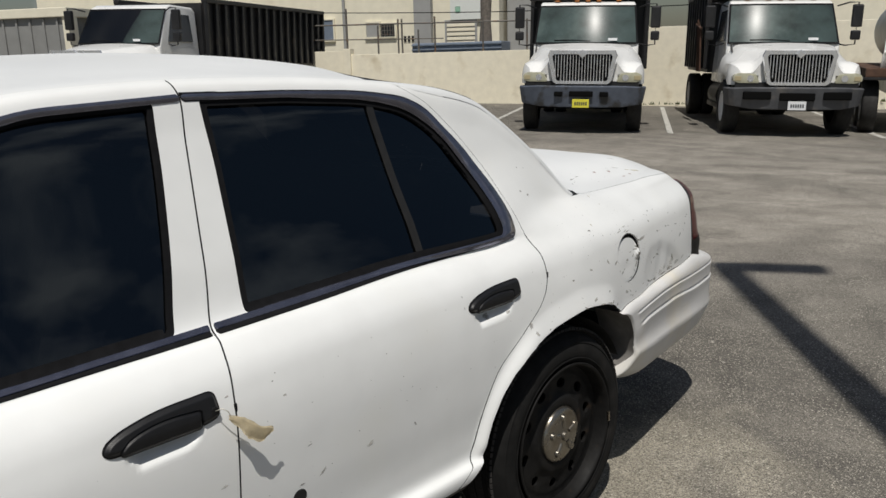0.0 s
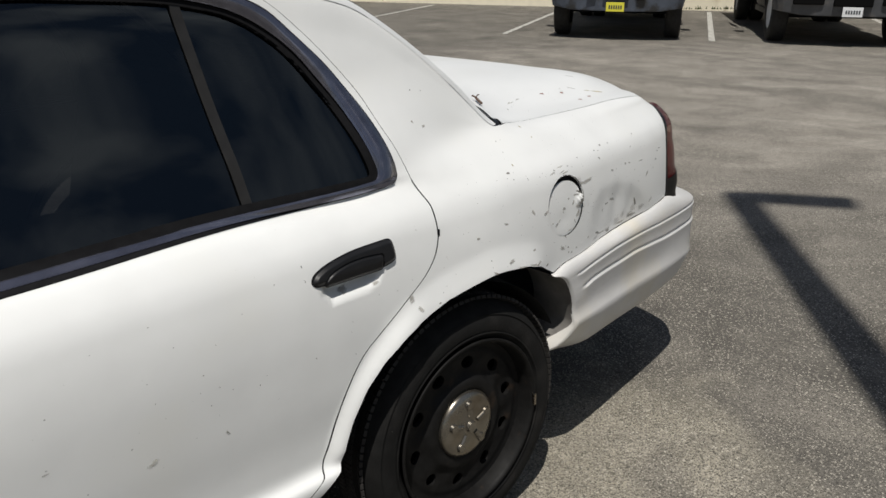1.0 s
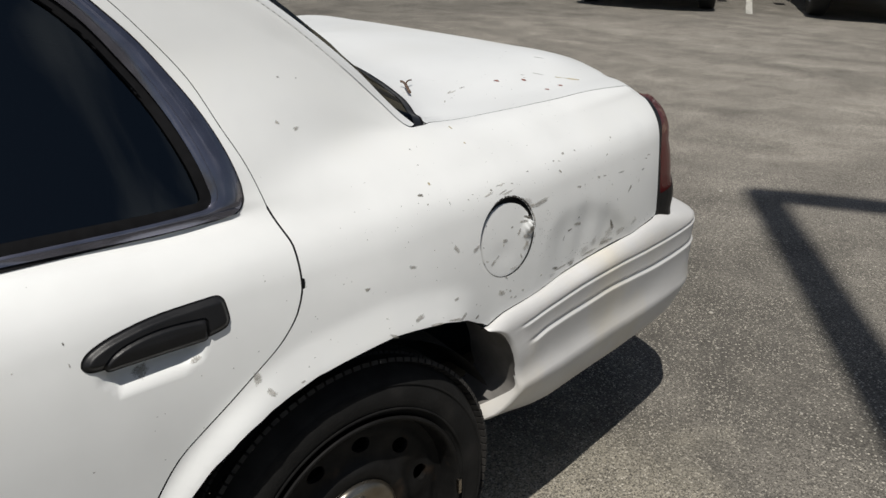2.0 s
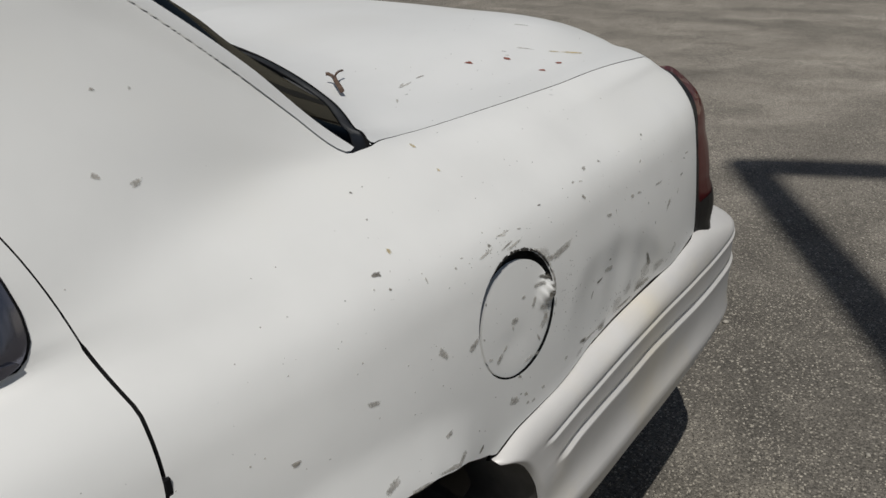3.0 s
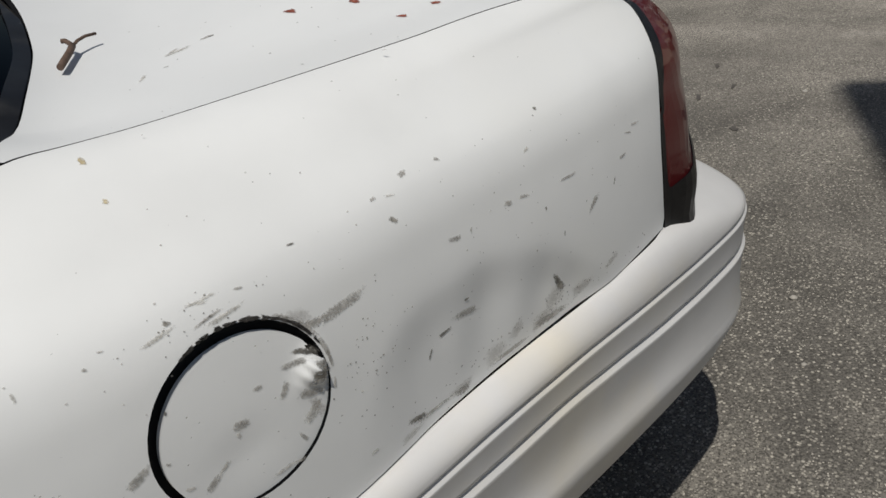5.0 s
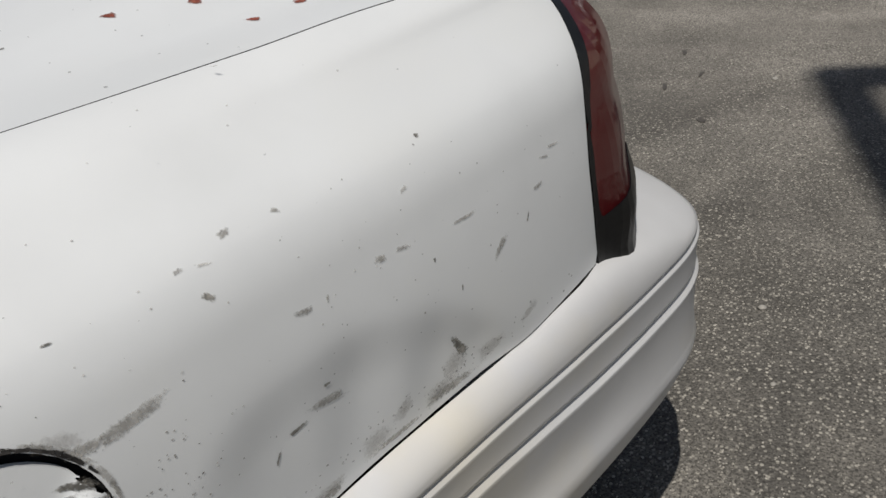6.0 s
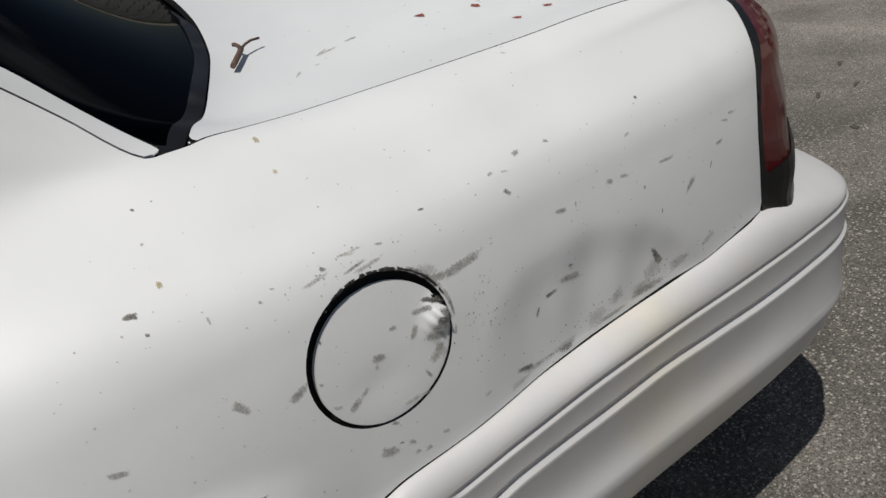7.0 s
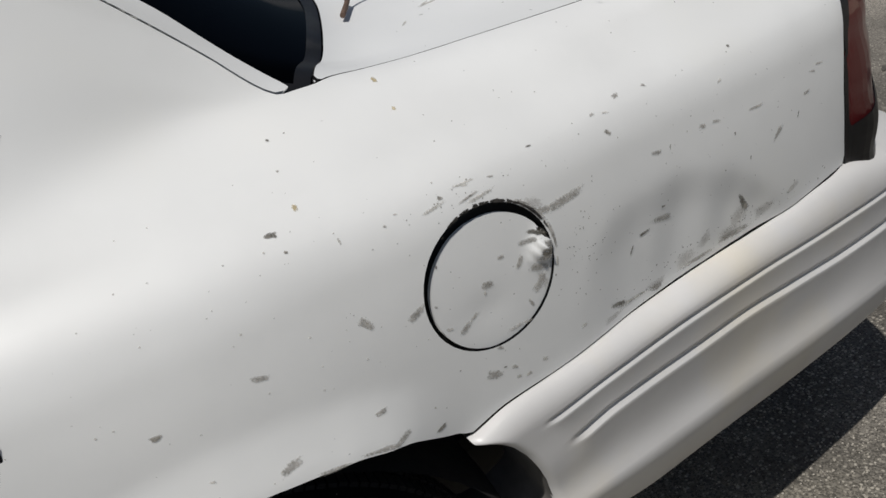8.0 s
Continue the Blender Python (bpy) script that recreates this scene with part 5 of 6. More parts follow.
# torn paint, and black marks that paint the fuel opening's dark past its ragged edge
CHIP_DARK = smear("painted_dark_chipped_edge", (.020, .018, .016), (.05, .045, .04), .9, 200, .25, 1.0)
for ang, ln, wd in ((14, .030, .010), (34, .034, .010), (50, .026, .008), (5, .022, .007), (-12, .014, .006)):
    a = radians(ang)
    c = np.array((.372 + .0850 * math.cos(a), .842 + .0820 * math.sin(a)))
    d = np.array((-math.sin(a), math.cos(a))) * ln / 2
    mark(on_flank, "torn_paint", tuple(c - d), tuple(c + d), wd * .6, SCUFF, wing_ob, rnd)
for k in range(17):
    a = radians(24 + 5.6 * k + rnd.uniform(-2, 2))
    c = np.array((.372 + .0832 * math.cos(a), .842 + .0800 * math.sin(a)))
    d = np.array((-math.sin(a), math.cos(a))) * rnd.uniform(.006, .016) / 2
    mark(on_flank, "chipped_edge", tuple(c - d), tuple(c + d), rnd.uniform(.0022, .0050), CHIP_DARK, wing_ob, rnd, .0008, .5)


# --- door handles
BEZEL = rounded([(-.450, .866), (-.440, .857), (-.30, .853), (-.262, .856), (-.233, .862), (-.238, .908), (-.35, .905), (-.415, .892), (-.442, .880)], [.008, .008, .02, .01, .016, .014, .04, .02, .01])
GRIP = rounded([(-.424, .862), (-.42, .850), (-.272, .850), (-.268, .884), (-.34, .890), (-.40, .880)], [.006, .006, .006, .010, .04, .03])


def handle(dx, dz, door, size=1.0):
    P, N = fine_patch(dx - .475, dx - .21, dz + .83, dz + .925, .0016)
    px, pz = (P[..., 0] - dx + .235) / size - .235, (P[..., 2] - dz - .88) / size + .88
    rim, grip = polysd(px, pz, BEZEL), polysd(px, pz, GRIP)

    def piece(name, sd, parent, thick, swell, material=PLASTIC):
        Q = P + N * swell[..., None]
        M = np.cross(np.gradient(Q, axis=1), np.gradient(Q, axis=0))
        M /= np.linalg.norm(M, axis=2, keepdims=True)
        M *= np.where(M[..., 1:2] > 0, -1, 1)
        v, f, n = trim_mesh(Q, M, sd, thick)
        return raw(name, v, f, material, parent, "", n)
    base = piece("door_handle", np.maximum(rim, .0008 - grip), door, .014, .004 + .007 * step(0, .009, -rim))
    tagged(base, "black plastic door handle")
    piece("handle_flap", grip, base, .014, .007 + .0055 * step(0, .007, -grip) - .004 * step(.872, .852, pz))
    piece("handle_lip", np.maximum(rim - .0018, -(rim + .003)), base, .004, .0015 + 0 * rim, RUBBER)
    return base


handle(0, 0, rear_door_ob)
front_handle = handle(-.957, -.024, front_door_ob, 1.09)
p, n = on_flank(-1.022, .586)
hole = part("trim_hole", cyl_bm(p - n * .004, p + n * .0012, .018, seg=28), DARK, rear_door_ob, "round black hole in the door skin")
key = part("lock_barrel", smooth_bm(cyl_bm((-1.205, .082, .852), (-1.205, .066, .852), .0085, seg=16)), PLASTIC, front_handle)
for x, z in ((-.1035, .884), (-1.1545, .836)):
    p, n = on_flank(x, z)
    part("door_bumper", box_bm(x - .003, x + .003, p[1] - .001, p[1] + .006, z - .012, z + .012, .001), RUBBER, rear_door_ob)

# --- paper tag on a wire at the front handle
tag = thing("paper_tag", "weathered tan paper tag wired to the black door handle", "tag", at=(-1.195, .055, .850))
bm = bmesh.new()
rows = []
girth = curve([(0, .007), (.12, .014), (.30, .024), (.50, .032), (.70, .036), (.90, .031), (1, .022)])
for i in range(25):
    u = i / 24
    x = .004 + .086 * u + .003 * math.sin(u * 9)
    y = -.012 - .014 * math.sin(u * 2.4)
    z = -.010 - .074 * u + .014 * float(step(.70, 1, u))
    turn = .5 + 1.5 * u + .25 * math.sin(u * 13)
    row = []
    for v in (-1, -.6, -.2, .2, .6, 1):
        across = float(girth(u)) * v * .62
        fold = (.004 + .002 * math.sin(u * 17)) * (abs(v) - .5) * (1 - .7 * u)
        row.append(bm.verts.new((x + across * .45 * math.sin(turn) + .0012 * math.sin(31 * u + 5 * v), y + fold + across * .35 * math.cos(turn), z + across * math.cos(turn * .6))))
    rows.append(row)
for a, b in zip(rows, rows[1:]):
    for k in range(5):
        bm.faces.new((a[k], a[k + 1], b[k + 1], b[k])).smooth = True
bmesh.ops.solidify(bm, geom=bm.faces[:], thickness=.0006)
part("paper", bm, PAPER, tag, "crumpled tan paper strip")
part("wire", tube_bm([(-.010, .012, .002), (-.004, -.004, .010), (.006, -.008, .002), (.012, -.006, -.010), (.022, -.010, -.014), (.030, -.012, -.018), (.034, -.016, -.026), (.026, -.016, -.030), (.020, -.012, -.022)], .0011, 6), WIRE, tag)

# --- dry leaf on the boot lid
leaf = thing("dry_leaf", "dry brown forked leaf lying on the white boot lid", "leaf")
lp, ln = on_deck(.416, .474)
leaf.matrix_world = pose(*lp, 0, 0, 0) @ Matrix.Translation((0, 0, .002))
part("blade", tube_bm([(-.030, -.052, .002), (-.020, -.034, .004), (-.010, -.016, .006), (-.002, -.002, .009)], .0036, 8), BROWN, leaf)
part("fork", tube_bm([(-.002, -.003, .009), (-.004, .002, .012), (-.006, .006, .014), (-.009, .008, .014)], .0026, 8), BROWN, leaf)
part("stalk", tube_bm([(-.003, -.004, .009), (.006, .003, .012), (.016, .010, .013), (.028, .015, .012)], .0017, 6), BROWN, leaf)


# ---------------------------------------------------------------- ground
def asphalt():
    """Old asphalt: pale stones in a grey binder, worn patches, sweeping tyre tracks further off."""
    m = bpy.data.materials.new("worn_asphalt")
    m.use_nodes = True
    t = m.node_tree
    b = t.nodes["Principled BSDF"]
    b.inputs["Roughness"].default_value, b.inputs["Specular IOR Level"].default_value = .92, .25
    co = t.nodes.new("ShaderNodeTexCoord")

    def mapped(scale, turn=0.0):
        k = t.nodes.new("ShaderNodeMapping")
        k.inputs["Scale"].default_value = scale
        k.inputs["Rotation"].default_value = (0, 0, radians(turn))
        t.links.new(co.outputs["Object"], k.inputs["Vector"])
        return k.outputs["Vector"]

    def fbm(vec, scale, detail=5.0, warp=0.0):
        n = t.nodes.new("ShaderNodeTexNoise")
        n.inputs["Scale"].default_value, n.inputs["Detail"].default_value, n.inputs["Distortion"].default_value = scale, detail, warp
        t.links.new(vec, n.inputs["Vector"])
        return n.outputs["Fac"]

    def span(value, lo, hi, a, c):
        r = t.nodes.new("ShaderNodeMapRange")
        for key, v in zip(("From Min", "From Max", "To Min", "To Max"), (lo, hi, a, c)):
            r.inputs[key].default_value = v
        t.links.new(value, r.inputs["Value"])
        return r.outputs["Result"]

    def blend(f, a, c):
        x = t.nodes.new("ShaderNodeMix")
        x.data_type = "RGBA"
        t.links.new(f, x.inputs["Factor"])
        for key, v in (("A", a), ("B", c)):
            if isinstance(v, tuple):
                x.inputs[key].default_value = (*v, 1)
            else:
                t.links.new(v, x.inputs[key])
        return x.outputs["Result"]

    def times(a, c):
        x = t.nodes.new("ShaderNodeMath")
        x.operation = "MULTIPLY"
        t.links.new(a, x.inputs[0])
        if isinstance(c, float):
            x.inputs[1].default_value = c
        else:
            t.links.new(c, x.inputs[1])
        return x.outputs[0]

    flat = mapped((1, 1, 1))
    stones = t.nodes.new("ShaderNodeTexVoronoi")
    stones.inputs["Scale"].default_value = 120
    t.links.new(flat, stones.inputs["Vector"])
    grey = t.nodes.new("ShaderNodeSeparateColor")
    t.links.new(stones.outputs["Color"], grey.inputs["Color"])
    base = blend(span(fbm(flat, .55, 5, .8), .38, .64, 0, 1), (0.142, 0.131, 0.114), (0.215, 0.199, 0.170))
    base = blend(span(fbm(mapped((.55, .30, 1), 20), 1.5, 6, 2.2), .47, .66, 0, .75), base, (0.255, 0.234, 0.20))
    base = blend(span(fbm(mapped((.30, .75, 1), -14), 1.1, 6, 2.6), .55, .66, 0, .55), base, (0.102, 0.095, 0.084))
    base = blend(span(fbm(flat, 7, 6, .5), .52, .70, 0, .35), base, (0.115, 0.107, 0.094))
    # paler ground further off: sunlight scattered back to the eye, put into the colour
    backscatter = t.nodes.new("ShaderNodeVectorMath")
    backscatter.operation = "DISTANCE"
    backscatter.inputs[1].default_value = (8.0, 3.2, 0)
    t.links.new(flat, backscatter.inputs[0])
    base = blend(times(span(backscatter.outputs["Value"], 6.2, 3.4, 0, .9), span(fbm(mapped((.5, .22, 1), 24), 1.3, 5, 1.6), .34, .60, .3, 1)), base, (.40, .365, .315))
    # a dusty patch beside the rear wheel
    apart = t.nodes.new("ShaderNodeVectorMath")
    apart.operation = "DISTANCE"
    apart.inputs[1].default_value = (.46, .02, 0)
    t.links.new(mapped((1, 1.2, 1)), apart.inputs[0])
    edge = t.nodes.new("ShaderNodeMath")
    edge.operation = "ADD"
    t.links.new(apart.outputs["Value"], edge.inputs[0])
    t.links.new(span(fbm(flat, 2.5, 5), .3, .7, -.45, .45), edge.inputs[1])
    base = blend(span(edge.outputs[0], .80, .20, 0, .88), base, (.40, .366, .292))
    # blotches a hand to an arm wide
    mottled = t.nodes.new("ShaderNodeVectorMath")
    mottled.operation = "SCALE"
    t.links.new(base, mottled.inputs[0])
    t.links.new(span(fbm(flat, 2.4, 9, .7), .30, .70, .72, 1.26), mottled.inputs["Scale"])
    base = mottled.outputs["Vector"]
    # single stones: each with a shade of its own, dark joints between them
    fine = t.nodes.new("ShaderNodeTexVoronoi")
    fine.inputs["Scale"].default_value = 290
    t.links.new(flat, fine.inputs["Vector"])
    grey2 = t.nodes.new("ShaderNodeSeparateColor")
    t.links.new(fine.outputs["Color"], grey2.inputs["Color"])
    base = blend(span(grey2.outputs["Red"], .40, .80, 0, .72), base, (.050, .046, .040))
    patchy = span(fbm(flat, 1.9, 5), .42, .60, .55, 1)
    stone = times(times(span(grey.outputs["Red"], .18, .40, 0, .9), span(stones.outputs["Distance"], .52, .36, 0, 1)), patchy)
    tone = blend(times(grey.outputs["Green"], grey.outputs["Green"]), (.070, .065, .056), (.62, .575, .485))
    base = blend(stone, base, tone)
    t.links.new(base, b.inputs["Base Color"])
    bump = t.nodes.new("ShaderNodeBump")
    bump.inputs["Strength"].default_value, bump.inputs["Distance"].default_value = .65, .005
    t.links.new(span(stones.outputs["Distance"], 0, .7, 1, 0), bump.inputs["Height"])
    t.links.new(bump.outputs["Normal"], b.inputs["Normal"])
    return m


ASPHALT = asphalt()


def fall(a, b):
    """Height of the yard: level round the car, sloping across further off."""
    return .028 * (min(max(b, -14.0), 16.0) - 1.0) * float(step(5.0, 13.0, a))


YARD = pose(0, 0, 0, 0, 0, 30)
g = bmesh.new()
ga = [-400, -60, -10, 0, 4] + [4.5 + .5 * k for k in range(19)] + [16, 22, 30, 60, 400]
gb = [-400, -60, -14, -10, -6, -3, 0, 1, 3, 6, 9, 12, 16, 60, 400]
rows = [[g.verts.new((a, b, fall(a, b))) for b in gb] for a in ga]
for r0, r1 in zip(rows, rows[1:]):
    for k in range(len(gb) - 1):
        g.faces.new((r0[k], r1[k], r1[k + 1], r0[k + 1])).smooth = True
g.transform(YARD)
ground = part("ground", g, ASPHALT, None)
tagged(ground, "worn grey asphalt yard with pale stones in it", "ground", "", "structure")

STAIN = mat("oil_stain", (.085, .076, .066), .85, vary=.3, scale=60)
PALE_BIT = mat("pale_litter", (.38, .355, .31), .8, vary=.2, scale=90)


def ground_blob(name, x, y, rx, ry, turn, material, h=.004, label="", category=""):
    bm = bmesh.new()
    ph = rnd.uniform(0, 6)
    ring = [(rx * (1 + .25 * math.sin(3 * a + ph) + .15 * math.sin(7 * a)) * math.cos(a), ry * (1 + .25 * math.sin(4 * a + ph)) * math.sin(a)) for a in np.linspace(0, math.tau, 24, endpoint=False)]
    prism_bm(ring, 0, h, bm=bm)
    ob = part(name, bm, material, None)
    ob.matrix_world = pose(x, y, .0, 0, 0, turn)
    return tagged(ob, label, category)


for x, y, rx, ry, turn in ((2.844, 1.331, .026, .014, 40), (3.06, 1.66, .036, .010, 35), (3.25, 1.62, .030, .008, 20), (3.45, 1.85, .034, .010, 35)):
    ground_blob("oil_spot", x, y, rx, ry, turn, STAIN, label="small dark oil spot on grey asphalt", category="stain")
ground_blob("litter_scrap", 3.337, 1.336, .020, .009, 25, PALE_BIT, .008, "pale scrap of litter on grey asphalt", "litter")
for x, y, s in ((1.95, .52, .011), (1.72, .35, .008), (2.2, .75, .008), (1.55, -.05, .008), (2.6, .30, .009)):
    bm = bmesh.new()
    bmesh.ops.create_icosphere(bm, subdivisions=2, radius=s, matrix=Matrix.Diagonal((1, .75, .55, 1)))
    for v in bm.verts:
        v.co *= rnd.uniform(.82, 1.12)
    ob = part("loose_stone", smooth_bm(bm, 30), PALE_BIT, None)
    ob.matrix_world = pose(x, y, s * .4, 0, 0, rnd.uniform(0, 180))
    tagged(ob, "loose pale stone lying on the asphalt", "stone", "loose stones")

# stones standing a little proud of the worn binder beside the car
GRAVEL = mat("exposed_stones", (.19, .176, .15), .85, vary=.25, scale=300)
gt = GRAVEL.node_tree
isle = gt.nodes.new("ShaderNodeNewGeometry")
shade = gt.nodes.new("ShaderNodeMapRange")
shade.inputs["To Min"].default_value, shade.inputs["To Max"].default_value = .24, 2.6
lit = gt.nodes.new("ShaderNodeVectorMath")
lit.operation = "SCALE"
gb_node = gt.nodes["Principled BSDF"]
gt.links.new(isle.outputs["Random Per Island"], shade.inputs["Value"])
gt.links.new(gb_node.inputs["Base Color"].links[0].from_socket, lit.inputs[0])
gt.links.new(shade.outputs["Result"], lit.inputs["Scale"])
gt.links.new(lit.outputs["Vector"], gb_node.inputs["Base Color"])
gv, gf = [], []
grit = random.Random(11)
while len(gv) < 9 * 36000:
    u, v = grit.uniform(.15, 2.7), grit.uniform(-1.25, 1.3)
    if noise.noise(Vector((u * 2.1, v * 2.1, 4.0))) + .5 * noise.noise(Vector((u * 6, v * 6, 1.0))) < grit.uniform(-.70, .40) + .45 * max(0, u - 1.25):
        continue
    size = grit.uniform(.0016, .0034) * (1.5 if grit.random() < .08 else 1)
    k, turn, long = len(gv), grit.uniform(0, 6.28), grit.uniform(.6, 1)
    high = size * grit.uniform(.25, .6)
    for ring, z in ((1.0, -.001), (.72, high)):
        for q in range(4):
            a = turn + q * math.pi / 2 + grit.uniform(-.3, .3)
            gv.append((u + ring * size * math.cos(a), v + ring * size * long * math.sin(a), z))
    gv.append((u, v, high * 1.15))
    for q in range(4):
        r = (q + 1) % 4
        gf += [[k + q, k + r, k + 4 + r, k + 4 + q], [k + 4 + q, k + 4 + r, k + 8]]
stones_ob = raw("exposed_stones", gv, gf, GRAVEL, None, smooth=False)
tagged(stones_ob, "pale and dark stones bedded in worn asphalt", "gravel", "", "stuff")

# ---------------------------------------------------------------- lamp post beside the car, seen by its shadow
POLE = mat("galvanised_pole", (.32, .32, .31), .5, .6, vary=.15, scale=12)
lamp_post = thing("lamp_post", "tall grey steel lamp post with a short arm", "lamp post", at=(-1.37, -2.88, 0))
part("pole", smooth_bm(cyl_bm((0, 0, 0), (0, 0, 13.0), .125, .100, 24)), POLE, lamp_post)
part("base_plate", box_bm(-.17, .17, -.17, .17, 0, .03, .005), POLE, lamp_post)
arm = Vector((.29, -.52, 0)).normalized()
part("arm", smooth_bm(cyl_bm(Vector((0, 0, 12.95)), Vector((0, 0, 12.95)) + arm * .35, .04, seg=12)), POLE, lamp_post)
head = bmesh.new()
box_bm(-.10, .54, -.115, .115, -.07, .08, .05, head)
head.transform(Matrix.Translation(Vector((0, 0, 12.95)) + arm * .14) @ Matrix.Rotation(math.atan2(arm.y, arm.x), 4, "Z"))
part("lamp_head", head, POLE, lamp_post)

# ---------------------------------------------------------------- the yard behind: a runs along the parking bays, b to the left
LINE = mat("worn_white_road_paint", (.52, .51, .47), .85, vary=.2, scale=30, second=(.22, .21, .18), cover=(.50, .62), second_scale=9)
for b in (-4.40, -.66, 3.10, 6.85):
    bm = box_bm(13.9 if b != 6.85 else 16.5, 21.4, b - .055, b + .055, 0, .004)
    ob = part("parking_line", bm, LINE, None)
    ob.matrix_world = YARD @ Matrix.Translation((0, 0, fall(18, b)))
    tagged(ob, "worn white parking bay line on grey asphalt", "road marking", "parking lines", "structure")

CREAM = mat("cream_wall_paint", (.86, .80, .64), .85, vary=.05, scale=5, second=(.66, .58, .42), cover=(.58, .75), second_scale=1.6, bump=.1, bump_scale=40)
CREAM_B = mat("pale_cream_render", (.80, .75, .60), .85, vary=.05, scale=3, second=(.68, .62, .48), cover=(.60, .78), second_scale=.9)
GREY_W = mat("grey_metal_wall", (.26, .26, .25), .6, vary=.08, scale=3, second=(.19, .19, .18), cover=(.55, .7), second_scale=1.0)
GREY_R = mat("grey_render", (.33, .33, .32), .85, vary=.06, scale=3)
BLUE_M = mat("blue_grey_metal", (.20, .24, .30), .5, .3, vary=.1, scale=6)
FENCE = mat("weathered_fence_steel", (.15, .14, .125), .6, .4, vary=.2, scale=20, second=(.20, .11, .06), cover=(.55, .7), second_scale=8)
BARK = mat("grey_tree_bark", (.15, .13, .11), .9, vary=.3, scale=14, bump=.6, bump_scale=18)
DARK_GLASS = mat("dark_window", (.03, .035, .04), .15)
MOSS = mat("weeds", (.09, .11, .035), .9, vary=.4, scale=25)

wall = thing("wall_yard", "cream painted yard wall with stains", "wall", kind="structure")
wall.matrix_world = YARD
part("wall_face", box_bm(22.0, 22.2, .35, 8.75, -.6, 1.62, .01), CREAM, wall)
part("wall_face", box_bm(22.0, 22.2, 8.76, 34, -.6, 1.74, .01), CREAM, wall)
part("wall_face", box_bm(22.0, 22.25, -26, .34, -.6, 2.14, .01), CREAM, wall)
part("wall_pier", box_bm(21.93, 22.27, 8.60, 8.84, -.6, 1.80, .01), CREAM, wall)
weeds = bmesh.new()
for k in range(500):
    b = rnd.uniform(-8, 12)
    a = 21.98 - abs(rnd.gauss(0, .07))
    h = rnd.uniform(.02, .10)
    w = rnd.uniform(.01, .03)
    q = [weeds.verts.new((a, b - w, 0)), weeds.verts.new((a, b + w, 0)), weeds.verts.new((a - rnd.uniform(0, .04), b + rnd.uniform(-.03, .03), h))]
    weeds.faces.new(q)
wd = part("weeds", weeds, MOSS, None)
wd.matrix_world = YARD
tagged(wd, "low weeds along the foot of the cream wall", "weeds", "", "stuff")

fence = thing("wall_fence", "weathered steel pipe fence on top of the cream wall", "fence", "", kind="structure")
fence.matrix_world = YARD
for b, h in ((11.6, 2.65), (9.97, 2.68), (8.73, 2.98), (7.74, 2.45), (7.10, 2.62), (6.98, 2.62), (6.47, 2.30), (5.96, 2.66), (4.5, 2.5), (3.2, 2.5), (1.8, 2.5), (.8, 2.5)):
    part("post", smooth_bm(cyl_bm((22.1, b, 1.55), (22.1, b, h), .028, seg=10)), FENCE, fence)
part("top_rail", smooth_bm(cyl_bm((22.1, 14, 2.56), (22.1, .6, 2.42), .022, seg=10)), FENCE, fence)
part("middle_rail", smooth_bm(cyl_bm((22.1, 14, 2.15), (22.1, 5.7, 2.02), .016, seg=10)), FENCE, fence)


def facade(label, a0, a1, b0, b1, h, material, name="building"):
    ob = thing(name, label, "building")
    ob.matrix_world = YARD
    part("wall", box_bm(a0, a1, b0, b1, 0, h, .02), material, ob)
    part("roof", box_bm(a0 - .12, a1, b0 - .12, b1 + .12, h, h + .22, .03), material, ob)
    return ob


def window(parent, a, b0, b1, z0, z1, bars=0, name="window", material=None, frame=None):
    w = part(name, box_bm(a - .06, a + .05, b0, b1, z0, z1, .01), material or DARK_GLASS, parent)
    fr = bmesh.new()
    for q in ((b0 - .06, b0, z0 - .06, z1 + .06), (b1, b1 + .06, z0 - .06, z1 + .06), (b0, b1, z0 - .06, z0), (b0, b1, z1, z1 + .06)):
        box_bm(a - .09, a, *q, 0, fr)
    part("window_frame", fr, frame or CREAM_B, w)
    if bars:
        for k in range(bars):
            b = b0 + (b1 - b0) * (k + .5) / bars
            part("bar", box_bm(a - .13, a - .11, b - .015, b + .015, z0, z1), FENCE, w)
        for k in range(3):
            z = z0 + (z1 - z0) * (k + .5) / 3
            part("bar", box_bm(a - .125, a - .115, b0, b1, z - .015, z + .015), FENCE, w)
    return w


house = facade("pale cream industrial building with shuttered openings", 30, 44, 5.35, 26, 6.2, CREAM_B)
window(house, 30, 12.15, 12.90, 2.26, 3.04, name="shutter", material=BLUE_M)
window(house, 30, 10.20, 10.75, 2.32, 2.86, name="shutter", material=GREY_R)
window(house, 30, 9.56, 10.14, 2.32, 2.80, bars=5)
roller = window(house, 30, 6.28, 7.44, 1.2, 2.80, name="roller_door", material=GREY_R, frame=GREY_R)
for k in range(9):
    part("slat", box_bm(29.90, 29.96, 6.30, 7.42, 1.25 + k * .17, 1.36 + k * .17, .01), CREAM, roller)
part("downpipe", smooth_bm(cyl_bm((29.9, 11.66, 0), (29.9, 11.66, 6), .06, seg=10)), GREY_R, house)
part("pilaster", box_bm(29.6, 30.1, 7.98, 8.67, 0, 6.2, .02), GREY_R, house)
sign = thing("wall_sign", "white sign panel with a small green mark on the cream building", "sign")
sign.matrix_world = YARD
part("panel", box_bm(29.86, 29.97, 6.0, 7.26, 2.86, 3.9, .01), mat("white_sign", (.72, .74, .70), .5, vary=.03), sign)
part("mark", box_bm(29.84, 29.86, 6.85, 7.05, 3.16, 3.36, .03), mat("green_sign_mark", (.30, .50, .38), .5), sign)
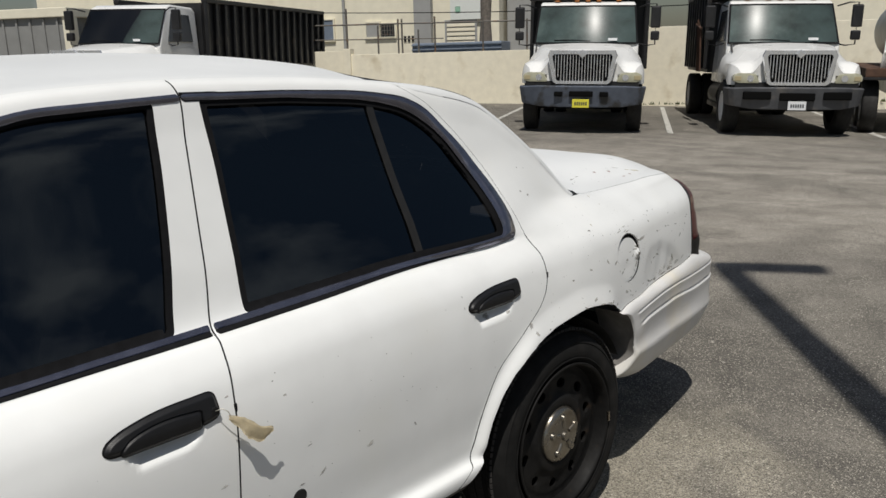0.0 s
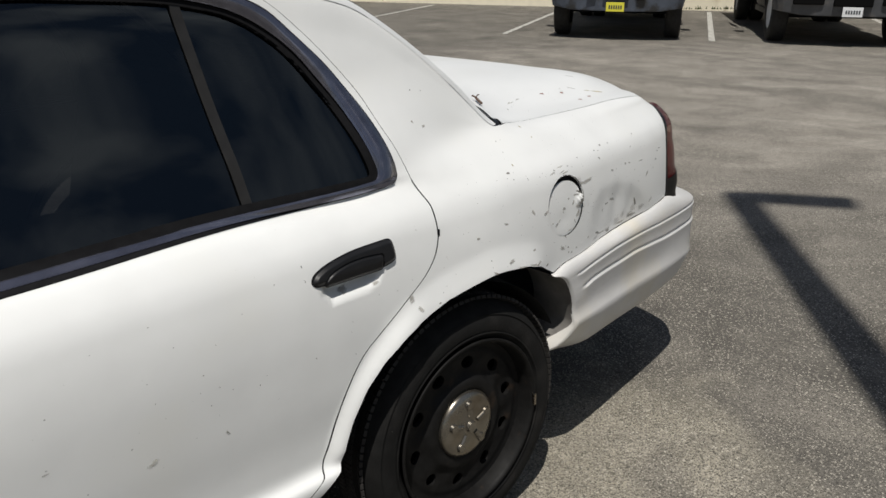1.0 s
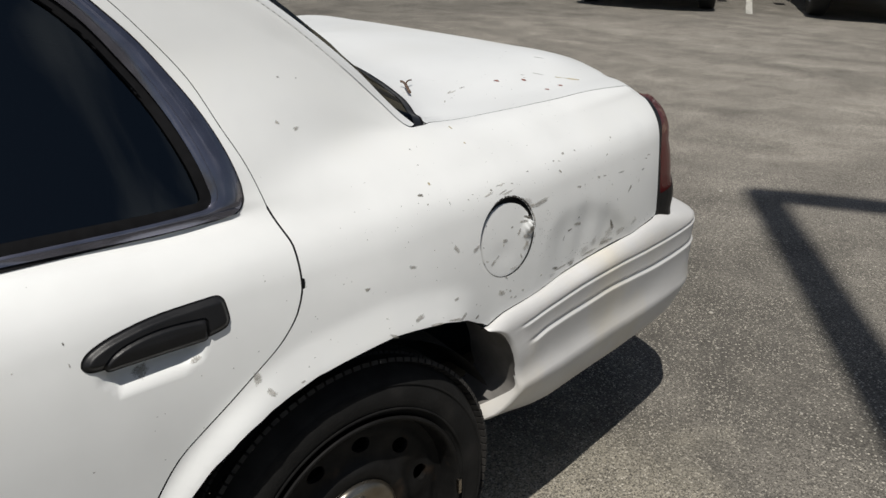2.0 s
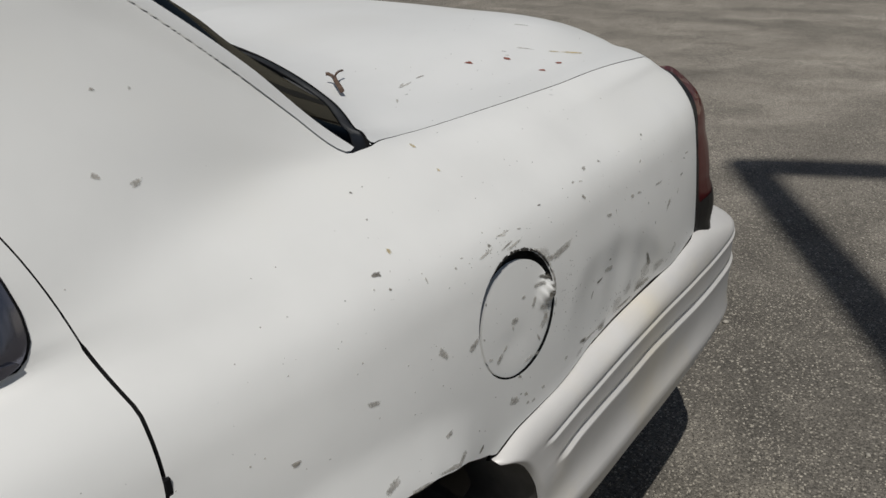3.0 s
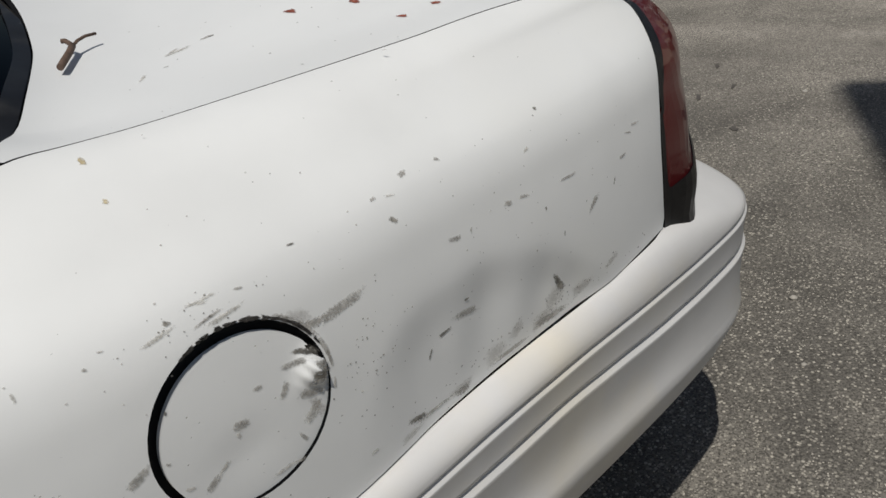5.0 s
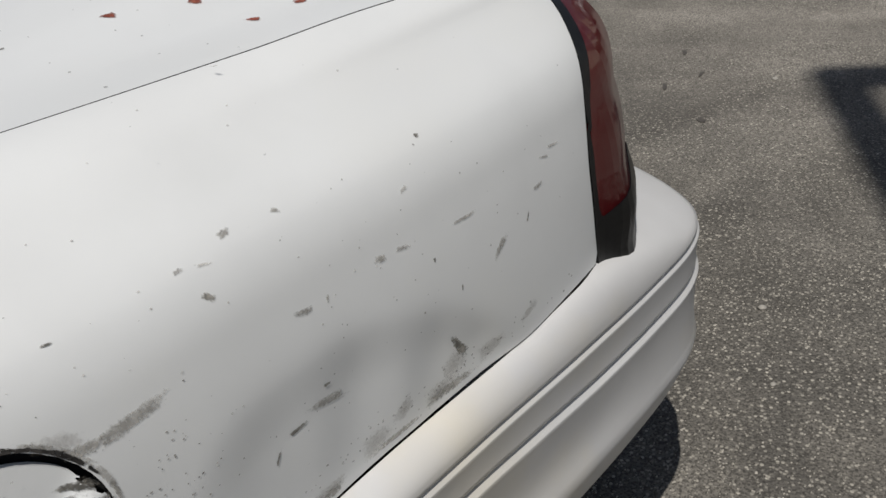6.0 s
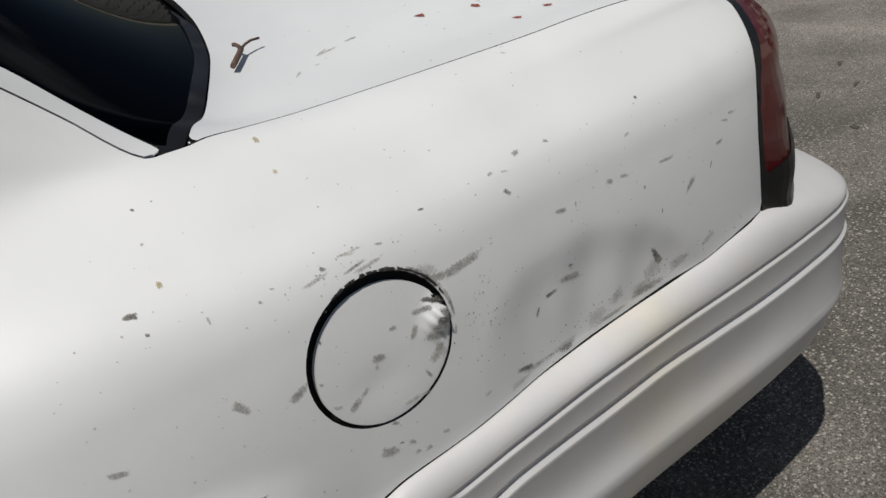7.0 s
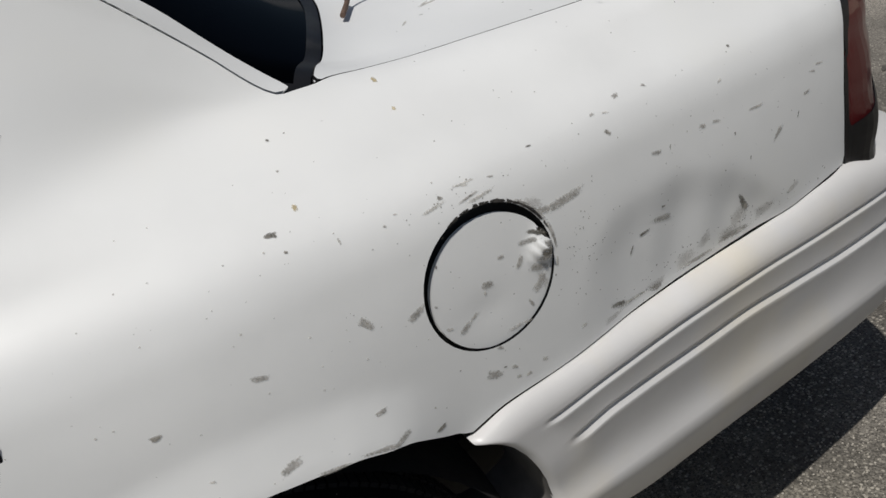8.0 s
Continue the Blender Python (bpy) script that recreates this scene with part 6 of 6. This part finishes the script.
number = thing("wall_number", "dark plain marks painted on the cream wall", "sign")
number.matrix_world = YARD
for k in range(3):
    part("mark_bar", box_bm(29.965, 29.995, 8.78 + k * .16, 8.88 + k * .16, 2.10, 2.32), DARK, number)
facade("grey rendered building with a flat roof", 31, 44, 1.2, 5.2, 5.2, GREY_R)
facade("pale cream building beyond the yard wall", 34, 46, -14, -4.6, 4.6, CREAM_B)
bin_ = thing("metal_container", "blue-grey metal container behind the cream wall", "container")
bin_.matrix_world = YARD
part("body", box_bm(23.6, 25.4, 4.2, 7.1, 0, 1.92, .03), BLUE_M, bin_)
for k in range(3):
    part("rib", box_bm(23.54, 23.6, 4.2, 7.1, 1.55 + k * .14, 1.60 + k * .14, .01), BLUE_M, bin_)
tree = thing("bare_trunk", "grey upright tree trunk behind the cream wall", "tree")
tree.matrix_world = YARD
tk = bmesh.new()
rings = []
for i in range(14):
    z = i * .5
    r = .21 - .006 * i + .02 * math.sin(i * 2.1)
    rings.append([tk.verts.new((24.0 + .03 * math.sin(i) + r * (1 + .08 * math.sin(5 * q + i)) * math.cos(q), 4.80 - .008 * i + r * math.sin(q), z)) for q in np.linspace(0, math.tau, 14, endpoint=False)])
for p0, p1 in zip(rings, rings[1:]):
    for k in range(14):
        tk.faces.new((p0[k], p0[(k + 1) % 14], p1[(k + 1) % 14], p1[k])).smooth = True
part("trunk", tk, BARK, tree)
cable = part("overhead_cable", tube_bm([(29, 14 - 2.2 * i, 3.35 - .55 * math.sin(i * math.pi / 10) * .4 - .02 * i) for i in range(11)], .018, 6), RUBBER, None)
cable.matrix_world = YARD
tagged(cable, "thin dark overhead cable across the yard's far side", "cable")

left = thing("grey_shed", "grey metal shed with a pale parapet", "building")
left.matrix_world = YARD
part("wall", box_bm(17, 27, 14.75, 26, 0, 2.78, .01), GREY_W, left)
for k in range(26):
    part("wall_rib", box_bm(16.96, 17.0, 14.9 + k * .42, 14.96 + k * .42, 0, 2.76), GREY_W, left)
part("parapet", box_bm(16.9, 27.1, 14.55, 26, 2.78, 3.02, .02), CREAM_B, left)
part("corner_post", box_bm(16.95, 17.3, 14.55, 14.75, 0, 2.78, .01), CREAM_B, left)


# ---------------------------------------------------------------- trucks
T_WHITE = mat("white_truck_paint", (.78, .78, .76), .28, vary=.03, scale=4, coat=.4, second=(.62, .60, .55), cover=(.60, .8), second_scale=2.0)
T_CHROME = mat("truck_chrome", (.80, .81, .83), .24, .72, vary=.06, scale=10)
T_BUMPER = mat("dark_grey_truck_bumper", (.075, .078, .085), .50, vary=.15, scale=8, second=(.11, .105, .10), cover=(.55, .7), second_scale=4)
T_BUMPER2 = mat("scraped_blue_grey_bumper", (.085, .10, .13), .42, vary=.15, scale=8, second=(.035, .035, .035), cover=(.52, .62), second_scale=3)
T_BLACK = mat("black_truck_body", (.014, .014, .015), .45, vary=.25, scale=6, second=(.035, .03, .026), cover=(.55, .7), second_scale=2.5)
T_TYRE = mat("truck_tyre", (.022, .021, .020), .8, vary=.25, scale=20)
T_LENS = mat("hazy_headlamp", (.42, .41, .30), .18, vary=.15, scale=9, coat=.6)
LENS_A = mat("faded_amber_lens", (.42, .36, .22), .2, coat=.5)
AMBER = mat("amber_marker", (.55, .20, .05), .25, coat=.5)
YELLOW = mat("yellow_plate", (.72, .66, .06), .5)
PLATE_W = mat("white_plate", (.75, .76, .77), .5)
INK = mat("dark_ink", (.03, .04, .05), .6)
SLOT = mat("black_bumper_slot", (.006, .006, .006), .9, spec=.05)
RUSTY = mat("rusty_dark_steel", (.085, .045, .028), .8, vary=.3, scale=8)


def loft(name, rows, material, parent, label="", closed=False):
    """A skin over rows of points, all of one length."""
    n = len(rows[0])
    verts = [p for r in rows for p in r]
    faces = [[i * n + j, i * n + j + 1, (i + 1) * n + j + 1, (i + 1) * n + j] for i in range(len(rows) - 1) for j in range(n - 1)]
    bm = bmesh.new()
    vs = [bm.verts.new(v) for v in verts]
    for f in faces:
        try:
            bm.faces.new([vs[k] for k in f])
        except ValueError:
            pass
    bmesh.ops.recalc_face_normals(bm, faces=bm.faces)
    return part(name, smooth_bm(bm, 35), material, parent, label)


def truck_wheel(parent, x, y, r=.50, wide=.28, dual=False):
    w = new("wheel")
    w.parent = parent
    w.location = (x, y, r)
    s = -1 if y > 0 else 1          # the outer face
    o = -s * wide / 2
    v, f = lathe([(r * .58, o * .9), (r * .62, o * 1.0), (r * .80, o * 1.02), (r * .94, o * .96), (r, o * .78), (r, -o * .78), (r * .94, -o * .96), (r * .6, -o)], 40)
    tyre = raw("tyre", v, f, T_TYRE, w)
    v, f = lathe([(0.02, o * .35), (r * .22, o * .38), (r * .24, o * .25), (r * .40, o * .20), (r * .50, o * .55), (r * .58, o * .92), (r * .60, o * .86)], 32)
    raw("rim", v, f, T_WHITE, w)
    return w


def cab(t, bumper, plate, scraped=False, markers=True):
    """Bonnet, cabin, bumper and mirrors of a conventional truck; nose at x = 0, x runs back, y to its right as it faces the camera."""
    # bonnet and wings in one moulding: a sloping hood that sinks into two rounded wings
    def shell(x, y):
        y = abs(y)
        half = .60 + .36 * step(.05, 1.3, x)
        hood = 1.535 + .165 * (x / 1.45) ** .9 - .05 * (y / half) ** 2 - 1.6 * max(0, y - half + .10) ** 1.3 - .9 * max(0, .20 - x) ** 1.5
        wing_top = 1.35 - 1.9 * max(0, abs(y - .88) - .06) ** 2 - 1.6 * max(0, .42 - x) ** 2 - .5 * max(0, x - 1.0) ** 2
        return float(np.logaddexp(hood / .025, wing_top / .025) * .025)

    rows = []
    for x in (.06, .07, .10, .16, .24, .34, .46, .62, .80, 1.0, 1.2, 1.46):
        arch = .93 if x < .36 else .93 + .20 * math.sin(min((x - .36) / 1.05, 1) * math.pi)
        side = 1.02 + .13 * float(step(.05, .35, x))
        r = [(x, -side, arch), (x, -side, max(arch + .01, shell(x, side) - .14)), (x, -side + .015, shell(x, side) - .06)]
        r += [(x, q, shell(x, q)) for q in np.linspace(-side + .05, side - .05, 41)]
        r += [(x, side - .015, shell(x, side) - .06), (x, side, max(arch + .01, shell(x, side) - .14)), (x, side, arch)]
        if x == .06:
            rows.append([(x + .02, p[1] * .98, 1.10 if abs(p[1]) > .62 else .95) for p in r])
        rows.append(r)
    loft("bonnet", rows, T_WHITE, t, "white sloping bonnet with rounded wings")
    part("side_vent", prism_bm([(1.10, 1.50), (1.28, 1.56), (1.30, 1.66), (1.22, 1.64)], .955, .985, .01, "y"), T_BLACK, t, "dark vent in the bonnet's side")
    for s in (-1, 1):
        lamp = prism_bm(rounded([(s * .63, .965), (s * 1.00, .965), (s * 1.10, 1.0), (s * 1.10, 1.10), (s * 1.00, 1.150), (s * .70, 1.125)][::s], .04, 3), .035, .24, .012, "x")
        lp = part("headlamp", smooth_bm(lamp), T_LENS, t, "hazy yellowed headlamp")
        part("lamp_bowl", smooth_bm(cyl_bm((.028, s * .80, 1.048), (.06, s * .80, 1.048), .058, seg=20)), T_CHROME, lp)
        part("turn_lamp", box_bm(.027, .06, min(s * .96, s * 1.07), max(s * .96, s * 1.07), 1.005, 1.09, .008), LENS_A, lp)
        part("wing_panel", box_bm(.08, .16, min(s * .56, s * .66), max(s * .56, s * .66), .93, 1.16, .02), T_WHITE, t)
    # grille
    surround = bmesh.new()
    out = [(-.64, 1.45), (-.60, 1.54), (.60, 1.54), (.64, 1.45), (.54, .97), (.48, .93), (-.48, .93), (-.54, .97)]
    inn = [(-.55, 1.43), (-.52, 1.47), (.52, 1.47), (.55, 1.43), (.47, 1.00), (.43, .985), (-.43, .985), (-.47, 1.00)]
    vo = [[surround.verts.new((x, u, v)) for u, v in ring] for x, ring in ((.06, out), (.02, [(a * .98, .005 + b * .996) for a, b in out]), (.02, inn), (.10, inn))]
    for r0, r1 in zip(vo, vo[1:]):
        for k in range(8):
            surround.faces.new((r0[k], r0[(k + 1) % 8], r1[(k + 1) % 8], r1[k]))
    bmesh.ops.recalc_face_normals(surround, faces=surround.faces)
    gr = part("grille", surround, T_CHROME, t, "chrome grille surround")
    gr.location.x = -.075
    part("grille_backing", prism_bm([(u, v) for u, v in inn], .09, .11, 0, "x"), SLOT, gr)
    for k in range(19):
        u = -.495 + k * .055
        lo = .985 if abs(u) < .44 else 1.06
        part("grille_bar", box_bm(.035, .075, u - .0075, u + .0075, lo, 1.465 if abs(u) < .5 else 1.43, .003), T_CHROME, gr)
    part("badge", prism_bm([(0, 1.395), (.085, 1.475), (0, 1.555), (-.085, 1.475)], .0, .035, .008, "x"), T_CHROME, gr)
    # bumper
    bar = bmesh.new()
    outline = [(.10, -1.17), (.02, -1.08), (-.06, -.80), (-.10, -.4), (-.11, 0), (-.10, .4), (-.06, .80), (.02, 1.08), (.10, 1.17), (.45, 1.20), (.45, 1.10), (.16, 1.04), (.10, .7), (.08, 0), (.10, -.7), (.16, -1.04), (.45, -1.10), (.45, -1.20)]
    prism_bm(outline, .50, .90, .025, "z", bar)
    for v in bar.verts:
        if v.co.z < .56:
            v.co.x += .06
            v.co.y *= .965
            v.co.z += .16 * max(0, abs(v.co.y) - .72)
        else:
            v.co.z -= .06 * max(0, abs(v.co.y) - .85)
    bp = part("bumper", bar, bumper, t, "dark bumper, scraped along its edge" if scraped else "dark grey moulded bumper")
    slots = ((-.22, .22, .70, .80), (-.50, -.34, .70, .79), (.34, .50, .70, .79)) if scraped else ((-.30, .30, .66, .80), (-.92, -.44, .68, .82), (.44, .92, .68, .82))
    for y0, y1, z0, z1 in slots:
        part("slot", box_bm(-.125 + .06 * abs((y0 + y1) / 2) ** 2, -.03 + .06 * abs((y0 + y1) / 2) ** 2, y0, y1, z0, z1, .02), SLOT, bp)
    pl = part("number_plate", box_bm(-.135, -.125, -.155, .155, .50, .655, .004), plate, bp)
    for k in range(6):
        part("mark_bar", box_bm(-.139, -.135, -.115 + k * .04, -.090 + k * .04, .545, .605), INK, pl)
    part("bumper_gap", box_bm(.05, .5, -1.05, 1.05, .88, .98), T_BLACK, t)
    # cabin
    cabin = bmesh.new()
    half = 1.05
    sect = [(1.40, 1.62), (1.42, .90), (3.05, .90), (3.05, 2.40), (2.95, 2.50), (2.05, 2.53), (1.86, 2.46)]
    lo = [cabin.verts.new((x, -half + (.10 * max(0, z - 1.62) / .9), z)) for x, z in sect]
    hi = [cabin.verts.new((x, half - (.10 * max(0, z - 1.62) / .9), z)) for x, z in sect]
    cabin.faces.new(lo)
    cabin.faces.new(hi[::-1])
    for k in range(len(sect)):
        cabin.faces.new((lo[k], hi[k], hi[(k + 1) % 7], lo[(k + 1) % 7]))
    bmesh.ops.recalc_face_normals(cabin, faces=cabin.faces)
    bmesh.ops.bevel(cabin, geom=cabin.edges[:], offset=.05, segments=3, affect="EDGES", profile=.6)
    cb = part("cabin", smooth_bm(cabin), T_WHITE, t, "white truck cabin")
    # windscreen: a pane proud of the sloping front, with a rubber border
    def screen(grow, lift_, material, name, parent):
        rows = []
        for z in (1.70 - grow, 1.80, 1.90, 2.0, 2.1, 2.2, 2.3, 2.40 + grow):
            x = 1.38 + (z - 1.62) * .60 - .007 * (1 - ((z - 2.05) / .38) ** 2)
            w_ = (1.00 + grow) - .075 * (z - 1.62) / .9
            rows.append([(x - lift_ - .11 * (1 - q * q), w_ * q, z) for q in np.linspace(-1, 1, 13)])
        return loft(name, rows, material, parent)
    border = screen(.035, .012, RUBBER, "screen_border", cb)
    # sheet over the solid cabin: dim inside and sky sheen are in its colour
    inner = screen(.0, .020, CAB_IN, "cab_interior", cb)
    ws = screen(.0, .030, SCREEN, "windscreen", cb)
    tagged(ws, "windscreen with bright sky in it")
    part("wiper", tube_bm([(1.305, -.10, 1.72), (1.315, .25, 1.745), (1.345, .62, 1.74)], .009, 6), RUBBER, cb)
    part("paper_slip", box_bm(1.315, 1.325, -.62, -.44, 1.73, 1.78, .002), PLATE_W, cb)
    for s in (-1, 1):
        side = prism_bm([(1.78, 1.72), (2.75, 1.72), (2.75, 2.32), (2.02, 2.34)], s * 1.0, s * 1.045, .01, "y")
        for v in side.verts:
            v.co.y -= s * .11 * max(0, v.co.z - 1.62) / .9 - s * .012
        part("side_window", side, DARK_GLASS, cb)
        mir = part("mirror", box_bm(1.55, 1.66, min(s * 1.26, s * 1.45), max(s * 1.26, s * 1.45), 1.98, 2.40, .03), T_BLACK, t, "black side mirror")
        part("small_mirror", box_bm(1.55, 1.66, min(s * 1.27, s * 1.44), max(s * 1.27, s * 1.44), 1.74, 1.92, .03), T_BLACK, mir)
        part("mirror_arm", tube_bm([(1.75, s * 1.02, 2.38), (1.62, s * 1.20, 2.44), (1.60, s * 1.36, 2.44), (1.60, s * 1.36, 1.66), (1.64, s * 1.20, 1.64), (1.75, s * 1.04, 1.68)], .014, 8), T_BLACK, mir)
        part("step", box_bm(1.45, 2.9, min(s * .86, s * 1.12), max(s * .86, s * 1.12), .42, .52, .02), T_BLACK, t)
        part("fuel_tank", smooth_bm(cyl_bm((1.7, s * .86, .66), (2.8, s * .86, .66), .27, seg=20)), T_BLACK, t)
    for y in (-.62, -.22, 0, .22, .62) if markers else ():
        part("marker_lamp", box_bm(1.93, 2.02, y - .05, y + .05, 2.515, 2.54, .010), AMBER, cb)
    # frame and wheels
    part("frame", box_bm(.3, 8.0, -.42, .42, .55, .85, .02), T_BLACK, t)
    part("axle", smooth_bm(cyl_bm((.95, -.9, .5), (.95, .9, .5), .09, seg=12)), T_BLACK, t)
    truck_wheel(t, .95, -1.0)
    truck_wheel(t, .95, 1.0)
    for x in (5.9,):
        for y in (-1.02, 1.02, -.70, .70):
            truck_wheel(t, x, y)


SCREEN = glass("truck_windscreen", (.80, .86, .85), .20, .075)
CAB_IN = mat("painted_dim_cab", (.055, .072, .072), .8, vary=.5, scale=2.2, second=(.13, .155, .15), cover=(.52, .70), second_scale=1.3)


def dump_body(t, tall=2.95, x0=3.15, x1=8.2, shield=True, half=1.20):
    """An open steel box with ribs, and a shield over the cabin."""
    plates = ((x0, x0 + .08, -half, half, 1.15, tall), (x1 - .08, x1, -half, half, 1.15, tall), (x0, x1, -half, -half + .07, 1.15, tall), (x0, x1, half - .07, half, 1.15, tall), (x0, x1, -half, half, 1.08, 1.18))
    body = part("dump_body", box_bm(*plates[0], .01), T_BLACK, t, "black steel dump body")
    for q in plates[1:]:
        part("plate", box_bm(*q, .01), T_BLACK, body)
    n = int((x1 - x0) / .42)
    for k in range(n + 1):
        x = x0 + .05 + k * (x1 - x0 - .1) / n
        for s in (-1, 1):
            part("rib", box_bm(x - .045, x + .045, min(s * half, s * (half + .09)), max(s * half, s * (half + .09)), 1.15, tall, .015), T_BLACK, body)
    for s in (-1, 1):
        part("top_rail", box_bm(x0, x1, min(s * (half - .05), s * (half + .10)), max(s * (half - .05), s * (half + .10)), tall, tall + .10, .02), T_BLACK, body)
    if shield:
        part("cab_shield", box_bm(2.0, x0 + .1, -half, half, tall - .05, tall + .04, .02), T_BLACK, body)
        part("shield_lip", box_bm(1.96, 2.04, -half, half, tall - .18, tall + .04, .015), T_BLACK, body)
    return body


def place(t, a, b, turn=0):
    t.matrix_world = YARD @ pose(a, b, fall(14, b), 1.6, 0, turn)


one = thing("dump_truck", "white dump truck with a scraped bumper and yellow plate", "truck", "parked trucks")
cab(one, T_BUMPER2, YELLOW, True)
dump_body(one, 2.72)
place(one, 13.4, 1.02, 2)
two = thing("dump_truck", "white dump truck with a clean grey bumper and white plate", "truck", "parked trucks")
cab(two, T_BUMPER, PLATE_W)
dump_body(two, 2.72, 3.15, 6.6, True, 1.12)
for k in range(5):
    part("rack_bar", smooth_bm(cyl_bm((3.0 + k * .12, 1.30, 1.1), (3.0 + k * .12, 1.34, 2.0 + .05 * k), .02, seg=8)), RUSTY, two)
part("rack_rail", smooth_bm(cyl_bm((2.9, 1.34, 2.0), (3.7, 1.34, 2.1), .025, seg=8)), RUSTY, two)
place(two, 13.6, -2.78, 4)
three = thing("container_truck", "white truck carrying a long black ribbed steel container", "truck", "parked trucks")
cab(three, T_BUMPER, PLATE_W, False, False)
dump_body(three, 2.62, 3.1, 10.2, False, 1.15)
place(three, 12.6, 11.2, -1)
four = thing("tank_truck", "dark truck with a grey tank and white pipe frame", "truck", "parked trucks")
part("tank", smooth_bm(cyl_bm((1.2, 0, 1.95), (5.2, 0, 1.95), .72, seg=36), 50), mat("grey_tank", (.30, .31, .31), .45, .3, vary=.1, scale=5), four)
part("bed", box_bm(.6, 6.2, -1.15, 1.15, 1.05, 1.22, .02), RUSTY, four)
part("frame", box_bm(.3, 6.4, -.45, .45, .6, 1.05, .02), T_BLACK, four)
for s in (-1, 1):
    part("pipe_frame", tube_bm([(.75, s * .86, 1.2), (.75, s * .86, 2.25), (.75, s * .80, 2.42), (.80, s * .66, 2.52), (.9, s * .5, 2.54)], .05, 10), T_WHITE, four)
part("cross_pipe", smooth_bm(cyl_bm((.75, -.86, 1.5), (.75, .86, 1.5), .04, seg=10)), T_WHITE, four)
for x in (1.2, 2.4):
    for y in (-1.0, 1.0):
        truck_wheel(four, x, y)
part("mud_guard", box_bm(.6, 3.0, -1.2, 1.2, 1.0, 1.05, .01), T_BLACK, four)
place(four, 13.8, -5.15, -9)
